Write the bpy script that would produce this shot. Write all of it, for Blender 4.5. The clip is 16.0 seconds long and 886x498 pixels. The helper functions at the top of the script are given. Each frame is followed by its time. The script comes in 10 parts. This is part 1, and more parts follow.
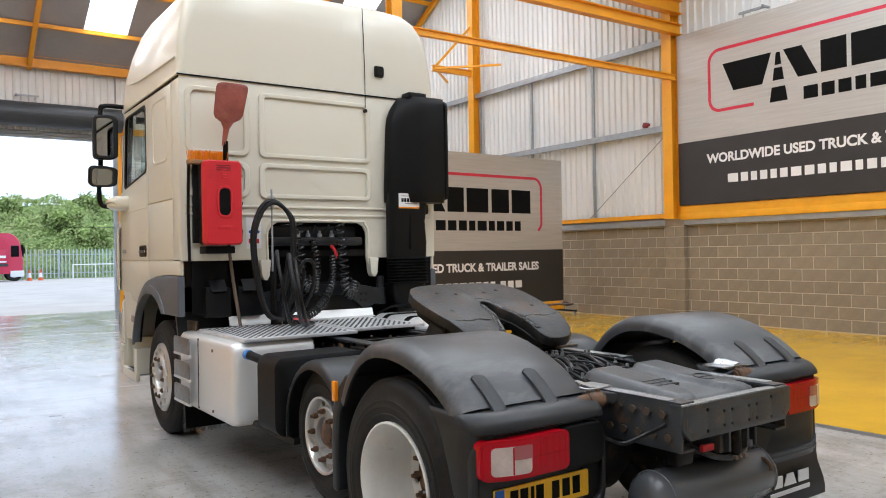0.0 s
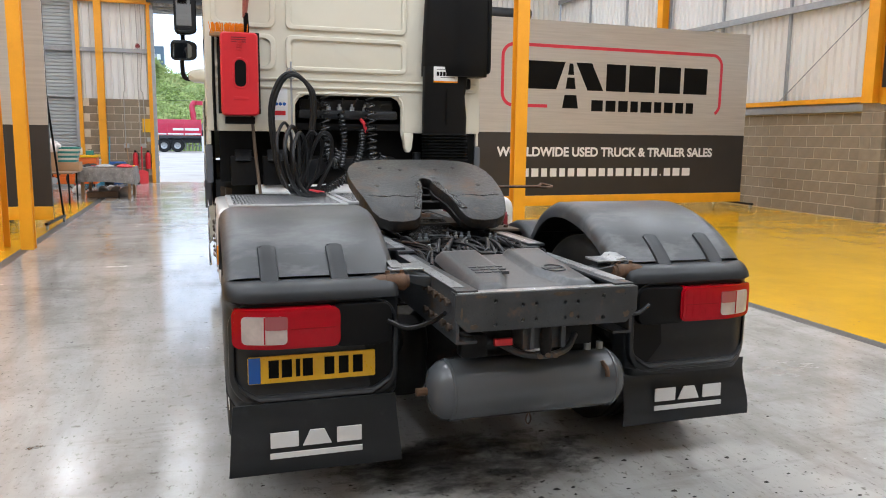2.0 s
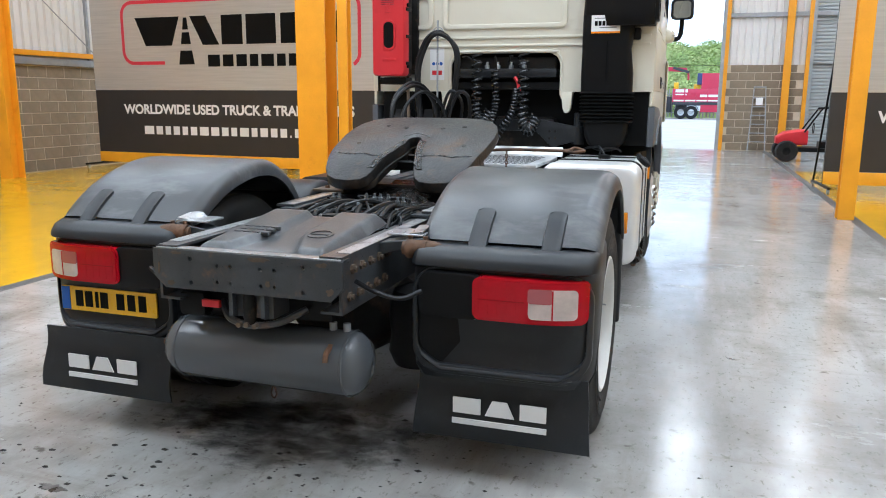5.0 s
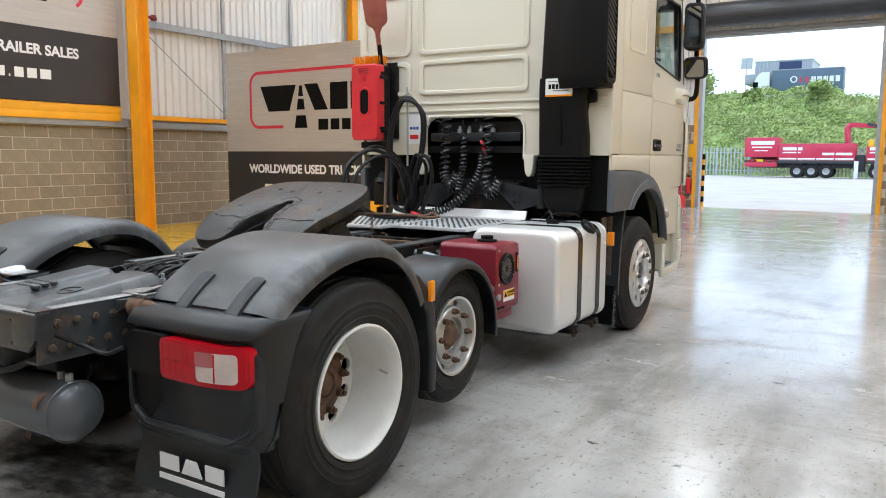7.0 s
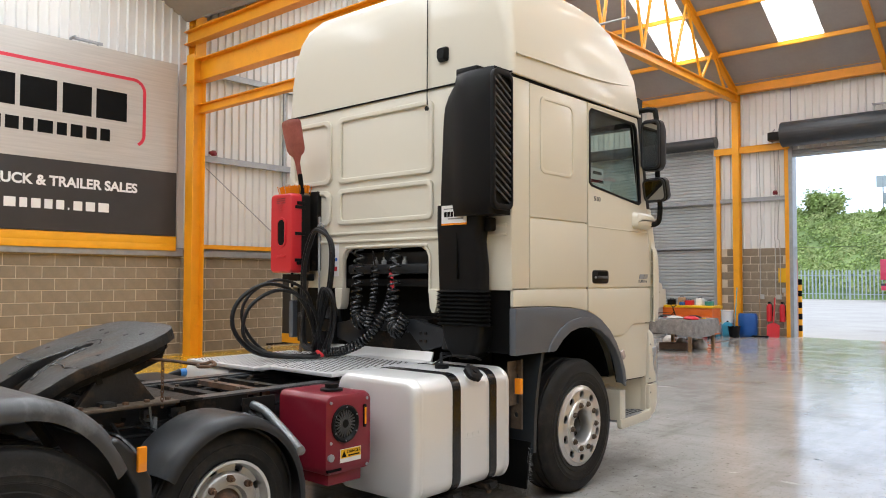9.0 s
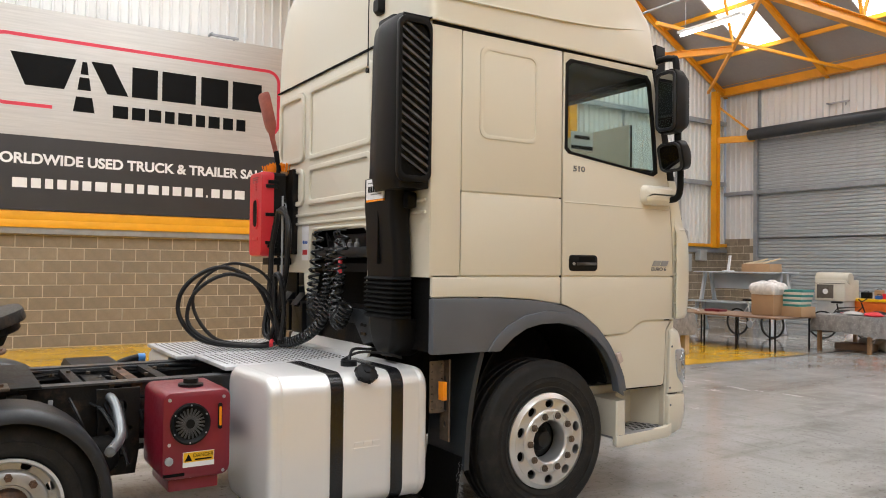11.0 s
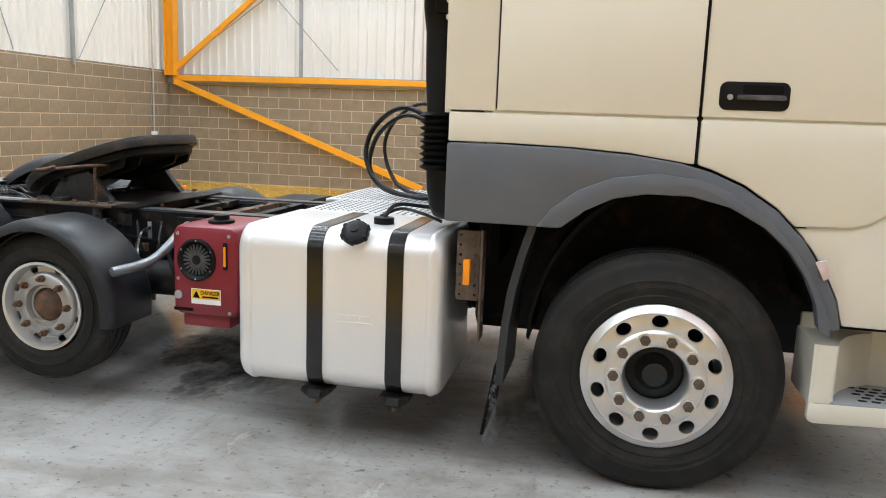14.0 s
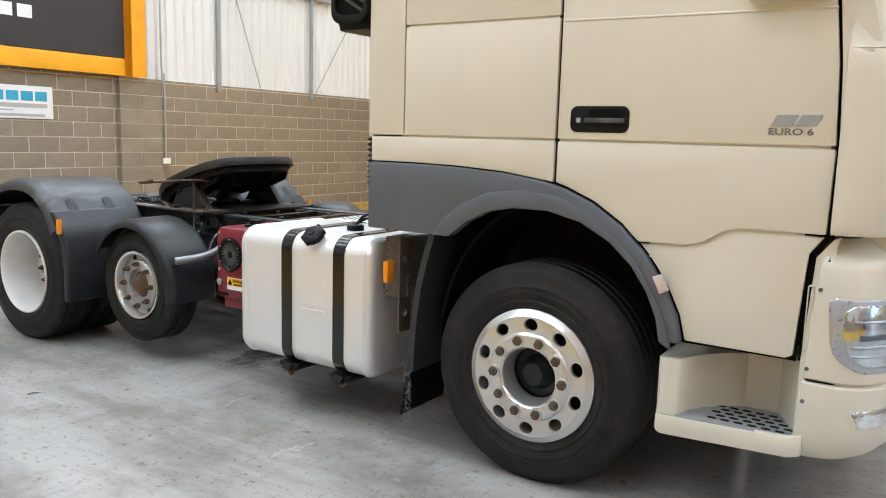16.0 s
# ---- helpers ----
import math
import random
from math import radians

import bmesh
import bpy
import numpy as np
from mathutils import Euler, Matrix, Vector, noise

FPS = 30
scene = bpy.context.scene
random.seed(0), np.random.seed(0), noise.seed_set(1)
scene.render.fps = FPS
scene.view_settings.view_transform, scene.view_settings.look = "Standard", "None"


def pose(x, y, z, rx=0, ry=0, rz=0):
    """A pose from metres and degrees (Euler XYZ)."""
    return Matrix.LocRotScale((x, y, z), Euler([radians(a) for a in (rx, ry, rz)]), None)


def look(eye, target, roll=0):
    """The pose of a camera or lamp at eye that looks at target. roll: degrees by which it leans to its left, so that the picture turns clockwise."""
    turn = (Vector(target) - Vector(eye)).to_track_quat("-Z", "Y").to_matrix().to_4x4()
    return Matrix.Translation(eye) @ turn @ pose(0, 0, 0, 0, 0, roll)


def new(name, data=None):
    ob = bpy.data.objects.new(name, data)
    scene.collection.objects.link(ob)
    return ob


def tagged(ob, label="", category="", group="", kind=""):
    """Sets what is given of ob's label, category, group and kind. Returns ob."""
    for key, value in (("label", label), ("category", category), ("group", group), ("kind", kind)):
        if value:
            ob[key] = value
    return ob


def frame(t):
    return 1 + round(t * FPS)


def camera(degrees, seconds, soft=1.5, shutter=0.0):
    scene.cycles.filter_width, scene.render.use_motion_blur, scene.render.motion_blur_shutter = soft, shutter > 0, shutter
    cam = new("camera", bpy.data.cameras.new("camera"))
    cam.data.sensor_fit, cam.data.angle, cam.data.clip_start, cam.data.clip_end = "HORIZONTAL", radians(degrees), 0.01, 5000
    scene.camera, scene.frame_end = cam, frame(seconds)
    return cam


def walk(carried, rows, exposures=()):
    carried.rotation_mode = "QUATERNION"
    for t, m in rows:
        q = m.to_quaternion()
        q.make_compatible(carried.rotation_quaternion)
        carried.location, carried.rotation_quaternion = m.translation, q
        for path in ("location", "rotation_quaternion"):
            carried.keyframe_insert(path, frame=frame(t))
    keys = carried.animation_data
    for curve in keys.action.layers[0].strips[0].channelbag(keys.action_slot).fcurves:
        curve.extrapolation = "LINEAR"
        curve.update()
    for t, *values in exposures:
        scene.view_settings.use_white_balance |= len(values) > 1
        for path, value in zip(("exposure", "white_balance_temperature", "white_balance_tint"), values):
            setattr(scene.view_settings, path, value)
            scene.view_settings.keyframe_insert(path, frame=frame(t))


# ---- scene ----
cam = camera(60.0, 16.0, 1.0)
METRES, EYE, TILT, LEAN, TURN = 16.2, 1.63, 0.0, 0.0, -34.9
OX, OY = -3.145, -7.41  # the truck's centre line is x = 0, its front axle y = 0
ROWS = [
    (0.0, 0.0, 0.0, 0.0, 0.01, 0.32, 0.98),
    (0.5, 0.0291, -0.0003, -0.0015, 3.31, -2.04, 0.72),
    (1.0, 0.0567, 0.0056, -0.0034, 7.54, -4.48, 0.3),
    (1.5, 0.0841, 0.0171, -0.0032, 12.4, -6.62, -0.19),
    (2.0, 0.1153, 0.0277, -0.0037, 17.56, -8.32, -0.69),
    (2.5, 0.1422, 0.0454, -0.0043, 22.85, -9.41, -1.14),
    (3.0, 0.1705, 0.0621, -0.0054, 29.36, -10.2, -1.15),
    (3.5, 0.1922, 0.0823, -0.0066, 35.44, -10.71, -1.05),
    (6.0, 0.2891, 0.1989, -0.0045, 61.87, -10.06, -0.04),
    (6.5, 0.3046, 0.2246, -0.0031, 64.72, -8.71, -0.17),
    (7.0, 0.3138, 0.253, -0.0027, 66.79, -6.88, -0.29),
    (7.5, 0.3175, 0.2828, 0.0002, 68.54, -4.46, -0.23),
    (8.0, 0.3218, 0.3121, 0.0016, 70.69, -1.74, -0.2),
    (8.5, 0.3181, 0.3422, 0.003, 73.17, 0.87, -0.24),
    (11.0, 0.2762, 0.497, 0.0031, 92.3, 1.15, -0.65),
    (11.5, 0.2622, 0.5278, 0.0025, 97.25, -0.77, -0.93),
    (12.0, 0.2397, 0.5544, 0.0011, 102.92, -2.75, -1.3),
    (12.5, 0.2186, 0.582, -0.0002, 109.72, -4.67, -1.63),
    (13.0, 0.1899, 0.6022, -0.0015, 117.92, -6.45, -1.91),
    (13.5, 0.1621, 0.6201, -0.0022, 127.59, -8.13, -2.03),
    (14.0, 0.1331, 0.6301, -0.0038, 137.27, -9.57, -2.03),
    (14.5, 0.1048, 0.6377, -0.0037, 146.28, -10.57, -2.04),
    (15.0, 0.0829, 0.6557, -0.0044, 152.59, -10.7, -2.08),
    (15.5, 0.0742, 0.6839, -0.002, 156.27, -9.83, -1.92),
    (16.0, 0.0646, 0.7142, -0.0011, 157.84, -8.37, -1.59),
]
walk(cam, [(t, pose(OX, OY, EYE, TILT, LEAN, TURN) @ pose(METRES * x, METRES * y, METRES * z, 90 + pitch, roll, yaw)) for t, x, y, z, yaw, pitch, roll in ROWS],
     [(0, -0.46, 6150, 13), (1.5, -0.36, 6300, 15), (2.5, -0.17, 5950, 10), (3.5, -0.05, 5700, 9), (6.5, -0.20, 5950, 10), (7.5, -0.28, 6200, 11), (8.5, -0.42, 6350, 13),
      (11, -0.42, 6550, 14), (12, -0.33, 6350, 12), (13, -0.23, 6200, 10), (14, -0.06, 6000, 10), (15, 0.07, 5950, 10), (16, -0.08, 5950, 10)])

# ---------------------------------------------------------------- light
world = bpy.data.worlds.new("sky")
world.use_nodes = True
scene.world = world
wn = world.node_tree.nodes
sky = wn.new("ShaderNodeTexSky")
sky.sky_type, sky.sun_disc = "NISHITA", False
sky.sun_elevation, sky.sun_rotation = radians(50), radians(20)
sky.air_density, sky.dust_density = 1.0, 4.0
grey_sky = wn.new("ShaderNodeMix")          # an overcast sky: the clear one mixed with even cloud
grey_sky.data_type = "RGBA"
grey_sky.inputs[0].default_value = 0.75
grey_sky.inputs[7].default_value = (18.2, 22.0, 27.0, 1)
world.node_tree.links.new(sky.outputs[0], grey_sky.inputs[6])
world.node_tree.links.new(grey_sky.outputs[2], wn["Background"].inputs[0])
wn["Background"].inputs[1].default_value = 0.125


def lamp(name, kind, m, energy, colour=(1, 1, 1), **size):
    data = bpy.data.lights.new(name, kind)
    data.energy, data.color = energy, colour
    if kind == "AREA":
        data.shape, data.size, data.size_y = "RECTANGLE", size["w"], size["h"]
    if kind == "SUN":
        data.angle = size["angle"]
    ob = new(name, data)
    ob.matrix_world = m
    return ob


lamp("sun", "SUN", look((10, 20, 40), (4, 8, 0)), 3.4, (1, 0.97, 0.92), angle=radians(25))
SKYLIGHTS = [-8.87, -5.25, -1.95, 1.72, 5.3, 8.9]      # along x, the same in every roof slope


# ---------------------------------------------------------------- materials
def material(name, base, rough=0.5, metal=0.0, var=0.12, scale=3.0, fine=60.0, bump=0.05, stain=None, amount=0.0,
             stain_scale=2.5, coat=0.0, stretch=(1, 1, 1), dist=0.004, random=0.0, stain_rough=None, spec=0.5):
    """A procedural surface: base colour with broad and fine variation, stains, fine relief."""
    mt = bpy.data.materials.new(name)
    mt.use_nodes = True
    nd, ln = mt.node_tree.nodes, mt.node_tree.links
    b = nd["Principled BSDF"]
    b.inputs["Metallic"].default_value = metal
    b.inputs["Coat Weight"].default_value = coat
    b.inputs["Coat Roughness"].default_value = 0.08
    b.inputs["Specular IOR Level"].default_value = spec
    tc = nd.new("ShaderNodeTexCoord")
    mp = nd.new("ShaderNodeMapping")
    mp.inputs["Scale"].default_value = stretch
    ln.new(tc.outputs["Object"], mp.inputs[0])

    def cloud(s, detail=4.0, rough_=0.55):
        n = nd.new("ShaderNodeTexNoise")
        n.inputs["Scale"].default_value, n.inputs["Detail"].default_value, n.inputs["Roughness"].default_value = s, detail, rough_
        ln.new(mp.outputs[0], n.inputs["Vector"])
        return n.outputs["Fac"]

    def ramp(src, a, z, lo=0.0, hi=1.0):
        r = nd.new("ShaderNodeMapRange")
        r.inputs[1].default_value, r.inputs[2].default_value, r.inputs[3].default_value, r.inputs[4].default_value = a, z, lo, hi
        ln.new(src, r.inputs[0])
        return r.outputs[0]

    def mix(f, a, z, blend="MIX"):
        m = nd.new("ShaderNodeMix")
        m.data_type, m.blend_type = "RGBA", blend
        if isinstance(f, float):
            m.inputs[0].default_value = f
        else:
            ln.new(f, m.inputs[0])
        for i, c in ((6, a), (7, z)):
            if isinstance(c, tuple):
                m.inputs[i].default_value = (*c, 1)
            else:
                ln.new(c, m.inputs[i])
        return m.outputs[2]

    broad, grain = cloud(scale), cloud(fine, 3.0)
    dark = tuple(max(0, c * (1 - var)) for c in base)
    light = tuple(min(1, c * (1 + var)) for c in base)
    col = mix(ramp(broad, 0.3, 0.7), dark, light)
    col = mix(ramp(grain, 0.35, 0.65, 0.0, 0.35 * min(1, var * 4)), col, tuple(c * 0.75 for c in base))
    if random:
        oi = nd.new("ShaderNodeObjectInfo")
        col = mix(ramp(oi.outputs["Random"], 0, 1, 0, random), col, tuple(c * 0.55 for c in base))
    rv = min(0.06, var)
    ro = ramp(grain, 0.3, 0.7, max(0.02, rough - rv), min(1, rough + rv))
    if stain:
        f = ramp(cloud(stain_scale, 8.0, 0.68), 0.62 - 0.25 * amount, 0.74 - 0.15 * amount, 0.0, min(1.0, 0.4 + amount))
        col = mix(f, col, stain)
        mr = nd.new("ShaderNodeMix")
        ln.new(f, mr.inputs[0])
        ln.new(ro, mr.inputs[2])
        mr.inputs[3].default_value = stain_rough if stain_rough is not None else min(1, rough + 0.25)
        ro = mr.outputs[0]
    ln.new(col, b.inputs["Base Color"])
    ln.new(ro, b.inputs["Roughness"])
    if bump:
        bp = nd.new("ShaderNodeBump")
        bp.inputs["Strength"].default_value, bp.inputs["Distance"].default_value = bump, dist
        ln.new(grain, bp.inputs["Height"])
        ln.new(bp.outputs[0], b.inputs["Normal"])
    return mt


def floor_paint(name, base, dirt, amount=1.0):
    """Glossy floor paint: broad patches, long scuffs along the lane, small spots, and gloss broken by dirt."""
    mt = bpy.data.materials.new(name)
    mt.use_nodes = True
    nd, ln = mt.node_tree.nodes, mt.node_tree.links
    b = nd["Principled BSDF"]
    tc = nd.new("ShaderNodeTexCoord")

    def cloud(scale, stretch=(1, 1, 1), detail=6.0, rough=0.6):
        mp, n = nd.new("ShaderNodeMapping"), nd.new("ShaderNodeTexNoise")
        mp.inputs["Scale"].default_value = stretch
        n.inputs["Scale"].default_value, n.inputs["Detail"].default_value, n.inputs["Roughness"].default_value = scale, detail, rough
        ln.new(tc.outputs["Object"], mp.inputs[0])
        ln.new(mp.outputs[0], n.inputs["Vector"])
        return n.outputs["Fac"]

    def ramp(src, a0, a1, lo, hi):
        r = nd.new("ShaderNodeMapRange")
        for k, v in enumerate((a0, a1, lo, hi)):
            r.inputs[k + 1].default_value = v
        ln.new(src, r.inputs[0])
        return r.outputs[0]

    def mix(f, p, q):
        m = nd.new("ShaderNodeMix")
        m.data_type = "RGBA"
        ln.new(f, m.inputs[0])
        for k, c in ((6, p), (7, q)):
            if isinstance(c, tuple):
                m.inputs[k].default_value = (*c, 1)
            else:
                ln.new(c, m.inputs[k])
        return m.outputs[2]

    patches = ramp(cloud(0.45), 0.35, 0.68, 0, 1)
    scuff = ramp(cloud(1.6, (1.0, 0.16, 1), 8, 0.7), 0.50, 0.64, 0, 0.75 * amount)
    stain = ramp(cloud(0.9, (1, 0.7, 1), 9, 0.7), 0.48, 0.74, 0, 0.8 * amount)
    spots = ramp(cloud(9.0, (1, 1, 1), 3, 0.5), 0.68, 0.74, 0, 0.7 * amount)
    col = mix(patches, tuple(c * 0.84 for c in base), tuple(min(1, c * 1.12) for c in base))
    col = mix(scuff, col, tuple(0.5 * (p + q) for p, q in zip(base, dirt)))
    col = mix(stain, col, dirt)
    col = mix(spots, col, tuple(c * 0.6 for c in dirt))
    grit = ramp(cloud(34.0, (1, 0.6, 1), 5, 0.65), 0.58, 0.68, 0, 0.65 * amount)
    drag = ramp(cloud(3.2, (0.25, 1.6, 1), 8, 0.72), 0.54, 0.70, 0, 0.62 * amount)
    col = mix(grit, col, tuple(c * 0.8 for c in dirt))
    col = mix(drag, col, tuple(0.35 * p + 0.65 * q for p, q in zip(base, dirt)))
    b.inputs["Specular IOR Level"].default_value = 0.32
    ln.new(col, b.inputs["Base Color"])
    ad = nd.new("ShaderNodeMath")
    ad.operation = "ADD"
    ln.new(ramp(cloud(2.2, (1, 0.5, 1), 9, 0.72), 0.30, 0.76, 0.07, 0.17), ad.inputs[0])
    ln.new(ramp(stain, 0, 1, 0, 0.16), ad.inputs[1])
    ad2 = nd.new("ShaderNodeMath")
    ad2.operation = "ADD"
    ln.new(ad.outputs[0], ad2.inputs[0])
    ln.new(ramp(cloud(1.5, (0.45, 1.5, 1), 9, 0.74), 0.52, 0.64, 0, 0.14 * amount), ad2.inputs[1])
    ln.new(ad2.outputs[0], b.inputs["Roughness"])
    bp = nd.new("ShaderNodeBump")
    bp.inputs["Strength"].default_value, bp.inputs["Distance"].default_value = 0.10, 0.008
    ln.new(cloud(9.0, (0.55, 1.1, 1), 9, 0.72), bp.inputs["Height"])
    ln.new(bp.outputs[0], b.inputs["Normal"])
    return mt


def oil_and_shade_film(name, centre, reach, most=0.45, edge=0.74):
    """A thin dark film of old oil and painted shade, thickest at its middle and broken up at its rim; the floor shows
    through.
    """
    mt = bpy.data.materials.new(name)
    mt.use_nodes = True
    nd, ln = mt.node_tree.nodes, mt.node_tree.links
    b, tr, mx = nd["Principled BSDF"], nd.new("ShaderNodeBsdfTransparent"), nd.new("ShaderNodeMixShader")
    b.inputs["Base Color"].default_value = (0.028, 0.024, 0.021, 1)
    b.inputs["Roughness"].default_value = 0.38
    tc, mp, ln3 = nd.new("ShaderNodeTexCoord"), nd.new("ShaderNodeMapping"), nd.new("ShaderNodeVectorMath")
    mp.vector_type = "TEXTURE"
    mp.inputs["Location"].default_value = (*centre, 0)
    mp.inputs["Scale"].default_value = (*reach, 1)
    ln3.operation = "LENGTH"
    ln.new(tc.outputs["Object"], mp.inputs[0])
    ln.new(mp.outputs[0], ln3.inputs[0])
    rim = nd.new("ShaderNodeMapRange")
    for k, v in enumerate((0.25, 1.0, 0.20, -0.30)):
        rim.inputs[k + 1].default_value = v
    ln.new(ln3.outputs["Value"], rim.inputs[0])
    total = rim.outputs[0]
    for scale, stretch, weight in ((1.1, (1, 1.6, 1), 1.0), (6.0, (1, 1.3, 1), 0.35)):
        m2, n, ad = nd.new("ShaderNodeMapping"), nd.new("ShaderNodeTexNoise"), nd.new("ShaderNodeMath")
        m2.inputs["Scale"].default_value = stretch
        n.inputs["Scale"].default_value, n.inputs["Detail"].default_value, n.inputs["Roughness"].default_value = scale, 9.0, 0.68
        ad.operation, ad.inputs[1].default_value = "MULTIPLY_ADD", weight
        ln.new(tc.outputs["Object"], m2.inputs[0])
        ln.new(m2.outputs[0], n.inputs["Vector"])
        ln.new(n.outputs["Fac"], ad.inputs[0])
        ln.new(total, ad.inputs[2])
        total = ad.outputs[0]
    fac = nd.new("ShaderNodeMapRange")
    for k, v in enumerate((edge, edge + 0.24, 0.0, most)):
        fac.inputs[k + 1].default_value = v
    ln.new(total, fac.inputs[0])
    ln.new(fac.outputs[0], mx.inputs[0])
    ln.new(tr.outputs[0], mx.inputs[1])
    ln.new(b.outputs[0], mx.inputs[2])
    ln.new(mx.outputs[0], nd["Material Output"].inputs[0])
    return mt


def glow(name, colour, strength):
    mt = bpy.data.materials.new(name)
    mt.use_nodes = True
    b = mt.node_tree.nodes["Principled BSDF"]
    b.inputs["Base Color"].default_value = (*colour, 1)
    b.inputs["Emission Color"].default_value = (*colour, 1)
    b.inputs["Emission Strength"].default_value = strength
    return mt


def glass(name, tint, alpha_mix=0.75, rough=0.02):
    """A thin pane: clear with a mirror sheen."""
    mt = bpy.data.materials.new(name)
    mt.use_nodes = True
    nd, ln = mt.node_tree.nodes, mt.node_tree.links
    tr, gl, mx = nd.new("ShaderNodeBsdfTransparent"), nd.new("ShaderNodeBsdfGlossy"), nd.new("ShaderNodeMixShader")
    lw, pw, ad = nd.new("ShaderNodeLayerWeight"), nd.new("ShaderNodeMath"), nd.new("ShaderNodeMath")
    lw.inputs[0].default_value = 0.5
    pw.operation, ad.operation = 'POWER', 'MULTIPLY_ADD'
    pw.inputs[1].default_value = 4.0
    ad.inputs[1].default_value, ad.inputs[2].default_value = 0.7, 0.03
    tr.inputs[0].default_value = (*tint, 1)
    gl.inputs["Roughness"].default_value = rough
    ln.new(lw.outputs["Facing"], pw.inputs[0])
    ln.new(pw.outputs[0], ad.inputs[0])
    ln.new(ad.outputs[0], mx.inputs[0])
    ln.new(tr.outputs[0], mx.inputs[1])
    ln.new(gl.outputs[0], mx.inputs[2])
    ln.new(mx.outputs[0], nd["Material Output"].inputs[0])
    return mt


PAINT = material("cream_paint", (0.69, 0.655, 0.55), 0.34, var=0.004, scale=0.8, fine=4, bump=0.0, coat=0.25)
ARCH = material("grey_arch_plastic", (0.105, 0.116, 0.134), 0.42, var=0.08, fine=220, bump=0.06)
GUARD = material("black_guard_plastic", (0.045, 0.048, 0.052), 0.36, var=0.30, scale=2.2, fine=320, bump=0.10, stain=(0.125, 0.128, 0.132), amount=0.46, stain_scale=4.5, stain_rough=0.5, stretch=(0.6, 1.5, 1))
BLACK = material("black_plastic", (0.0065, 0.0065, 0.007), 0.45, var=0.25, fine=180, bump=0.06, spec=0.18)
UNDER = material("dirty_black_steel", (0.0085, 0.0078, 0.0072), 0.5, var=0.5, scale=9, bump=0.35, stain=(0.075, 0.048, 0.030), amount=0.34, stain_scale=7, spec=0.2)
RUBBER = material("tyre_rubber", (0.0135, 0.0128, 0.0120), 0.62, var=0.35, scale=9, fine=150, bump=0.2, stain=(0.040, 0.034, 0.028), amount=0.40, stain_scale=9, spec=0.3)
CHASSIS = material("grey_chassis_paint", (0.046, 0.051, 0.056), 0.33, var=0.28, scale=6, fine=120, bump=0.14, stain=(0.17, 0.095, 0.050), amount=0.30, stain_scale=9)
RUST = material("rusty_steel", (0.135, 0.070, 0.037), 0.75, var=0.4, scale=12, bump=0.4, stain=(0.05, 0.04, 0.035), amount=0.5, stain_scale=8)
GREASE = material("greasy_coupling_plate", (0.022, 0.021, 0.020), 0.40, var=0.55, scale=7, fine=55, bump=0.9, stain=(0.105, 0.062, 0.036), amount=0.36, stain_scale=5.5, stain_rough=0.6, spec=0.35)
HOUSING = material("black_housing_plastic", (0.0185, 0.0205, 0.0235), 0.38, var=0.25, scale=3, fine=240, bump=0.07, stain=(0.045, 0.047, 0.050), amount=0.20, stain_scale=6, spec=0.35)
ALLOY = material("polished_alloy", (0.70, 0.70, 0.69), 0.30, 0.8, var=0.01, scale=3, fine=8, bump=0.0)
WHITE_RIM = material("white_rim_paint", (0.72, 0.71, 0.68), 0.45, var=0.08, scale=6, bump=0.06, stain=(0.34, 0.27, 0.2), amount=0.18, stain_scale=6)
SILVER = material("silver_rim_paint", (0.42, 0.42, 0.41), 0.34, 0.6, var=0.12, scale=8, bump=0.06, stain=(0.28, 0.19, 0.12), amount=0.22, stain_scale=9)
TANK = material("silver_tank_paint", (0.80, 0.80, 0.79), 0.34, 0.35, var=0.012, scale=2, fine=60, bump=0.0, coat=0.3)
CHEQUER = material("alloy_tread_plate", (0.74, 0.75, 0.76), 0.34, 0.45, var=0.16, scale=7, bump=0.1, stain=(0.36, 0.36, 0.36), amount=0.26, stain_scale=9)
STRAP = material("tank_strap_black", (0.010, 0.010, 0.011), 0.16, var=0.05, bump=0.0)
REDBOX = material("red_plastic", (0.62, 0.02, 0.03), 0.4, var=0.06, bump=0.06, stain=(0.4, 0.02, 0.02), amount=0.1)
MAROON = material("maroon_paint", (0.19, 0.010, 0.022), 0.34, var=0.05, scale=3, fine=30, bump=0.0, coat=0.1)
LENS_RED = material("red_lens", (0.46, 0.003, 0.012), 0.12, var=0.10, scale=16, fine=90, bump=0.0, coat=0.15, spec=0.22)
LENS_DARK = material("dark_red_lens", (0.30, 0.002, 0.007), 0.2, var=0.0, bump=0.0, spec=0.3)
LENS_PINK = material("pink_lens", (0.40, 0.10, 0.11), 0.15, var=0.05, bump=0.0, coat=0.5)
LENS_CLEAR = material("clear_lens", (0.60, 0.50, 0.47), 0.12, var=0.16, scale=14, bump=0.0, coat=0.3)
AMBER = material("amber_lens", (0.85, 0.27, 0.01), 0.2, var=0.05, bump=0.0, coat=0.6)
PLATE_Y = material("yellow_plate", (0.82, 0.46, 0.006), 0.32, var=0.06, bump=0.0)
BLUE = material("plate_blue", (0.01, 0.10, 0.42), 0.4, var=0.05, bump=0.0)
AIRTANK = material("grey_tank_paint", (0.09, 0.098, 0.108), 0.22, var=0.03, scale=3, fine=8, bump=0.0)
HEADGLASS = material("headlamp_reflector", (0.78, 0.80, 0.82), 0.12, 0.9, var=0.15, scale=9, fine=40, bump=0.1)
STEP_GREY = material("grey_step_plastic", (0.27, 0.275, 0.28), 0.5, var=0.1, fine=150, bump=0.1)
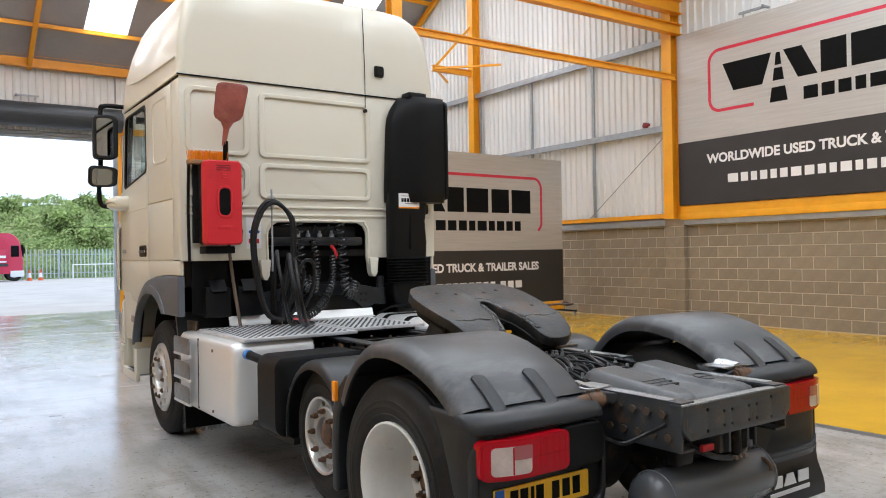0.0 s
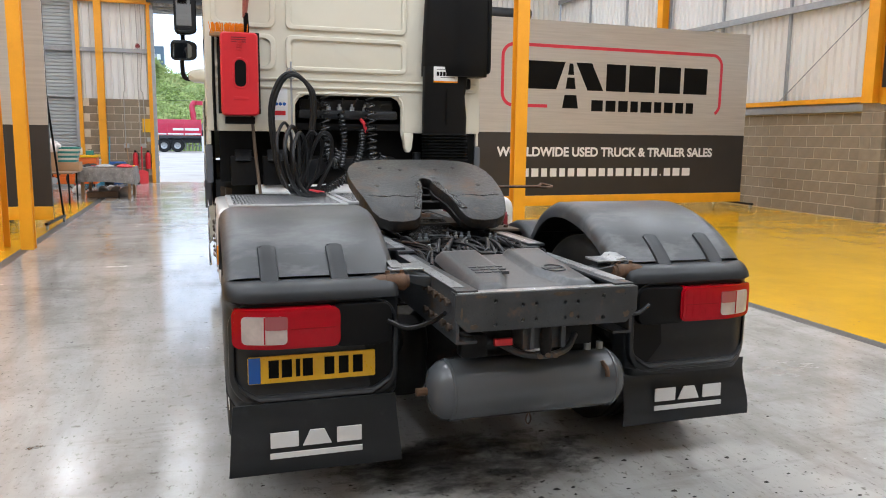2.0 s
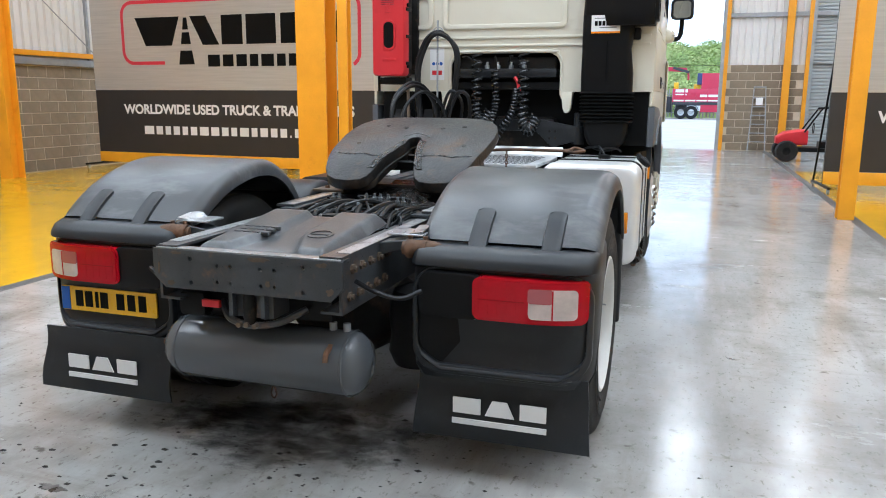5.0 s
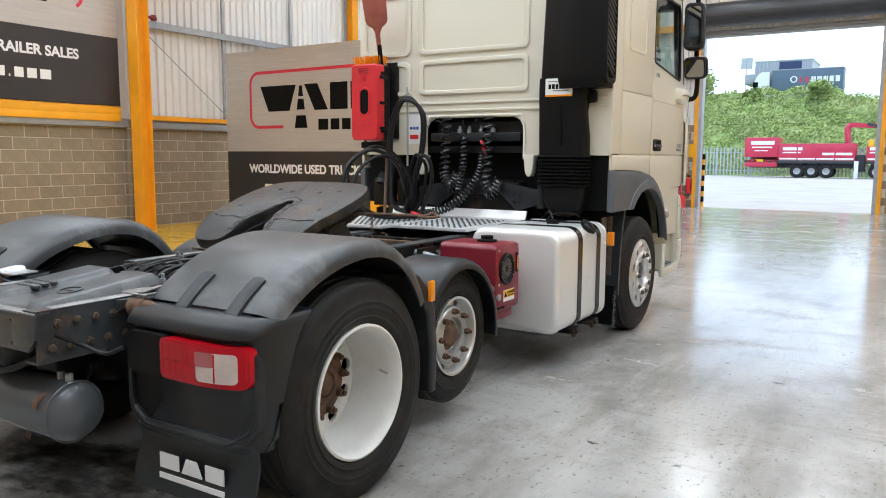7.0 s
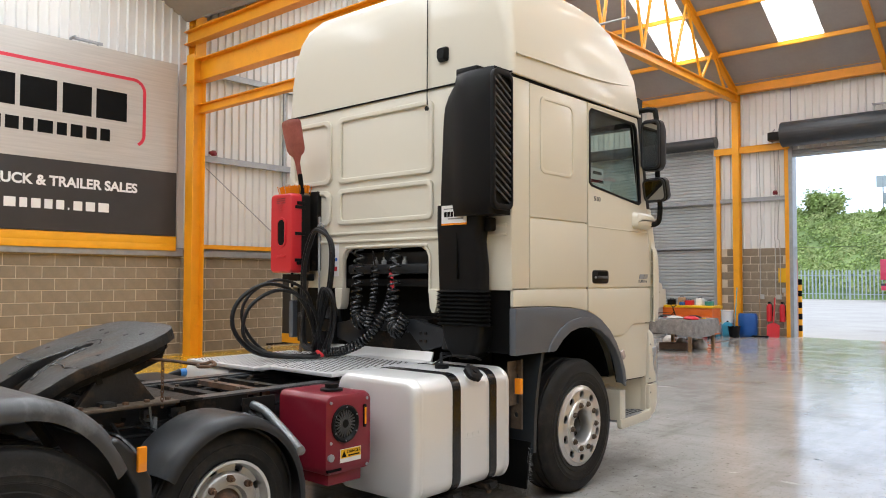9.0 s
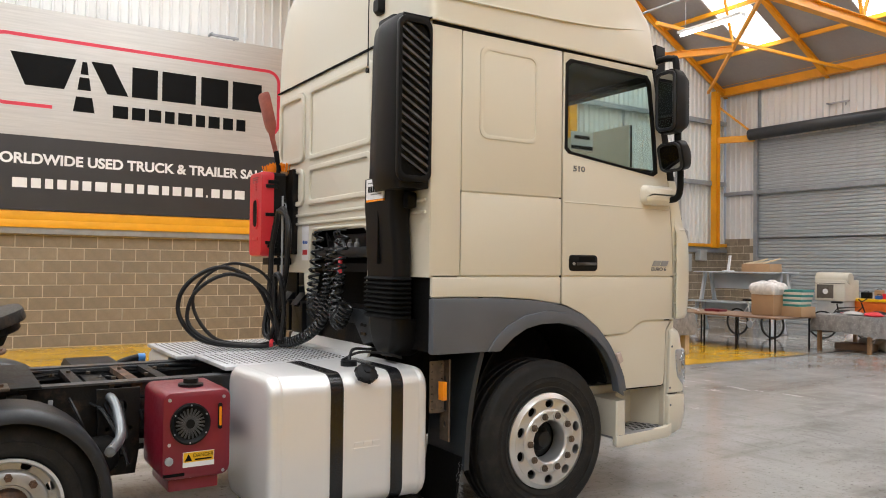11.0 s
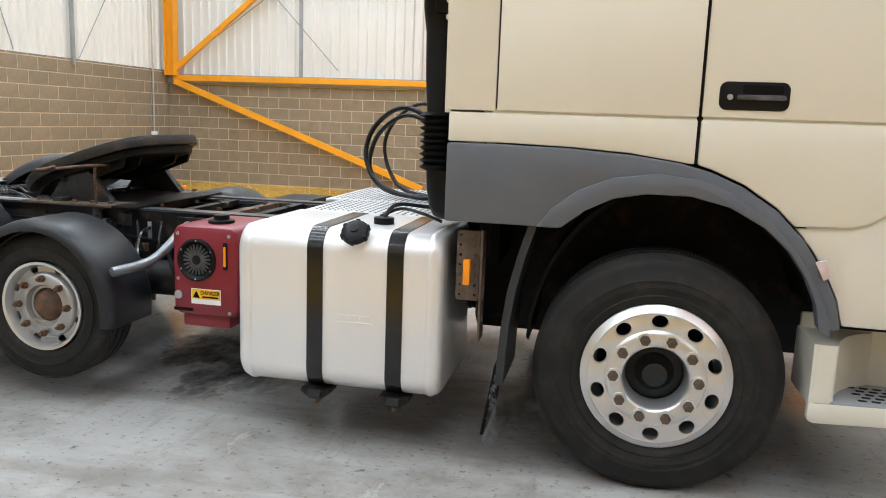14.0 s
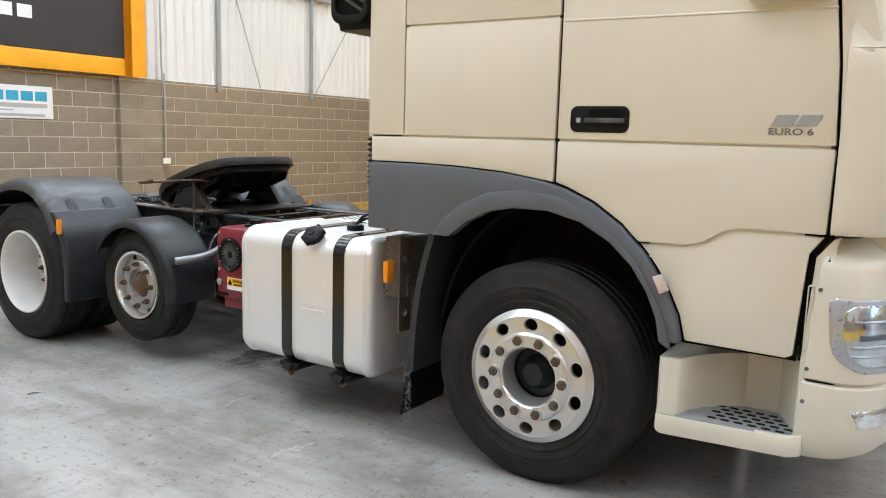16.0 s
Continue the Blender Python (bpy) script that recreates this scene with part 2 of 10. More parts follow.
FLAPM = material("dark_flap_rubber", (0.022, 0.028, 0.033), 0.42, var=0.25, scale=5, fine=160, bump=0.1, stain=(0.05, 0.05, 0.05), amount=0.2)
DIRTPLATE = material("rust_brown_plate", (0.105, 0.076, 0.052), 0.6, var=0.35, scale=16, bump=0.2, stain=(0.05, 0.045, 0.04), amount=0.3, stain_scale=12)
SLICK = material("wet_black_grease", (0.008, 0.0075, 0.007), 0.24, var=0.5, scale=30, fine=90, bump=0.8, dist=0.01)
WORN = material("worn_bright_steel", (0.42, 0.43, 0.44), 0.32, 0.7, var=0.3, scale=14, fine=90, bump=0.1, stain=(0.07, 0.072, 0.075), amount=0.36, stain_scale=10)
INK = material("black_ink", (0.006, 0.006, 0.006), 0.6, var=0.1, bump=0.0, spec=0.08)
GREYINK = material("grey_ink", (0.2, 0.2, 0.2), 0.5, var=0.1, bump=0.0)
WHITE = material("white_print", (0.8, 0.8, 0.8), 0.5, var=0.04, bump=0.0)
ORANGE_STEEL = material("orange_yellow_steel", (0.83, 0.36, 0.010), 0.42, var=0.08, scale=2, fine=40, bump=0.06, stain=(0.55, 0.22, 0.02), amount=0.06)
GALV = material("galvanised_steel", (0.36, 0.38, 0.40), 0.5, 0.4, var=0.12, scale=6, bump=0.05)
CLAD = material("white_cladding", (0.73, 0.73, 0.71), 0.45, var=0.05, scale=0.8, fine=20, bump=0.03, stain=(0.66, 0.63, 0.57), amount=0.08, stain_scale=1.0, stretch=(1, 1, 0.2))
ROOFSHEET = material("grey_roof_liner", (0.34, 0.34, 0.35), 0.7, var=0.08, scale=0.7, fine=10, bump=0.04)
SHUTTER = material("grey_shutter_steel", (0.42, 0.45, 0.46), 0.42, 0.1, var=0.06, scale=1.5, bump=0.02, stain=(0.34, 0.35, 0.36), amount=0.1)
SHUTBOX = material("dark_shutter_roll", (0.05, 0.055, 0.06), 0.4, 0.3, var=0.1, bump=0.04)
BLOCK = material("concrete_block", (0.285, 0.231, 0.165), 0.9, var=0.20, scale=5, fine=70, bump=0.45, random=0.36, dist=0.006, stain=(0.20, 0.165, 0.125), amount=0.25, stain_scale=3)
MORTAR = material("mortar", (0.62, 0.54, 0.42), 0.95, var=0.10, scale=6, fine=90, bump=0.2)
YELLOW_FLOOR = floor_paint("yellow_floor_paint", (0.72, 0.40, 0.012), (0.40, 0.22, 0.03), 0.5)
FLOOR = floor_paint("grey_floor_paint", (0.405, 0.394, 0.376), (0.120, 0.100, 0.078))
EDGE_LINE = material("dark_floor_strip", (0.10, 0.095, 0.09), 0.5, var=0.2, scale=4, bump=0.1)
APRON = material("pale_concrete_yard", (0.34, 0.325, 0.30), 0.85, var=0.12, scale=0.5, fine=14, bump=0.15, stain=(0.20, 0.19, 0.18), amount=0.2, stain_scale=0.4)
BANNER_SILVER = material("brushed_silver_banner", (0.51, 0.49, 0.46), 0.38, 0.25, var=0.09, scale=3, fine=40, bump=0.02, stretch=(0.35, 0.35, 9))
BANNER_DARK = material("charcoal_banner", (0.032, 0.03, 0.03), 0.45, var=0.1, scale=2, bump=0.02)
BANNER_RED = material("banner_red", (0.62, 0.03, 0.06), 0.45, var=0.05, bump=0.0)
TIMBER_Y = material("yellow_board", (0.86, 0.40, 0.012), 0.5, var=0.08, scale=3, bump=0.08)
GLASS = glass("window_glass", (0.86, 0.93, 0.915))
BEZEL = material("silver_bezel", (0.46, 0.48, 0.52), 0.30, 0.55, var=0.04, bump=0.0, coat=0.3)
LAMPGLASS = glass("headlamp_cover", (0.93, 0.95, 0.96))
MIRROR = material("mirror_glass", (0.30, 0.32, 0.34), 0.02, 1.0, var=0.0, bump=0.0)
SKYLIGHT = glow("skylight_sheet", (1.0, 1.0, 1.0), 3.0)
TUBE_GLOW = glow("fluorescent_tube", (1.0, 1.0, 1.0), 9.0)
SPIRAL = material("glossy_spiral_hose", (0.02, 0.021, 0.022), 0.22, var=0.1, bump=0.0)
HOSE = material("black_hose", (0.008, 0.008, 0.009), 0.42, var=0.2, bump=0.03, spec=0.3)
WOOD = material("bare_wood", (0.33, 0.19, 0.09), 0.6, var=0.2, scale=6, bump=0.1, stretch=(1, 1, 0.2))
OLDWOOD = material("weathered_wood", (0.13, 0.09, 0.06), 0.7, var=0.25, scale=8, bump=0.1, stretch=(1, 1, 0.2))
GREY_CLOTH = material("grey_cloth", (0.25, 0.235, 0.225), 0.95, var=0.3, scale=9, fine=70, bump=0.7, stain=(0.55, 0.52, 0.48), amount=0.25, stain_scale=28)
PIPE = material("dull_steel_pipe", (0.22, 0.235, 0.245), 0.33, 0.55, var=0.2, scale=12, bump=0.06, stain=(0.13, 0.085, 0.05), amount=0.18, stain_scale=14)
CARD = material("brown_cardboard", (0.42, 0.26, 0.14), 0.8, var=0.1, bump=0.05)


# ---------------------------------------------------------------- shape helpers
def finish(bm, bevel=0.0, seg=2, angle=35):
    bmesh.ops.recalc_face_normals(bm, faces=bm.faces)
    if bevel:
        es = [e for e in bm.edges if len(e.link_faces) == 2 and e.calc_face_angle(0) > radians(angle)]
        bmesh.ops.bevel(bm, geom=es, offset=bevel, segments=seg, affect="EDGES", profile=0.6, clamp_overlap=True)
    return bm


def link_mesh(name, bm, mat, parent=None, smooth=40):
    me = bpy.data.meshes.new(name)
    bm.to_mesh(me)
    bm.free()
    for m in (mat if isinstance(mat, (list, tuple)) else [mat]):
        me.materials.append(m)
    if smooth:
        me.polygons.foreach_set("use_smooth", [True] * len(me.polygons))
        me.set_sharp_from_angle(angle=radians(smooth))
    ob = new(name, me)
    if parent:
        ob.parent = parent
    return ob


def part(name, bm, mat, parent, label="", smooth=40):
    ob = link_mesh(name, bm, mat, parent, smooth)
    return tagged(ob, label) if label else ob


def structure(name, bm, mat, label, category, smooth=40):
    return tagged(link_mesh(name, bm, mat, None, smooth), label, category, kind="structure")


def thing(name, label, category, at=(0, 0, 0), group="", kind=""):
    ob = new(name)
    ob.empty_display_size = 0.1
    ob.location = at
    return tagged(ob, label, category, group, kind)


def box(x0, x1, y0, y1, z0, z1, bevel=0.0, seg=2, bm=None):
    b = bmesh.new()
    vs = [b.verts.new((x, y, z)) for x in (x0, x1) for y in (y0, y1) for z in (z0, z1)]
    for f in ((0, 1, 3, 2), (4, 6, 7, 5), (0, 4, 5, 1), (2, 3, 7, 6), (0, 2, 6, 4), (1, 5, 7, 3)):
        b.faces.new([vs[i] for i in f])
    finish(b, bevel, seg)
    return join(bm, b)


def join(bm, b):
    if bm is None:
        return b
    off = {}
    for v in b.verts:
        off[v] = bm.verts.new(v.co)
    for f in b.faces:
        try:
            bm.faces.new([off[v] for v in f.verts])
        except ValueError:
            pass
    b.free()
    return bm


def moved(bm, m):
    bm.transform(m)
    if m.determinant() < 0:
        bmesh.ops.reverse_faces(bm, faces=bm.faces)
    return bm


AX = {"x": lambda u, v, d: (d, u, v), "y": lambda u, v, d: (u, d, v), "z": lambda u, v, d: (u, v, d)}


def plate(outer, axis, d0, d1, holes=(), bevel=0.0, seg=2, bm=None):
    """A slab: the outline (with holes) in the plane across axis, from d0 to d1."""
    b = bmesh.new()
    at = AX[axis]
    loops = [[b.verts.new(at(u, v, d0)) for u, v in lp] for lp in (outer, *holes)]
    if holes:
        es = [b.edges.new((lp[i], lp[(i + 1) % len(lp)])) for lp in loops for i in range(len(lp))]
        bmesh.ops.triangle_fill(b, use_beauty=True, edges=es)
    else:
        b.faces.new(loops[0])
    r = bmesh.ops.extrude_face_region(b, geom=list(b.faces))
    shift = Vector(at(0, 0, d1 - d0))
    for g in r["geom"]:
        if isinstance(g, bmesh.types.BMVert):
            g.co += shift
    finish(b, bevel, seg)
    return join(bm, b)


def rounded(u0, u1, v0, v1, r, n=5):
    pts = []
    for cu, cv, a in ((u1 - r, v1 - r, 0), (u0 + r, v1 - r, 90), (u0 + r, v0 + r, 180), (u1 - r, v0 + r, 270)):
        pts += [(cu + r * math.cos(radians(a + 90 * i / n)), cv + r * math.sin(radians(a + 90 * i / n))) for i in range(n + 1)]
    return pts


def circle(cu, cv, r, n=24, ru=None):
    return [(cu + (ru or r) * math.cos(2 * math.pi * i / n), cv + r * math.sin(2 * math.pi * i / n)) for i in range(n)]


def arc(cy, cz, ry, rz, a0, a1, n):
    return [(cy + ry * math.cos(radians(a0 + (a1 - a0) * i / n)), cz + rz * math.sin(radians(a0 + (a1 - a0) * i / n))) for i in range(n + 1)]


def lathe(profile, axis="x", at=(0, 0, 0), n=48, bm=None, closed=False):
    """Turns (radius, along) round the axis."""
    b = bmesh.new()
    rings = []
    for r, d in profile:
        ring = []
        for i in range(n):
            a = 2 * math.pi * i / n
            u, v = r * math.cos(a), r * math.sin(a)
            p = {"x": (d, u, v), "y": (u, d, v), "z": (u, v, d)}[axis]
            ring.append(b.verts.new(Vector(p) + Vector(at)))
        rings.append(ring)
    pairs = list(zip(rings, rings[1:])) + ([(rings[-1], rings[0])] if closed else [])
    for p, q in pairs:
        for i in range(n):
            b.faces.new((p[i], p[(i + 1) % n], q[(i + 1) % n], q[i]))
    if not closed:
        for ring in (rings[0], rings[-1]):
            try:
                b.faces.new(ring)
            except ValueError:
                pass
    bmesh.ops.recalc_face_normals(b, faces=b.faces)
    return join(bm, b)


def smooth_path(pts, n=6):
    """A soft curve through the points."""
    p = [Vector(q) for q in pts]
    if len(p) < 3:
        return p
    p = [2 * p[0] - p[1]] + p + [2 * p[-1] - p[-2]]
    out = []
    for i in range(1, len(p) - 2):
        for k in range(n):
            t = k / n
            out.append(0.5 * (2 * p[i] + (p[i + 1] - p[i - 1]) * t + (2 * p[i - 1] - 5 * p[i] + 4 * p[i + 1] - p[i + 2]) * t * t
                              + (3 * p[i] - p[i - 1] - 3 * p[i + 1] + p[i + 2]) * t ** 3))
    return out + [p[-2]]


def tube(pts, r, seg=8, soft=6, bm=None):
    path = smooth_path(pts, soft) if soft else [Vector(q) for q in pts]
    b = bmesh.new()
    rings, side = [], None
    for i, p in enumerate(path):
        d = (path[min(i + 1, len(path) - 1)] - path[max(i - 1, 0)]).normalized()
        if side is None:
            side = d.orthogonal().normalized()
        side = (side - d * side.dot(d)).normalized()
        up = d.cross(side)
        rings.append([b.verts.new(p + r * (math.cos(2 * math.pi * k / seg) * side + math.sin(2 * math.pi * k / seg) * up)) for k in range(seg)])
    for p, q in zip(rings, rings[1:]):
        for k in range(seg):
            b.faces.new((p[k], p[(k + 1) % seg], q[(k + 1) % seg], q[k]))
    b.faces.new(rings[0][::-1])
    b.faces.new(rings[-1])
    return join(bm, b)


def coil(pts, radius, r, turns, seg=6, bm=None):
    """A spiral hose along a soft path."""
    path = smooth_path(pts, 10)
    n = turns * 10
    out, side = [], Vector((1, 0, 0))
    for i in range(n + 1):
        f = i / n * (len(path) - 1)
        k = min(int(f), len(path) - 2)
        p = path[k].lerp(path[k + 1], f - k)
        d = (path[k + 1] - path[k]).normalized()
        side = (side - d * side.dot(d)).normalized()
        up = d.cross(side)
        a = 2 * math.pi * turns * i / n
        out.append(p + radius * (math.cos(a) * side + math.sin(a) * up))
    return tube(out, r, seg, 0, bm)


def loft(sections, bm=None):
    """Skins rings of equal length; closes the ends."""
    b = bmesh.new()
    rings = [[b.verts.new(p) for p in s] for s in sections]
    n = len(rings[0])
    for p, q in zip(rings, rings[1:]):
        for i in range(n):
            b.faces.new((p[i], p[(i + 1) % n], q[(i + 1) % n], q[i]))
    b.faces.new(rings[0][::-1])
    b.faces.new(rings[-1])
    bmesh.ops.recalc_face_normals(b, faces=b.faces)
    return join(bm, b)


def hbeam(p0, p1, w=0.2, h=0.3, tf=0.018, tw=0.012, turn=0.0, bm=None):
    """A rolled H section between two points; h is its depth, upright unless turned."""
    p0, p1 = Vector(p0), Vector(p1)
    d = (p1 - p0).normalized()
    up = Vector((0, 0, 1)) if abs(d.z) < 0.9 else Vector((0, 1, 0))
    side = d.cross(up).normalized()
    up = side.cross(d)
    c, s = math.cos(radians(turn)), math.sin(radians(turn))
    side, up = c * side + s * up, c * up - s * side
    o = [(-w / 2, -h / 2), (w / 2, -h / 2), (w / 2, -h / 2 + tf), (tw / 2, -h / 2 + tf), (tw / 2, h / 2 - tf), (w / 2, h / 2 - tf),
         (w / 2, h / 2), (-w / 2, h / 2), (-w / 2, h / 2 - tf), (-tw / 2, h / 2 - tf), (-tw / 2, -h / 2 + tf), (-w / 2, -h / 2 + tf)]
    return loft([[p + u * side + v * up for u, v in o] for p in (p0, p1)], bm)


def bar(p0, p1, w=0.06, h=0.06, bm=None):
    p0, p1 = Vector(p0), Vector(p1)
    d = (p1 - p0).normalized()
    up = Vector((0, 0, 1)) if abs(d.z) < 0.95 else Vector((0, 1, 0))
    side = d.cross(up).normalized()
    up = side.cross(d)
    return loft([[p + u * side + v * up for u, v in ((-w / 2, -h / 2), (w / 2, -h / 2), (w / 2, h / 2), (-w / 2, h / 2))] for p in (p0, p1)], bm)


def words(text, size, mat, m, parent, name="lettering", label="", bold=0.0, widen=1.0):
    """Lettering in the built-in font, as a mesh, standing at m (x along the line, z out of the face)."""
    cu = bpy.data.curves.new(name, "FONT")
    cu.body, cu.size, cu.extrude, cu.offset = text, size, 0.0015, bold
    cu.align_x = "CENTER"
    tmp = bpy.data.objects.new(name, cu)
    me = bpy.data.meshes.new_from_object(tmp)
    bpy.data.objects.remove(tmp)
    me.transform(m @ Matrix.Diagonal((widen, 1, 1, 1)))
    me.materials.append(mat)
    ob = new(name, me)
    ob.parent = parent
    return tagged(ob, label) if label else ob


# ---------------------------------------------------------------- the hall
WX, NY, SY, VY = 11.3, 18.25, -10.0, 3.75     # side walls at x = +-WX, end walls, valley line between the two roofs
EAVE, RIDGE = 7.5, 11.4
LANE = 3.6
BLOCK_TOP, N_TOP, S_TOP = 2.32, 2.62, 2.43
DOOR = (-2.72, 2.25, 5.5)                     # the open vehicle door: x from, x to, height
SHUT_W, SHUT_E = (-10.1, -4.95, 5.75), (4.75, 9.9, 5.75)

floor = structure("floor", box(-LANE, LANE, SY, NY + 0.3, -0.2, 0.0), FLOOR, "glossy grey painted concrete floor with tyre marks and stains", "floor")
for s, nm in ((-1, "floor_yellow_west"), (1, "floor_yellow_east")):
    a, b_ = sorted((s * (LANE + 0.13), s * WX))
    structure(nm, box(a, b_, SY, 10.9, -0.2, 0.0), YELLOW_FLOOR, "glossy yellow painted concrete floor bay", "floor")
    structure(nm.replace("yellow", "grey"), box(a, b_, 10.9, NY + 0.3, -0.2, 0.0), FLOOR, "grey painted concrete floor of the storage end", "floor")
    a, b_ = sorted((s * LANE, s * (LANE + 0.13)))
    structure("floor_strip", box(a, b_, SY, NY, -0.2, 0.002), EDGE_LINE, "dark strip along the edge of the yellow floor", "floor strip")



def spill(x, y, r, seed):
    """A flat irregular oil mark with ragged edges."""
    g = random.Random(seed)
    ph = [g.uniform(0, 6.28) for _ in range(6)]
    pts = []
    for k in range(64):
        a = 2 * math.pi * k / 64
        q = r * (0.7 + 0.16 * math.sin(2 * a + ph[0]) + 0.12 * math.sin(5 * a + ph[1]) + 0.08 * math.sin(9 * a + ph[2]) + 0.06 * math.sin(17 * a + ph[3]) + 0.05 * g.uniform(-1, 1))
        pts.append((x + 1.5 * q * math.cos(a), y + 0.8 * q * math.sin(a)))
    structure("oil_mark", plate(pts, "z", 0.0, 0.0015), OIL, "dark oil mark on the floor under the lorry", "stain", 0)


OIL = material("oil_mark", (0.05, 0.045, 0.04), 0.28, var=0.5, scale=3, fine=20, bump=0.05, stain=(0.17, 0.155, 0.14), amount=0.55, stain_scale=5, stain_rough=0.35)
for x, y, r in ((-0.75, -5.55, 0.05), (0.62, -5.9, 0.04), (-1.0, -5.9, 0.035), (0.2, -6.2, 0.03), (1.9, -3.0, 0.03), (-2.2, -4.0, 0.035), (2.6, -1.2, 0.03), (-1.9, 1.5, 0.04), (2.3, 2.4, 0.03)):
    spill(x, y, r, int(100 * (x + 9 * y)))
# films of old oil that also paint in the shade under the lorry
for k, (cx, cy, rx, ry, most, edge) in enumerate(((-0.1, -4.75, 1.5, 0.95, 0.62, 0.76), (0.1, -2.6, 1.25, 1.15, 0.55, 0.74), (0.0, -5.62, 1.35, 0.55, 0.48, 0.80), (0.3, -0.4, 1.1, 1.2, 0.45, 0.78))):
    film = oil_and_shade_film("oil_and_shade_film", (cx, cy), (rx, ry), most, edge)
    structure("oil_mark", box(cx - rx, cx + rx, cy - ry, cy + ry, 0.0005, 0.002 + 0.0006 * k), film, "old oil and dirt on the floor under the lorry, with shade painted in", "stain", 0)

# crumbs of dirt: thick behind the lorry, thin over the rest of the lane
crumbs, cg = bmesh.new(), random.Random(31)
for k in range(520):
    if k < 300:
        x, y, r = cg.gauss(0, 0.75), cg.gauss(-5.45, 0.45), cg.choice((0.004, 0.005, 0.006, 0.008, 0.012))
    else:
        x, y, r = cg.uniform(-3.6, 4.6), cg.uniform(-8, 5), cg.choice((0.003, 0.004, 0.005, 0.007))
    n, p0 = cg.randint(4, 6), cg.uniform(0, 6)
    foot = [crumbs.verts.new((x + 1.6 * r * cg.uniform(0.6, 1.2) * math.cos(p0 + 6.283 * i / n), y + r * cg.uniform(0.6, 1.2) * math.sin(p0 + 6.283 * i / n), 0.001)) for i in range(n)]
    tip = crumbs.verts.new((x, y, 0.002 + 0.5 * r))
    for i in range(n):
        crumbs.faces.new((foot[i], foot[(i + 1) % n], tip))
GRIT = material("dark_grit", (0.03, 0.026, 0.022), 0.8, var=0.5, scale=9, bump=0.2)
tagged(structure("floor_grit", crumbs, GRIT, "dark crumbs of dirt scattered on the grey floor", "dirt", 0), "dark crumbs of dirt scattered on the grey floor", "dirt", kind="stuff")


def wall_slab(name, axis, d0, d1, u0, u1, z0, z1, openings, mat, label):
    """A wall with openings down to the floor."""
    pts = [(u0, z0)]
    for a, b_, h in sorted(openings):
        if z0 < h:
            pts += [(a, z0), (a, min(h, z1)), (b_, min(h, z1)), (b_, z0)]
    pts += [(u1, z0), (u1, z1), (u0, z1)]
    return structure(name, plate(pts, axis, d0, d1), mat, label, "wall")


def ribbed(axis, d, sign, u0, u1, z0, z1, pitch=0.2, depth=0.05, gaps=()):
    """Trapezoid-ribbed sheet on a wall face at d, ribs towards sign; gaps are (from, to, top)."""
    b = bmesh.new()
    prof, u = [], u0
    while u < u1 - 1e-6:
        for du, k in ((0, 0), (0.13, 0), (0.15, 1), (0.18, 1)):
            if u + du * pitch / 0.2 < u1:
                prof.append((u + du * pitch / 0.2, k))
        u += pitch
    prof.append((u1, 0))
    at = AX[axis]
    lo = lambda uu: max([z0] + [h for a, c, h in gaps if a < uu < c])
    cols = [(b.verts.new(at(uu, lo(uu), d + sign * depth * k)), b.verts.new(at(uu, z1, d + sign * depth * k))) for uu, k in prof]
    for p, q in zip(cols, cols[1:]):
        if abs(p[0].co.z - q[0].co.z) < 1e-6:
            b.faces.new((p[0], q[0], q[1], p[1]))
    return b


def blockwork(wall, axis, d, sign, u0, u1, z1, openings=(), near=None):
    """Concrete blocks proud of the mortar face; those inside near are pieces of their own, the rest one mesh."""
    BW, BH, J = 0.476, 0.238, 0.018
    b, shared, row, z = bmesh.new(), {}, 0, 0.0
    at = AX[axis]
    while z < z1 - 0.05:
        top = min(z + BH, z1)
        u = u0 - (BW / 2 if row % 2 else 0)
        while u < u1 - 0.02:
            a, c = max(u, u0) + J / 2, min(u + BW, u1) - J / 2
            u += BW
            if c - a < 0.03 or any(a < o[1] and c > o[0] and z < o[2] for o in openings):
                continue
            g = 0.012 * random.random()
            w, h = round(c - a, 3), round(top - z - J, 3)
            if near and near[0] < (a + c) / 2 < near[1]:
                key = (w, h)
                if key not in shared:
                    k = plate([(-w / 2, 0), (w / 2, 0), (w / 2, h), (-w / 2, h)], axis, 0, sign * 0.006, bevel=0.002, seg=1)
                    me = bpy.data.meshes.new("block")
                    k.to_mesh(me)
                    k.free()
                    me.materials.append(BLOCK)
                    shared[key] = me
                ob = new("block", shared[key])
                ob.location = at((a + c) / 2, z + J, d + sign * g * 0.3)
                ob.parent = wall
            else:
                plate([(a, z + J), (c, z + J), (c, top), (a, top)], axis, d, d + sign * (0.005 + g * 0.3), bm=b)
        z, row = top, row + 1
    if len(b.verts):
        tagged(part("block_course", b, BLOCK, wall, smooth=0), kind="stuff")
    else:
        b.free()


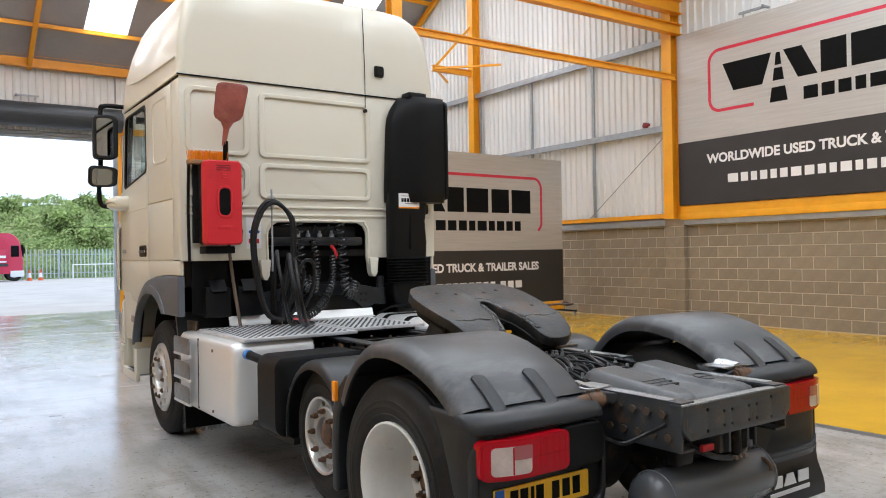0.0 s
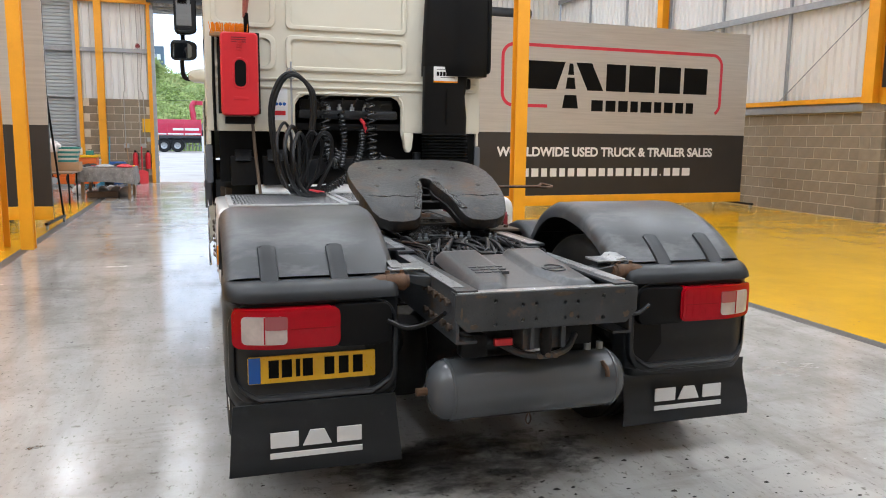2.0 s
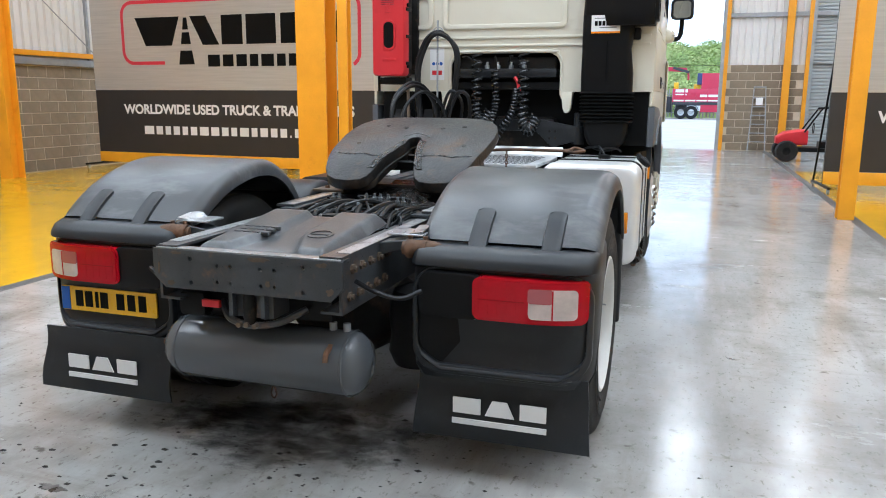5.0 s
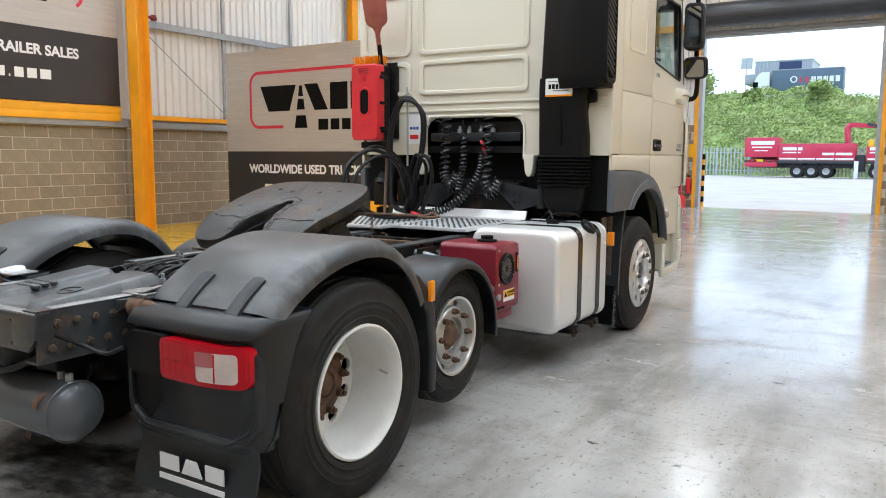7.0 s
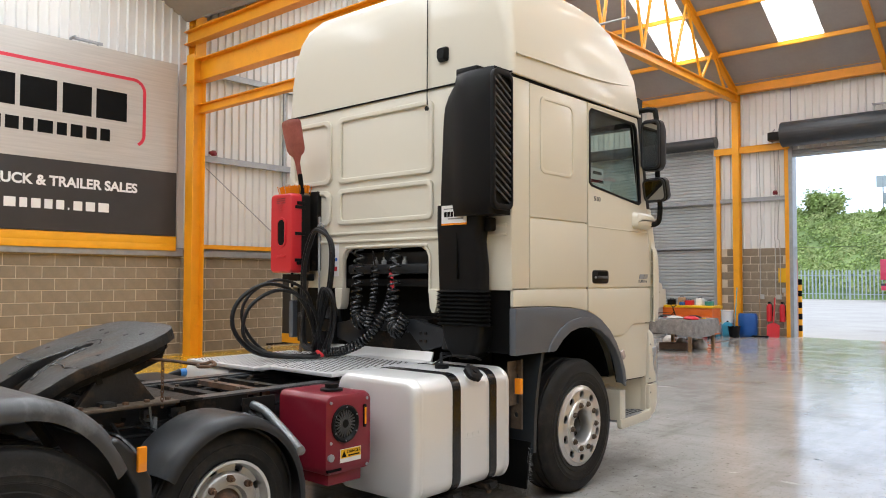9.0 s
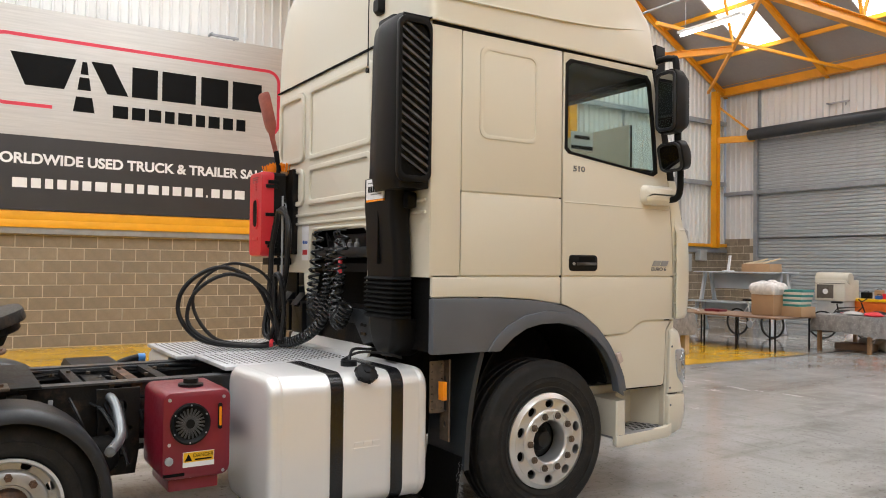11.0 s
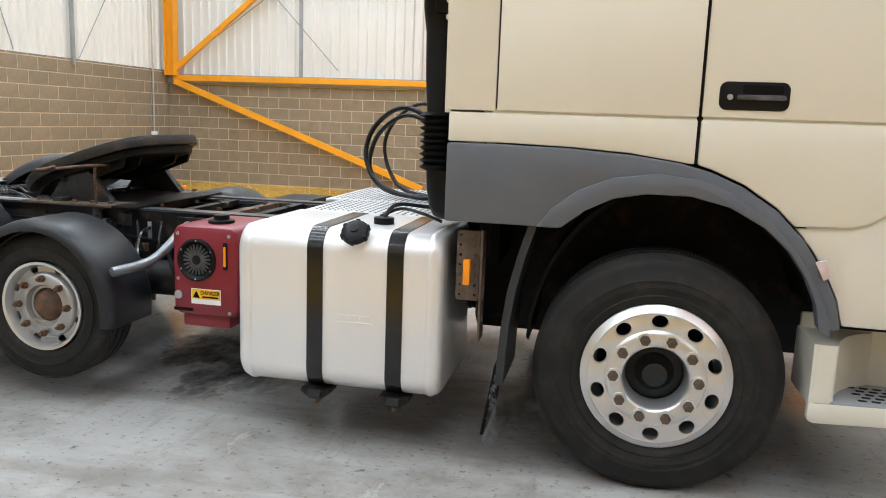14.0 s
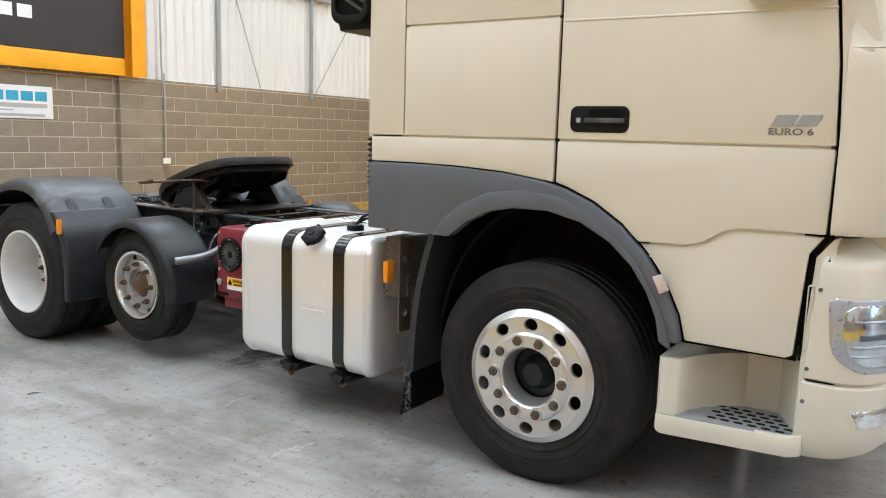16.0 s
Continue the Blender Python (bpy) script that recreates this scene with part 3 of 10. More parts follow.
N_OPEN = [DOOR, SHUT_W, SHUT_E]
walls = {}
for s, nm in ((-1, "wall_west"), (1, "wall_east")):
    walls[nm] = wall_slab(nm, "x", s * WX, s * (WX + 0.25), SY - 0.25, NY + 0.25, 0, BLOCK_TOP, [], MORTAR, "concrete block wall below the white cladding")
    structure(nm + "_cladding", ribbed("x", s * (WX + 0.05), -s, SY, NY, BLOCK_TOP, EAVE + 4.2), CLAD, "white ribbed steel wall cladding", "cladding", 30)
    structure(nm + "_outer", box(*sorted((s * (WX + 0.1), s * (WX + 0.25))), SY - 0.25, NY + 0.25, BLOCK_TOP, EAVE + 4.2), GALV, "outer skin of the ribbed wall", "wall")
    structure(nm + "_cap", box(*sorted((s * (WX - 0.02), s * (WX + 0.09))), SY, NY, BLOCK_TOP, BLOCK_TOP + 0.04), GALV, "grey steel cap along the block wall", "trim")
walls["wall_north"] = wall_slab("wall_north", "y", NY, NY + 0.25, -WX, WX, 0, N_TOP, N_OPEN, MORTAR, "concrete block wall beside the vehicle doors")
wall_slab("wall_north_upper", "y", NY + 0.1, NY + 0.25, -WX, WX, N_TOP, EAVE + 0.3, N_OPEN, GALV, "outer skin over the vehicle doors")
structure("wall_north_cladding", ribbed("y", NY + 0.05, -1, -WX, WX, N_TOP, EAVE + 0.3, gaps=N_OPEN), CLAD, "white ribbed steel cladding over the vehicle doors", "cladding", 30)
walls["wall_south"] = wall_slab("wall_south", "y", SY, SY - 0.25, -WX, WX, 0, S_TOP, [], MORTAR, "concrete block wall below white cladding")
structure("wall_south_cladding", ribbed("y", SY - 0.05, 1, -WX, WX, S_TOP, EAVE + 0.3), CLAD, "white ribbed steel wall cladding", "cladding", 30)
structure("wall_south_outer", box(-WX, WX, SY - 0.25, SY - 0.1, S_TOP, EAVE + 0.3), GALV, "outer skin of the south wall", "wall")

for s in (-1, 1):
    structure("wall_flashing", box(*sorted((s * (WX - 0.105), s * (WX - 0.005))), SY + 0.02, NY - 0.02, BLOCK_TOP - 0.15, BLOCK_TOP - 0.005, 0.004), GALV, "grey steel flashing along the top of the blocks", "trim")

# block piers under the steel columns, course by course
def pier(axis, d0, d1, u0, u1, z1):
    at = AX[axis]
    lo, hi = at(u0 + 0.004, 0, d0), at(u1 - 0.004, z1, d1 - 0.008 * (1 if d1 > d0 else -1))
    core = structure("pier", box(*sorted((lo[0], hi[0])), *sorted((lo[1], hi[1])), 0, z1 - 0.004), MORTAR, "concrete block pier in the wall", "pier")
    z, row = 0.0, 0
    while z < z1 - 0.05:
        top, mid = min(z + 0.238, z1), (u0 + u1) / 2
        for a, c in (((u0, u1),) if row % 2 else ((u0, mid - 0.006), (mid + 0.006, u1))):
            part("block", plate([(a, z + 0.012), (c, z + 0.012), (c, top), (a, top)], axis, d0, d1, bevel=0.004, seg=1), BLOCK, core, smooth=0)
        z, row = top, row + 1


for s in (-1, 1):
    for y in (VY + 0.15, -3.85):
        pier("x", s * (WX - 0.012), s * (WX - 0.125), y - 0.26, y + 0.26, BLOCK_TOP)
pier("y", SY + 0.012, SY + 0.1, -4.3, -3.5, S_TOP)


# the two pitched roofs with skylight strips
def roof_slope(name, y0, z0, y1, z1, power):
    """Sheet between skylight strips; each strip is translucent sheet with the sky's light under it."""
    L = math.hypot(y1 - y0, z1 - z0)
    f = lambda k, lift=0.0: (y0 + (y1 - y0) * k, z0 + (z1 - z0) * k + lift)
    b, g = bmesh.new(), bmesh.new()
    k0, k1 = 0.22, 0.82
    edges = [-WX - 0.2]
    for x in SKYLIGHTS:
        edges += [x - 0.6, x + 0.6]
    edges.append(WX + 0.2)
    for i, (a, c) in enumerate(zip(edges, edges[1:])):
        spans = [(0, 1)] if i % 2 == 0 else [(0, k0), (k1, 1)]
        for ka, kb in spans:
            (ya, za), (yb, zb) = f(ka), f(kb)
            plate([(ya, za), (yb, zb), (yb, zb + 0.1), (ya, za + 0.1)], "x", a, c, bm=b)
    structure(name, b, ROOFSHEET, "grey lined pitched roof", "ceiling", 0)
    for x in SKYLIGHTS:
        (ya, za), (yb, zb) = f(k0, 0.04), f(k1, 0.04)
        plate([(ya, za), (yb, zb), (yb, zb + 0.02), (ya, za + 0.02)], "x", x - 0.6, x + 0.6, bm=g)
        ym, zm = f((k0 + k1) / 2, -0.05)
        nrm = Vector((0, z1 - z0, -(y1 - y0))).normalized()
        if nrm.z > 0:
            nrm = -nrm
        lamp("skylight_daylight", "AREA", look((x, ym, zm), Vector((x, ym, zm)) + nrm), power, (0.88, 0.96, 1.0), w=1.15, h=L * (k1 - k0))
    structure(name + "_skylights", g, SKYLIGHT, "translucent white skylight sheets in the roof", "skylight", 0)


MID_N, MID_S = (VY + NY) / 2, (VY + SY) / 2
RISE_S = EAVE + (VY - SY) / 2 * (RIDGE - EAVE) / ((NY - VY) / 2)
roof_slope("roof_north_outer", NY + 0.25, EAVE - 0.13, MID_N, RIDGE, 155.0)
roof_slope("roof_north_inner", VY, EAVE, MID_N, RIDGE, 155.0)
roof_slope("roof_south_inner", VY, EAVE, MID_S, RISE_S, 185.0)
roof_slope("roof_south_outer", SY - 0.25, EAVE - 0.13, MID_S, RISE_S, 185.0)

# steelwork
TRUSS_X = [-4.25, 3.9]
steel_no = 0


def steel(name, bm, label, category):
    return tagged(link_mesh(name, bm, ORANGE_STEEL, None, 30), label, category, kind="structure")


for s in (-1, 1):
    b = hbeam((s * (WX - 0.16), VY + 0.15, 0 if s > 9 else BLOCK_TOP), (s * (WX - 0.16), VY + 0.15, EAVE + 0.1), 0.26, 0.3, turn=90)
    steel("wall_column", b, "orange painted steel wall column", "column")
steel("inner_column", hbeam((-10.75, VY - 0.1, 0), (-10.75, VY - 0.1, 6.6), 0.3, 0.3), "orange painted steel column beside the wall", "column")
steel("free_column", hbeam((-4.15, 3.45, 0), (-4.15, 3.45, 6.0), 0.5, 0.4, turn=0), "heavy orange steel column on the yellow floor", "column")
steel("free_post", hbeam((-3.62, 3.35, 0), (-3.62, 3.35, 6.0), 0.16, 0.16), "slim orange steel post beside the heavy column", "column")
steel("free_column", hbeam((3.55, 3.5, 0), (3.55, 3.5, 6.0), 0.2, 0.2, turn=0), "orange steel column on the yellow floor", "column")
steel("valley_beam", hbeam((-WX, VY, 6.27), (3.6, VY, 6.27), 0.25, 0.5), "deep orange valley beam across the hall", "beam")
steel("valley_beam", hbeam((3.6, VY, 6.6), (WX, VY, 6.6), 0.18, 0.24), "lighter orange valley beam across the hall", "beam")
steel("valley_beam", hbeam((-WX, VY, 7.1), (WX, VY, 7.1), 0.22, 0.3), "orange valley beam under the roof", "beam")
steel("strut_beam", hbeam((-WX + 0.3, VY, 5.42), (-4.1, VY, 5.42), 0.15, 0.2), "orange strut between the columns", "beam")
steel("strut_beam", hbeam((3.6, VY, 5.5), (WX - 0.2, VY, 5.5), 0.10, 0.13), "orange strut between the columns", "beam")
steel("eave_beam", hbeam((-WX, NY - 0.18, 7.5), (WX, NY - 0.18, 7.5), 0.22, 0.34), "orange eave beam over the vehicle doors", "beam")
for x in TRUSS_X:
    b = hbeam((x, VY, 7.22), (x, NY - 0.1, 7.22), 0.18, 0.24)
    slope = (RIDGE - EAVE) / (NY - MID_N)
    for sgn, ye in ((1, NY), (-1, VY)):
        hbeam((x, ye - sgn * 0.05, EAVE - 0.18), (x, MID_N, RIDGE - 0.22), 0.14, 0.16, bm=b)
        for k in range(4):
            y0, y1 = ye - sgn * (1.0 + 1.75 * k), ye - sgn * (1.9 + 1.75 * k)
            bar((x, y0, 7.3), (x, y1, EAVE - 0.2 + abs(ye - y1) * slope), 0.06, 0.06, b)
            bar((x, y1, EAVE - 0.2 + abs(ye - y1) * slope), (x, ye - sgn * (2.75 + 1.75 * k) if k < 3 else MID_N, 7.3), 0.06, 0.06, b)
    steel("roof_truss", b, "orange steel roof truss with lattice members", "truss")
for x in (-WX + 0.1, -7.7, -0.15, 7.6, WX - 0.1):
    b = None
    for sgn, ye in ((1, NY), (-1, VY)):
        b = hbeam((x, ye - sgn * 0.05, EAVE - 0.17), (x, MID_N, RIDGE - 0.2), 0.12, 0.15, bm=b)
    steel("rafter", b, "orange steel rafter", "rafter")
b = None
for sgn, ye in ((1, NY), (-1, VY)):
    for k in range(1, 5):
        y = ye - sgn * k * 1.55
        b = bar((-WX, y, EAVE - 0.1 + abs(ye - y) * slope), (WX, y, EAVE - 0.1 + abs(ye - y) * slope), 0.07, 0.12, b)
steel("purlins", b, "orange purlins under the roof sheets", "purlin")
for x in (-4.25, 4.1):
    steel("door_column", hbeam((x, NY - 0.16, 0), (x, NY - 0.16, 7.4), 0.2, 0.2), "orange steel column beside the vehicle door", "column")
for x0, x1 in ((-4.95, -2.72), (2.25, 4.75)):
    steel("door_lintel", bar((x0, NY - 0.1, 5.62), (x1, NY - 0.1, 5.62), 0.14, 0.2), "orange steel lintel between the doors", "beam")
for x in (-4.86, -2.82, 2.35, 4.66):
    steel("door_post", bar((x, NY - 0.06, 0), (x, NY - 0.06, 5.6), 0.11, 0.1), "orange door post", "post")
for s in (-1, 1):
    steel("mid_column", hbeam((s * (WX - 0.16), 11.25, BLOCK_TOP), (s * (WX - 0.16), 11.25, EAVE + 3.4), 0.26, 0.28, turn=90), "orange steel wall column", "column")
    b = hbeam((s * (WX - 0.3), 11.25, 7.1), (s * (WX - 1.7), 11.25, 7.1), 0.12, 0.18)
    bar((s * (WX - 1.6), 11.25, 7.1), (s * (WX - 0.2), 12.6, 7.1), 0.06, 0.06, b)
    bar((s * (WX - 1.6), 11.25, 7.1), (s * (WX - 0.2), 9.9, 7.1), 0.06, 0.06, b)
    bar((s * (WX - 1.6), 11.25, 7.15), (s * (WX - 0.2), 11.25, 8.6), 0.06, 0.06, b)
    steel("wind_brace", b, "orange stub beam and diagonals on the gable column", "brace")
steel("corner_column", hbeam((-WX + 0.2, 17.5, BLOCK_TOP), (-WX + 0.2, 17.5, 7.4), 0.2, 0.2), "orange steel corner column", "column")
steel("corner_column", hbeam((-WX + 0.22, SY + 0.2, BLOCK_TOP), (-WX + 0.22, SY + 0.2, 7.4), 0.22, 0.22), "orange steel corner column", "column")
steel("south_column", hbeam((-3.75, SY + 0.16, S_TOP), (-3.75, SY + 0.16, 7.4), 0.26, 0.26, turn=0), "orange steel wall column", "column")
steel("west_column", hbeam((-WX + 0.16, -3.85, BLOCK_TOP), (-WX + 0.16, -3.85, 7.4), 0.26, 0.28, turn=90), "orange steel wall column", "column")
steel("east_column", hbeam((WX - 0.16, -3.85, BLOCK_TOP), (WX - 0.16, -3.85, 7.4), 0.26, 0.28, turn=90), "orange steel wall column", "column")
b = bar((-WX + 0.18, SY + 0.25, 2.20), (-WX + 0.18, -4.1, 0.12), 0.1, 0.12)
bar((-WX + 0.18, SY + 0.2, 2.40), (-WX + 0.18, -6.3, 5.2), 0.09, 0.11, b)
steel("wall_brace", b, "orange diagonal wall brace", "brace")
steel("wall_rail", bar((-WX + 0.12, SY + 0.2, 2.275), (-WX + 0.12, -3.7, 2.275), 0.09, 0.12), "orange rail on the block wall", "rail")
for s in (-1, 1):
    steel("wall_rail", bar((s * (WX - 0.1), VY + 0.2, 2.4), (s * (WX - 0.1), NY - 0.1, 2.4), 0.1, 0.1), "orange rail on the block wall", "rail")

b = bar((-4.3, 10.3, 7.30), (-11.0, 17.0, 7.30), 0.07, 0.09)
bar((-7.15, 10.3, 7.34), (-6.95, NY - 0.2, 7.34), 0.06, 0.08, b)
hbeam((-7.3, 13.3, 7.25), (-WX + 0.1, 10.9, 7.25), 0.12, 0.18, bm=b)
bar((-7.3, 13.3, 7.3), (-7.7, 13.3, 9.2), 0.05, 0.05, b)
steel("roof_bracing", b, "orange diagonal bracing under the roof", "brace")
b = bar((-WX + 0.2, 17.6, 5.82), (SHUT_W[0], NY - 0.1, 5.82), 0.14, 0.2)
bar((-WX + 0.25, 17.6, 6.9), (SHUT_W[0] - 0.2, NY - 0.12, 6.1), 0.06, 0.06, b)
steel("corner_lintel", b, "orange lintel and stay beside the closed shutter", "beam")

# grey sheeting rails
for s in (-1, 1):
    for y0, y1 in ((VY + 0.3, NY - 0.1), (SY + 0.2, -3.9)):
        for z in (4.42, 6.42):
            structure("sheeting_rail", bar((s * (WX - 0.09), y0, z), (s * (WX - 0.09), y1, z), 0.1, 0.14), GALV, "galvanised sheeting rail", "rail")
        for k in (range(1, 6) if y0 > 0 else (3,)):
            y = y0 + (y1 - y0) * k / 6
            structure("sheeting_post", bar((s * (WX - 0.06), y, BLOCK_TOP), (s * (WX - 0.06), y, 6.4), 0.06, 0.06), GALV, "galvanised tie post", "post")
for x0, x1 in ((-WX, -4.1), (2.3, WX), (-4.1, -2.8)):
    structure("sheeting_rail", bar((x0, NY - 0.03, 4.1), (x1, NY - 0.03, 4.1), 0.08, 0.12), GALV, "galvanised sheeting rail", "rail")
for z in (4.42, 6.42):
    structure("sheeting_rail", bar((-WX, SY + 0.05, z), (WX, SY + 0.05, z), 0.08, 0.12), GALV, "galvanised sheeting rail", "rail")
for x in (-8.1, -5.6, 1, 4):
    structure("sheeting_post", bar((x, SY + 0.05, BLOCK_TOP), (x, SY + 0.05, 6.4), 0.06, 0.06), GALV, "galvanised tie post", "post")


# roller shutters
def shutter(name, x0, x1, z0, z1, label):
    t = thing(name, label, "shutter", ((x0 + x1) / 2, NY + 0.1, 0), kind="structure")
    n = math.ceil((z1 - z0) / 0.105) + 1
    me = None
    for i in range(n):
        if me is None:
            pr = [(0, 0), (-0.028, 0.02), (-0.034, 0.05), (-0.028, 0.085), (0, 0.105), (0.01, 0.1), (0.01, 0.005)]
            k = plate([(y, z) for y, z in pr], "x", -(x1 - x0) / 2, (x1 - x0) / 2)
            me = bpy.data.meshes.new("slat")
            k.to_mesh(me)
            k.free()
            me.materials.append(SHUTTER)
            me.polygons.foreach_set("use_smooth", [True] * len(me.polygons))
            me.set_sharp_from_angle(angle=radians(40))
        ob = new("slat", me)
        ob.parent = t
        ob.location = (0, 0, z0 + i * 0.105)
    c = (x0 + x1) / 2
    for x in (x0, x1):
        part("guide_rail", box(x - 0.06 - c, x + 0.06 - c, -0.2, -0.1, 0, z1), GALV, t)
    return t


shutter("shutter_1", *SHUT_W[:2], 0, SHUT_W[2], "closed grey steel roller shutter with fine slats")
shutter("shutter_2", *SHUT_E[:2], 0, SHUT_E[2], "closed grey steel roller shutter with fine slats")
shutter("shutter_3", DOOR[0], DOOR[1], 5.28, 5.6, "raised roller shutter over the open vehicle door")
for x0, x1, z in ((SHUT_W[0] - 0.1, SHUT_W[1] + 0.1, 5.93), (SHUT_E[0] - 0.1, SHUT_E[1] + 0.1, 5.93)):
    structure("shutter_roll", lathe([(0.0, x0), (0.18, x0), (0.18, x1), (0.0, x1)], "x", (0, NY - 0.22, z), 20), SHUTBOX, "dark rolled shutter drum", "shutter drum")
t = thing("shutter_roll", "big dark rolled shutter drum over the open door", "shutter drum", kind="structure")
part("drum", lathe([(0.0, DOOR[0] - 0.1), (0.36, DOOR[0] - 0.1), (0.36, DOOR[1] + 0.1), (0.0, DOOR[1] + 0.1)], "x", (0, NY - 0.4, 5.9), 30), SHUTBOX, t, smooth=0)
part("motor", box(DOOR[0] - 0.5, DOOR[0] - 0.16, NY - 0.5, NY - 0.25, 5.75, 6.0, 0.03), BLACK, t)

# ---------------------------------------------------------------- banners
def strip2d(path, w):
    """A flat ribbon outline of width w along a 2D path."""
    L, R = [], []
    for i, p in enumerate(path):
        a, c = Vector(path[max(i - 1, 0)]), Vector(path[min(i + 1, len(path) - 1)])
        d = (c - a).normalized()
        n = Vector((-d.y, d.x)) * w / 2
        L.append(tuple(Vector(p) + n))
        R.append(tuple(Vector(p) - n))
    return L + R[::-1]


def banner(name, W, H, m, label, stand=False, dark=0.635):
    """A printed banner: silver field, dark foot, red frame, dark blocks for the mark, and lettering. Local x runs along it, z up, front towards -y."""
    t = thing(name, label, "banner", group="advertising banners")
    t.matrix_world = m
    X, Z = lambda u: u * W, lambda v: H * (1 - v)
    part("silver_field", box(0, W, 0, 0.03, Z(dark), H, 0.002, 1), BANNER_SILVER, t)
    part("dark_field", box(0, W, 0, 0.03, 0, Z(dark), 0.002, 1), BANNER_DARK, t)
    fl = lambda pts, mat, nm: part(nm, plate([(X(u), Z(v)) for u, v in pts], "y", -0.004, -0.0005), mat, t, smooth=0)
    # red frame
    r = 0.035 * W
    x0, x1, z1, zl, zr = X(0.118), X(0.892), Z(0.142), Z(0.482), Z(0.51)
    cor = lambda cx, cz, a0, a1: [(cx + r * math.cos(radians(a0 + (a1 - a0) * k / 6)), cz + r * math.sin(radians(a0 + (a1 - a0) * k / 6))) for k in range(7)]
    path = [(X(0.265), zl)] + cor(x0 + r, zl + r, 270, 180) + cor(x0 + r, z1 - r, 180, 90) + cor(x1 - r, z1 - r, 90, 0) + [(x1, zr + r)] + cor(x1 - r, zr + r, 0, -60)
    part("red_frame", plate(strip2d(path, 0.0095 * W), "y", -0.004, -0.0005), BANNER_RED, t, smooth=0)
    # the mark, as plain dark shapes
    a, c = 0.228, 0.386
    fl([(0.165, a), (0.322, a), (0.293, c), (0.20, c)], INK, "mark_block")
    for v0, v1, h0, h1 in ((0.235, 0.30, 0.006, 0.010), (0.315, 0.38, 0.012, 0.017), (0.415, 0.492, 0.020, 0.027)):
        fl([(0.342 - h0, v0), (0.342 + h0, v0), (0.342 + h1, v1), (0.342 - h1, v1)], INK, "lane_mark")
    fl([(0.358, a), (0.412, a), (0.455, c), (0.400, c)], INK, "mark_block")
    for u0, u1, sl in ((0.464, 0.533, 0.0), (0.545, 0.64, 0.0), (0.655, 0.735, 0.0), (0.748, 0.838, 0.0)):
        fl([(u0, a), (u1, a), (u1, c), (u0, c)], INK, "mark_block")
    u = 0.415
    for w in (0.05, 0.045, 0.044, 0.037, 0.05, 0.037, 0.043, 0.04, 0.038):
        fl([(u, 0.44), (u + w - 0.010, 0.44), (u + w - 0.010, 0.505), (u, 0.505)], INK, "mark_block")
        u += w
    # lettering and the web address as white bars
    s = 0.0375 * W
    tx = words("WORLDWIDE USED TRUCK & TRAILER SALES", s, WHITE, Matrix.Translation((X(0.49), -0.003, Z(0.77))) @ pose(0, 0, 0, 90), t, bold=0.009)
    bb = [v.co.x for v in tx.data.vertices]
    k = 0.77 * W / (max(bb) - min(bb))
    for v in tx.data.vertices:
        v.co.x = X(0.49) + (v.co.x - X(0.49)) * k
    u = 0.176
    for w in (0.046, 0.035, 0.031, 0.034, 0.031, 0.034, 0.042, 0.039, 0.034, 0.031, 0.041, 0.031, 0.036, 0.033, 0.033, 0.016, 0.036, 0.038, 0.042):
        h = 0.012 if w < 0.02 else 0.048
        fl([(u, 0.89 - h), (u + w - 0.012, 0.89 - h), (u + w - 0.012, 0.89), (u, 0.89)], WHITE, "address_bar")
        u += w * 0.94
    return t


def wall_frame(s, y0, y1, z0):
    """The yellow board under a wall banner."""
    x = s * (WX - 0.14)
    a, c = sorted((x, x + s * 0.12))
    structure("banner_rail", box(a, c, y0, y1, z0 - 0.32, z0 - 0.18, 0.004), TIMBER_Y, "orange board under the wall banner", "board")
    structure("banner_ledge", box(a + 0.02, c, y0, y1, z0 - 0.18, z0 - 0.01, 0.003), TIMBER_Y, "orange sloping ledge under the wall banner", "board")


BW_, BH_ = 7.15, 3.82
banner("wall_banner", BW_, BH_, pose(-WX + 0.16, -3.72, 2.61, 0, 0, 90), "huge silver and charcoal dealer banner on the wall")
wall_frame(-1, -3.72, 3.45, 2.61)
banner("wall_banner", BW_, BH_, pose(WX - 0.16, 3.72, 2.61, 0, 0, -90), "huge silver and charcoal dealer banner on the wall")
wall_frame(1, -3.45, 3.72, 2.61)
b2 = banner("wall_banner", BW_, BH_, pose(3.58, SY + 0.16, 2.72, 0, 0, 180), "huge silver and charcoal dealer banner on the wall")
structure("banner_rail", box(-3.57, 3.58, SY + 0.05, SY + 0.16, 2.44, 2.71, 0.004), TIMBER_Y, "orange board under the wall banner", "board")


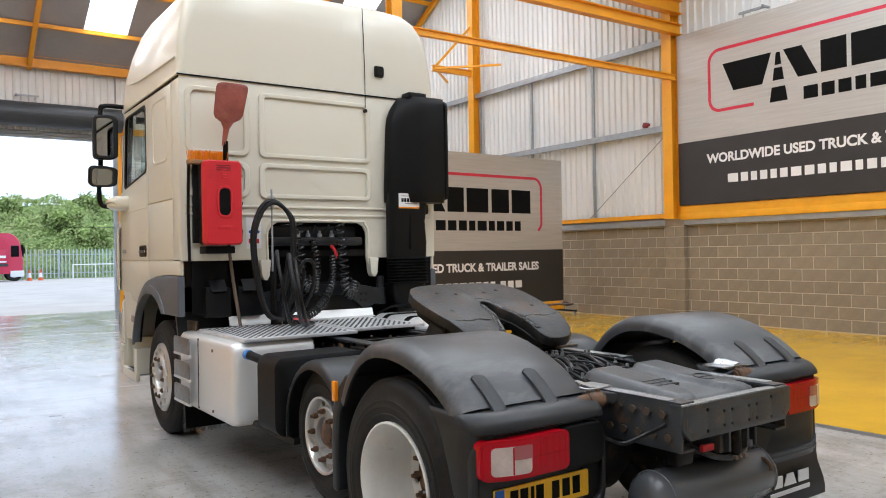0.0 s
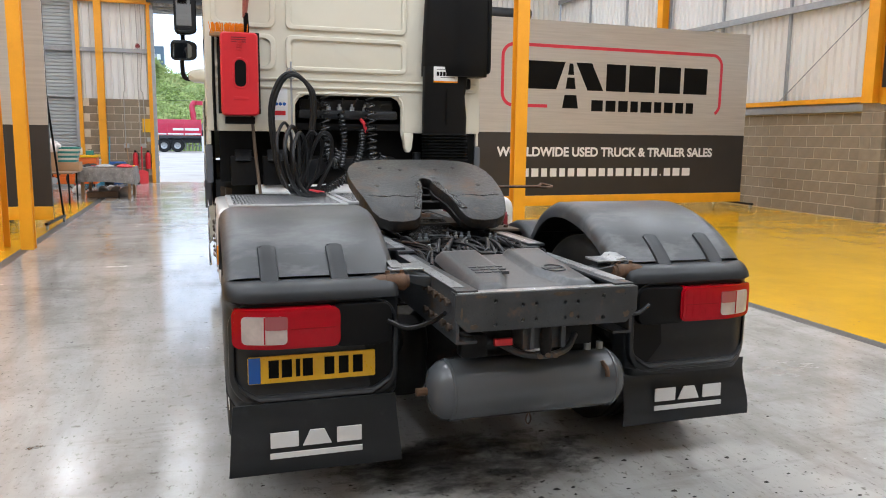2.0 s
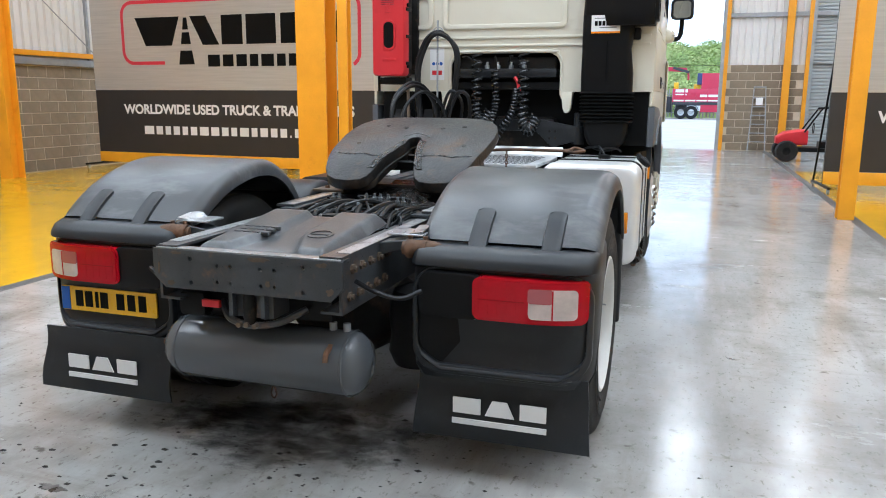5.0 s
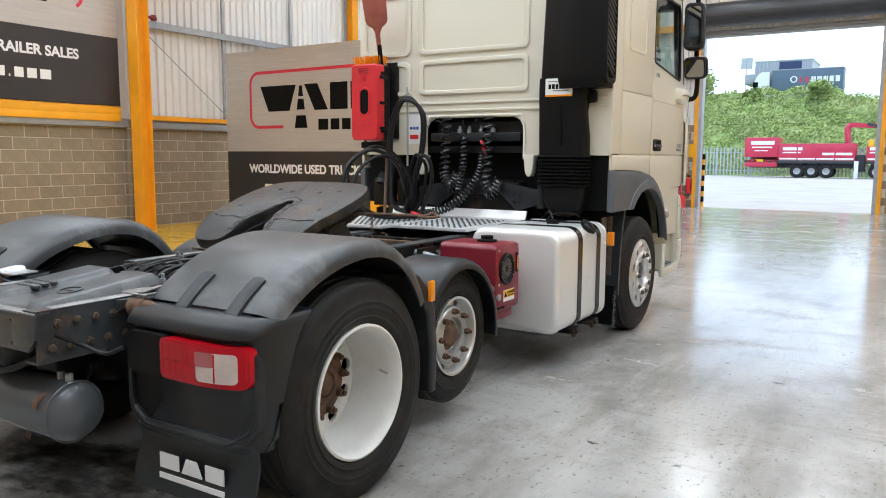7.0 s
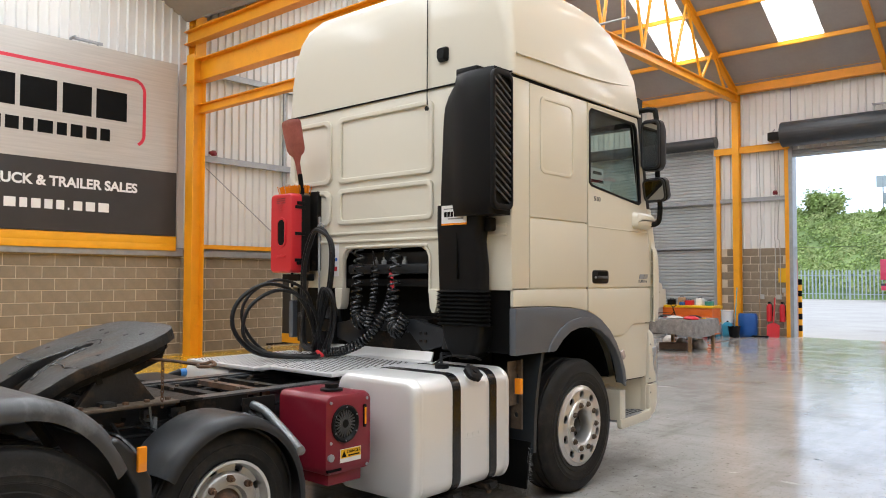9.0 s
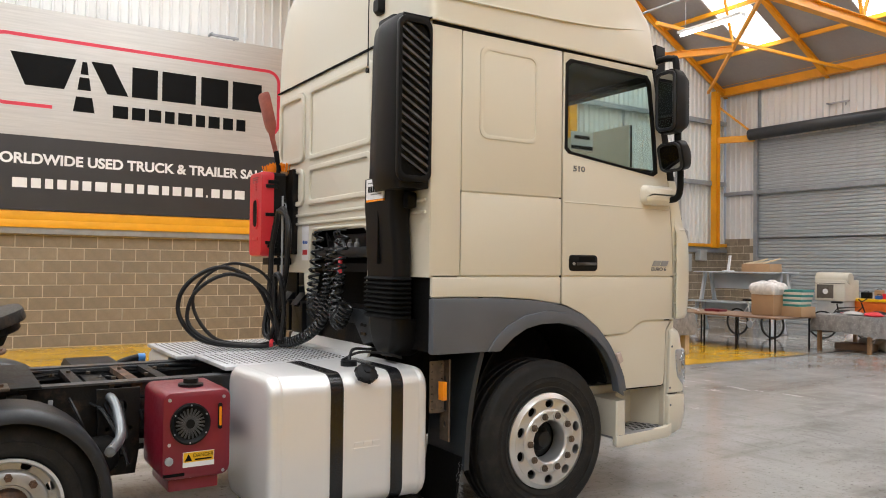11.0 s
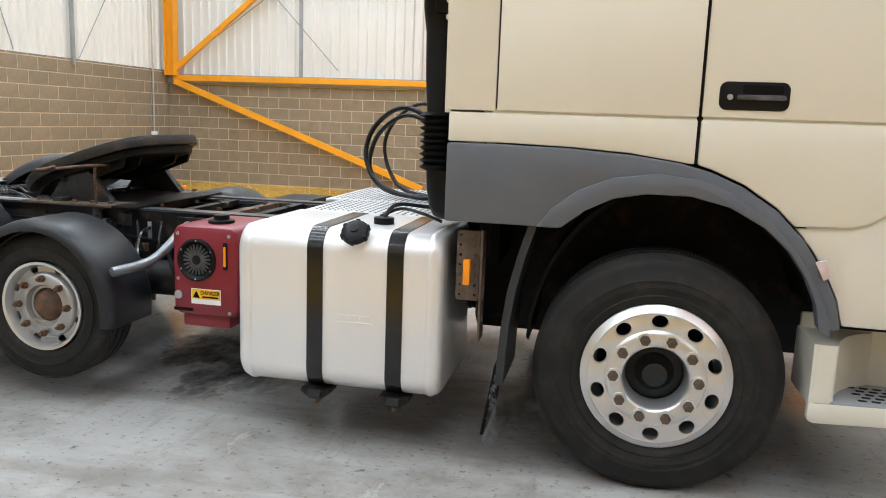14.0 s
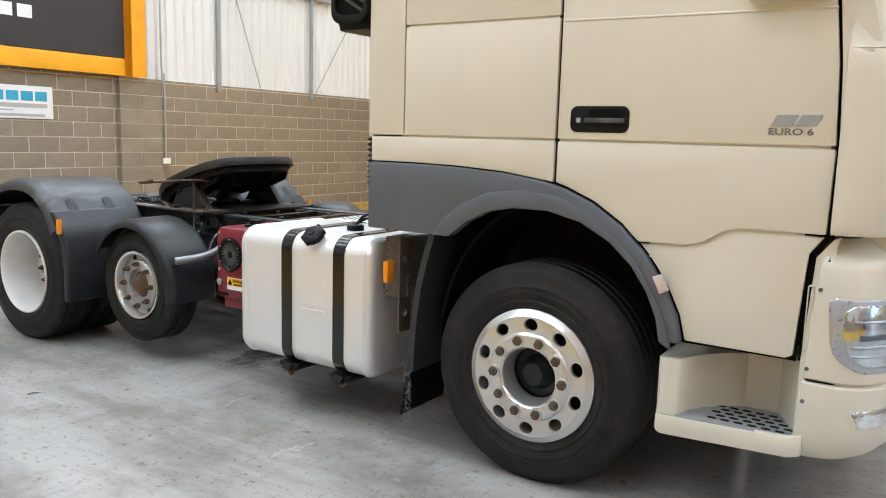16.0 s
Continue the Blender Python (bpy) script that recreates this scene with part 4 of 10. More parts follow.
def stand_banner(x0, y0, x1, y1, inner):
    """A banner on a wheeled steel frame; inner is the end nearer the lane."""
    W = math.hypot(x1 - x0, y1 - y0)
    m = Matrix.Translation((x0, y0, 0)) @ pose(0, 0, 0, 0, 0, math.degrees(math.atan2(y1 - y0, x1 - x0)))
    t = banner("banner_stand", W, 3.62, m @ Matrix.Translation((0, 0, 0.36)), "silver and charcoal dealer banner on a wheeled steel stand")
    for u in (0.02, W / 2, W - 0.02):
        part("stand_post", box(u - 0.02, u + 0.02, 0.032, 0.072, -0.24, 3.62, 0.003), BLACK, t)
        part("stand_foot", box(u - 0.025, u + 0.025, -0.45, 0.95, -0.27, -0.23, 0.004), BLACK, t)
        part("stand_stay", bar((u, 0.06, 1.9), (u, 0.88, -0.24), 0.03, 0.03), BLACK, t)
        for y in (-0.38, 0.88):
            part("castor", lathe([(0, -0.015), (0.04, -0.015), (0.045, 0), (0.04, 0.015), (0, 0.015)], "x", (u, y, -0.315), 14), GALV, t)
            part("castor_fork", box(u - 0.022, u + 0.022, y - 0.012, y + 0.012, -0.31, -0.26), GALV, t)
    part("foot_board", box(0.0, W, -0.012, 0.02, -0.22, -0.005, 0.003), TIMBER_Y, t, "orange board along the foot")


stand_banner(-10.9, 6.15, -3.72, 5.85, 1)
stand_banner(3.72, 6.75, 10.8, 7.15, 0)

# ---------------------------------------------------------------- outside
ground = structure("ground", box(-400, 400, NY + 0.28, 600, -0.25, -0.02), APRON, "pale concrete yard outside the door", "ground")
GRASS = material("bank_greenery", (0.15, 0.22, 0.06), 0.9, var=0.4, scale=0.5, fine=6, bump=0.5, stain=(0.24, 0.29, 0.11), amount=0.5, stain_scale=0.35)
LEAF = material("leaf_green", (0.25, 0.33, 0.085), 0.7, var=0.5, scale=0.8, fine=4, bump=0.0, stain=(0.36, 0.39, 0.15), amount=0.6, stain_scale=0.5)
b = bmesh.new()
cols = []
for i in range(61):
    x = -60 + 2 * i
    row = []
    for j in range(13):
        y = 67 + j * 1.7
        z = -0.1 + max(0.0, -0.07 * x) * min(1, j / 10.5) + 7.6 * (min(1, j / 10.5)) ** 0.8 + 0.5 * math.sin(x * 0.35 + j) * (0 < j < 11) + 0.3 * math.sin(x * 0.9 + 2 * j) * (j > 0)
        row.append(b.verts.new((x, y, z)))
    row.append(b.verts.new((x, 300, 8.5 + max(0.0, -0.07 * x))))
    cols.append(row)
for p, q in zip(cols, cols[1:]):
    for j in range(len(p) - 1):
        b.faces.new((p[j], q[j], q[j + 1], p[j + 1]))
structure("bank", b, GRASS, "steep green overgrown bank behind the yard", "bank", 60)


def leaf_mass(n, place, size, rng):
    """Many small leaf blades as one mesh."""
    vs, fs = [], []
    for k in range(n):
        c = Vector(place(rng))
        d = Vector((rng.uniform(-1, 1), rng.uniform(-1, 1), rng.uniform(-0.2, 1))).normalized()
        e = d.orthogonal().normalized()
        s = size * rng.uniform(0.5, 1.3)
        i = len(vs)
        vs += [c - e * s * 0.4, c + d * s * 0.5 - e * s * 0.1 + e * s * 0.5, c + d * s, c + d * s * 0.4 - e * s * 0.5]
        fs.append((i, i + 1, i + 2, i + 3))
    me = bpy.data.meshes.new("leaves")
    me.from_pydata([tuple(v) for v in vs], [], fs)
    me.materials.append(LEAF)
    return me


RG = random.Random(11)


def on_bank(r):
    x, j = r.uniform(-50, 40), r.uniform(0.3, 12)
    return (x, 67 + 1.7 * j, -0.1 + max(0.0, -0.07 * x) * min(1, j / 10.5) + 7.6 * min(1, j / 10.5) ** 0.8 + 0.5 * math.sin(x * 0.35 + j) + r.uniform(-0.1, 0.5 + 0.35 * math.sin(x * 1.7 + 3 * math.sin(j))))


tagged(new("undergrowth", leaf_mass(130000, on_bank, 0.23, RG)), "bright green brambles and weeds covering the bank", "undergrowth", kind="stuff")


def bush(x, y, z, r, n):
    t = thing("bush", "green leafy bush on top of the bank", "bush", (x, y, z), group="bushes on the bank")
    tr = part("trunk", tube([(0, 0, -0.3), (0.1, 0, r * 0.7), (0.0, 0.1, r * 1.3)], 0.12, 7), WOOD, t)
    for k in range(5):
        a = k * 1.3
        part("limb", tube([(0.05, 0, r * 0.4), (r * 0.5 * math.cos(a), r * 0.5 * math.sin(a), r * (0.9 + 0.1 * k))], 0.05, 6, 0), WOOD, t)
    cl = [(RG.uniform(-1, 1) * r * 0.8, RG.uniform(-1, 1) * r * 0.8, RG.uniform(0.4, 1.7) * r) for _ in range(14)]

    def pl(rr):
        c = rr.choice(cl)
        return tuple(c[i] + rr.gauss(0, r * 0.22) for i in range(3))
    o = new("crown", leaf_mass(n, pl, 0.30, RG))
    o.parent = t
    tagged(o, kind="stuff")


for x, y, z, r in ((-19.2, 84, 7.8, 1.8), (-13.2, 85, 7.6, 0.8), (-6.0, 84, 7.0, 1.2), (5.2, 80, 5.6, 1.0), (9.6, 76, 3.6, 1.5), (11.6, 73, 2.2, 1.4), (13.6, 83, 5.6, 1.5), (-26, 85, 8.4, 1.4), (18, 85, 6.3, 1.6), (15.4, 75, 3.0, 1.6)):
    bush(x, y, z, r, 4500)

# palisade fence
PALE = material("fence_steel", (0.42, 0.47, 0.48), 0.5, 0.3, var=0.15, scale=2, bump=0.05)
fence = thing("palisade_fence", "grey steel palisade fence along the yard", "fence", (0, 66, -0.02))
me = None
for i in range(210):
    x = -33 + i * 0.3
    if me is None:
        k = plate([(-0.05, 0.08), (0.05, 0.08), (0.05, 2.45), (0.0, 2.6), (-0.05, 2.45)], "y", -0.02, 0.02)
        me = bpy.data.meshes.new("pale")
        k.to_mesh(me)
        k.free()
        me.materials.append(PALE)
    o = new("pale", me)
    o.parent, o.location = fence, (x, 0, 0)
for z in (0.5, 2.1):
    part("fence_rail", bar((-33, 0.05, z), (30, 0.05, z), 0.05, 0.06), PALE, fence)
for i in range(22):
    part("fence_post", box(-33.05 + i * 2.9, -32.95 + i * 2.9, 0.06, 0.16, 0, 2.5), PALE, fence)
guard_rail = thing("guard_rail", "white tubular guard rail in the yard", "rail", (0, 65, -0.02))
for x in (8.5, 10.3, 12.1, 13.9):
    part("rail_post", tube([(x, 0, 0), (x, 0, 1.22)], 0.05, 8, 0), WHITE, guard_rail)
part("rail_tube", tube([(8.45, 0, 1.22), (14.0, 0, 1.22)], 0.04, 8, 0), WHITE, guard_rail)

# red flatbed lorries
YRED = material("lorry_red", (0.55, 0.02, 0.06), 0.35, var=0.08, scale=1, bump=0.02, coat=0.3)
DGREY = material("lorry_dark", (0.04, 0.04, 0.045), 0.6, var=0.2, bump=0.05)


def road_wheel(parent, x, y, r=0.5):
    o = part("wheel", lathe([(0.28, -0.14), (r - 0.03, -0.15), (r, -0.1), (r, 0.1), (r - 0.03, 0.15), (0.28, 0.14)], "y", (x, y, r), 24, closed=True), RUBBER, parent)
    part("rim", lathe([(0, -0.1), (0.1, -0.12), (0.14, -0.07), (0.24, -0.09), (0.29, -0.12), (0.29, 0.1), (0, 0.1)], "y", (x, y, r), 20), SILVER, o)


def flatbed(x, y, L, axles, label, tail=0.0, top=2.8):
    t = thing("flatbed_lorry", label, "lorry", (x, y, -0.02), group="lorries in the yard")
    part("bed", box(0, L, 0, 2.5, 1.2, 1.42, 0.02), DGREY, t)
    side = part("side_board", box(tail + 0.02, L - 0.05, 0.0, 0.06, 1.45, top, 0.02), YRED, t)
    part("side_board", box(0.05, L - 0.05, 2.44, 2.5, 1.45, top, 0.02), YRED, t)
    part("white_band", plate([(tail + 0.1, 1.5), (L - 0.1, 1.5), (L - 0.1, 1.62), (tail + 0.1, 1.62)], "y", -0.012, -0.002), WHITE, side)
    span = L - tail
    for u0, u1, z0, z1 in ((0.06, 0.32, 2.25, 2.5), (0.06, 0.30, 2.02, 2.12), (0.58, 0.96, 1.86, 2.06)):
        part("mark_bar", plate([(tail + span * u0, z0), (tail + span * u1, z0), (tail + span * u1, z1), (tail + span * u0, z1)], "y", -0.012, -0.002), WHITE, side)
    for u in (0.0, 0.25, 0.5, 0.75, 1.0):
        part("side_post", box(tail + (span - 0.12) * u, tail + (span - 0.12) * u + 0.1, -0.03, 0.0, 1.42, top + 0.04, 0.01), YRED, side)
    if tail:
        tg = part("tail_box", box(0.0, tail - 0.03, -0.08, 2.5, 1.7, 3.32, 0.03), YRED, t, "red tail board with white marks")
        for z0, z1, u0, u1 in ((2.72, 3.02, 0.18, 0.88), (2.45, 2.56, 0.22, 0.82), (2.18, 2.26, 0.3, 0.7)):
            part("mark_bar", plate([(tail * u0, z0), (tail * u1, z0), (tail * u1, z1), (tail * u0, z1)], "y", -0.095, -0.082), WHITE, tg)
        tb_ = part("tail_beam", box(0.05, tail - 0.05, -0.10, 0.2, 0.88, 1.25, 0.02), YRED, t)
        part("number_board", box(0.9, 1.5, -0.12, -0.10, 1.3, 1.5), PLATE_Y, tb_)
        for u in (0.35, 0.75, 1.7, 2.2):
            part("lamp_lens", box(u, u + 0.25, -0.12, -0.10, 1.28, 1.45), LENS_RED, tb_)
    part("chassis", box(0.3, L + 0.5, 0.8, 1.7, 0.8, 1.2, 0.02), DGREY, t)
    for a in axles:
        for yy in (0.2, 2.3):
            road_wheel(t, a, yy, 0.56)
        part("wing", plate(arc(a, 0.56, 0.66, 0.66, 20, 160, 8) + arc(a, 0.56, 0.62, 0.62, 160, 20, 8), "y", 0.02, 0.38), DGREY, t)
    return t


flatbed(-9.6, 62.5, 8.35, (4.13, 5.2, 6.3), "red drawbar trailer with drop sides and tail board", 2.65)
flatbed(-0.5, 62.5, 3.9, (0.75, 1.6), "red flatbed lorry body behind a cab", 0.0, 2.55)
cr = thing("loader_crane", "red folded loader crane between the lorry bodies", "crane", (-1.0, 63.7, -0.02))
part("base", box(-0.4, 0.4, -0.6, 0.6, 0.55, 1.9, 0.05), DGREY, cr)
part("stand_leg", box(-0.30, 0.0, -1.35, -1.15, 0.0, 1.4, 0.02), WHITE, cr)
part("mast", tube([(-0.75, 0, 1.6), (-0.95, 0, 3.2), (-1.0, 0, 4.0), (-0.75, 0, 4.35)], 0.24, 8), YRED, cr, "dark red crane mast")
part("boom", bar((-0.9, 0, 4.3), (1.55, 0, 4.15), 0.26, 0.36), YRED, cr)
part("boom_tip", bar((0.4, -0.2, 4.35), (1.75, -0.2, 3.95), 0.2, 0.22), DGREY, cr)
part("boom_hook", bar((1.65, 0, 4.1), (1.72, 0, 3.3), 0.16, 0.2), YRED, cr)
part("hose_box", box(0.55, 0.95, -0.7, -0.2, 2.4, 3.1, 0.04), PLATE_Y, cr)
part("hose_box", box(2.2, 2.75, -0.7, -0.2, 2.5, 2.95, 0.04), PLATE_Y, cr)
rc = thing("red_lorry", "red lorry cab parked in the yard", "lorry", (4.15, 63.8, -0.02))
rc.rotation_euler = (0, 0, math.pi)
part("cab", loft([[(x, y, z) for x, y in rounded(x0, 2.35, -1.25, 1.25, 0.15)] for z, x0 in ((0.6, -0.3), (1.6, -0.33), (3.2, -0.1), (3.65, 0.25), (3.85, 0.6))]), YRED, rc)
part("screen", box(-0.37, -0.2, -1.1, 1.1, 1.9, 2.9, 0.03), INK, rc)
part("side_window", box(-0.02, 0.55, 1.20, 1.275, 1.95, 2.85, 0.03), INK, rc)
part("bumper", box(-0.38, 0.6, 1.0, 1.27, 0.35, 0.85, 0.05), WHITE, rc)
part("rear_stack", box(2.2, 2.7, 0.6, 1.2, 2.9, 3.85, 0.05), material("dark_blue_stack", (0.03, 0.04, 0.12), 0.5), rc)
part("mirror", box(-0.42, -0.32, 1.28, 1.5, 2.2, 2.7, 0.03), INK, rc)
part("side_rail", box(1.2, 3.4, 1.15, 1.2, 0.7, 1.15, 0.02), WHITE, rc)
for yy in (-1.05, 1.05):
    road_wheel(rc, 0.31, yy, 0.54)
part("chassis", box(-0.3, 2.2, -0.5, 0.5, 0.6, 1.0), DGREY, rc)
CONE = material("cone_orange", (0.75, 0.12, 0.02), 0.5, var=0.1)
for x in (4.95, 5.75):
    q = thing("traffic_cone", "orange and white traffic cone in the yard", "cone", (x, 63.0, -0.02), group="cones in the yard")
    part("foot", box(-0.22, 0.22, -0.22, 0.22, 0, 0.05, 0.01), CONE, q)
    part("cone_body", lathe([(0, 0.05), (0.17, 0.05), (0.05, 0.88), (0, 0.9)], "z", n=18), CONE, q)
    part("white_sleeve", lathe([(0.147, 0.25), (0.150, 0.25), (0.10, 0.62), (0.097, 0.62)], "z", n=18, closed=True), WHITE, q)

# trailer and buildings on top of the bank
ct = thing("curtain_trailer", "slate blue curtain-sided trailer and white tractor on the bank", "trailer", (-16.0, 100, 8.9))
CURTAIN = material("slate_blue_curtain", (0.10, 0.145, 0.20), 0.5, var=0.1, scale=0.6)
body = part("body", box(2.2, 10.4, 0, 2.5, 0.9, 3.75, 0.05), CURTAIN, ct)
for k in range(11):
    part("curtain_strap", box(2.5 + 0.75 * k, 2.54 + 0.75 * k, -0.02, 0.0, 0.9, 3.7), CURTAIN, body)
part("roof_rail", box(2.2, 10.4, -0.02, 2.52, 3.75, 3.85), GALV, body)
tr_ = part("tractor", loft([[(x, y, z) for x, y in rounded(x0, 1.95, 0, 2.4, 0.2)] for z, x0 in ((0.5, -0.2), (1.6, -0.15), (2.4, 0.1), (3.3, 0.5), (3.6, 0.9))]), WHITE, ct, "white tractor cab")
part("screen", box(-0.05, 0.6, -0.02, 0.3, 1.7, 2.4, 0.05), INK, tr_)
part("logo_disc", lathe([(0.28, 0), (0.42, 0), (0.42, 0.02), (0.28, 0.02)], "y", (4.8, -0.03, 2.55), 24, closed=True), WHITE, body)
for k, w in enumerate((0.35, 0.5, 0.6, 0.6, 0.6, 0.6, 0.6)):
    part("mark_bar", plate([(5.45 + 0.68 * k, 2.1), (5.45 + 0.68 * k + w * 0.85, 2.1), (5.45 + 0.68 * k + w * 0.85, 2.8), (5.45 + 0.68 * k, 2.8)], "y", -0.012, -0.002), WHITE if k > 1 else YRED, body)
for x in (0.6, 7.6, 8.8, 10.0):
    road_wheel(ct, x, 0.3)
hb = thing("far_building", "pale grey industrial building with a dark blue panel far off", "building", (-17.3, 108, 8.6))
part("wall", box(0, 7.2, 0, 8, 0, 6.1), GALV, hb)
part("blue_panel", box(3.1, 5.9, -0.05, 0.0, 3.0, 6.0), material("dark_blue_cladding", (0.02, 0.035, 0.11), 0.5, var=0.1, scale=0.4), hb)
part("roof", box(-0.1, 7.3, -0.1, 8.1, 6.1, 6.25), SHUTTER, hb)
for k in range(6):
    part("wall_rib", box(0.1 + 0.48 * k, 0.16 + 0.48 * k, -0.06, 0.0, 0.5, 6.05), SHUTTER, hb)
part("canopy", box(-1.4, 0.0, 0.5, 5, 3.2, 4.6, 0.1), GALV, hb)
sp = thing("sign_pole", "pale sign on a pole on the bank", "sign", (-16.7, 99, 7.6))
part("pole", tube([(0, 0, -0.5), (0, 0, 6.6)], 0.07, 8, 0), GALV, sp)
part("board", box(-0.7, 0.7, -0.05, 0.05, 5.3, 6.7), SHUTTER, sp)


# ---------------------------------------------------------------- the tractor unit
truck = thing("tractor_unit", "cream three-axle lorry tractor unit with black mudguards", "lorry")
G = random.Random(4)

# chassis
for s in (-1, 1):
    b = plate([(s * 0.40, 0.70), (s * 0.40, 0.98), (s * 0.31, 0.98), (s * 0.31, 0.97), (s * 0.388, 0.97), (s * 0.388, 0.71), (s * 0.31, 0.71), (s * 0.31, 0.70)],
              "y", -4.3, 1.2)
    plate([(s * 0.40, 0.74), (s * 0.40, 0.96), (s * 0.31, 0.96), (s * 0.31, 0.95), (s * 0.388, 0.95), (s * 0.388, 0.75), (s * 0.31, 0.75), (s * 0.31, 0.74)],
          "y", -5.26, -4.28, bm=b)
    rail = part("chassis_rail", b, CHASSIS, truck)
    # pale strips: worn steel, brightened to paint in the flange's grazing reflection
    part("worn_flange", box(*sorted((s * 0.345, s * 0.402)), -5.19, -4.30, 0.960, 0.964, 0.001, 1), WORN, rail, "worn edge of the rail, with its grazing sheen put into the colour")
    part("worn_flange", box(*sorted((s * 0.352, s * 0.405)), -4.25, -3.71, 0.991, 0.995, 0.001, 1), WORN, rail)
holes = [circle(x, z, 0.008, 8) for x in (-0.12, -0.06, 0.07, 0.13) for z in (0.83, 0.895)] + [circle(x, z, 0.009, 8) for x in (-0.24, 0.25) for z in (0.82, 0.915)]
part("rear_crossmember", plate([(-0.412, 0.845), (-0.395, 0.825), (-0.36, 0.792), (0.36, 0.792), (0.395, 0.825), (0.412, 0.845), (0.412, 0.948), (-0.412, 0.948)], "y", -5.278, -5.262, holes, 0.004, 2), CHASSIS, truck, "grey steel rear crossmember with rust and bolt holes")
part("crossmember_lip", box(-0.405, 0.405, -5.262, -5.2, 0.938, 0.949, 0.002), CHASSIS, truck)
part("worn_lip", box(-0.40, 0.40, -5.272, -5.225, 0.949, 0.953, 0.001, 1), WORN, truck, "bright worn top edge of the crossmember")
for x, z, w, h in ((-0.30, 0.935, 0.05, 0.012), (0.06, 0.932, 0.09, 0.02), (0.33, 0.93, 0.05, 0.02), (-0.385, 0.87, 0.012, 0.05), (0.36, 0.83, 0.03, 0.03), (-0.33, 0.815, 0.04, 0.02), (0.10, 0.84, 0.025, 0.03)):
    ra = random.Random(int(1000 * (x + z)))
    part("rust_patch", plate([(x + w * ra.uniform(0.30, 0.62) * math.cos(0.393 * k), z + h * ra.uniform(0.30, 0.62) * math.sin(0.393 * k)) for k in range(16)], "y", -5.2795, -5.278), DIRTPLATE, truck)
for y in (-4.75, -3.9, -2.6, -1.6, -0.3):
    part("crossmember", hbeam((-0.39, y, 0.84), (0.39, y, 0.84), 0.12, 0.2), UNDER, truck)


HUB = material("hub_grey", (0.02, 0.022, 0.024), 0.4, 0.3, var=0.2, scale=8, bump=0.1)

# wheels -------------------------------------------------------------
def tyre_mesh(R, r, x0, x1, tread=0.012):
    """Side walls with a shoulder, and a tread with grooves."""
    w = x1 - x0
    prof = [(r, x0 + 0.03), (r + 0.015, x0 + 0.012), (r + (R - r) * 0.45, x0), (R - 0.05, x0 + 0.012), (R - 0.018, x0 + 0.03), (R - 0.004, x0 + 0.05)]
    for k in range(4):
        c = x0 + w * (k + 1) / 5
        prof += [(R, c - 0.012), (R - tread, c - 0.008), (R - tread, c + 0.008), (R, c + 0.012)]
    prof += [(R - 0.004, x1 - 0.05), (R - 0.018, x1 - 0.03), (R - 0.03, x1 - 0.02), (R - 0.05, x1 - 0.012), (R - 0.10, x1 - 0.004), (R - 0.105, x1 + 0.001), (R - 0.115, x1 - 0.002),
             (R - 0.125, x1 - 0.001), (R - 0.128, x1 + 0.002), (R - 0.134, x1 + 0.001), (r + (R - r) * 0.45, x1), (r + 0.085, x1 - 0.001), (r + 0.082, x1 + 0.003), (r + 0.076, x1), (r + 0.05, x1 - 0.004), (r + 0.045, x1 + 0.001), (r + 0.035, x1 - 0.001), (r + 0.015, x1 - 0.012), (r, x1 - 0.03)]
    return lathe(prof, "x", n=72, closed=True)


NUT = material("dull_nut_steel", (0.13, 0.095, 0.07), 0.5, 0.4, var=0.25, scale=20, bump=0.1)


def nut(parent, x, y, z, r=0.016, d=0.035, mat=NUT, shared={}):
    if (r, d, mat.name) not in shared:
        k = lathe([(0, 0), (r, 0), (r, d * 0.6), (r * 0.6, d * 0.65), (r * 0.6, d), (0, d)], "x", n=6)
        me = bpy.data.meshes.new("wheel_nut")
        k.to_mesh(me)
        k.free()
        me.materials.append(mat)
        shared[(r, d, mat.name)] = me
    ob = new("wheel_nut", shared[(r, d, mat.name)])
    ob.parent, ob.location = parent, (x, y, z)
    return ob


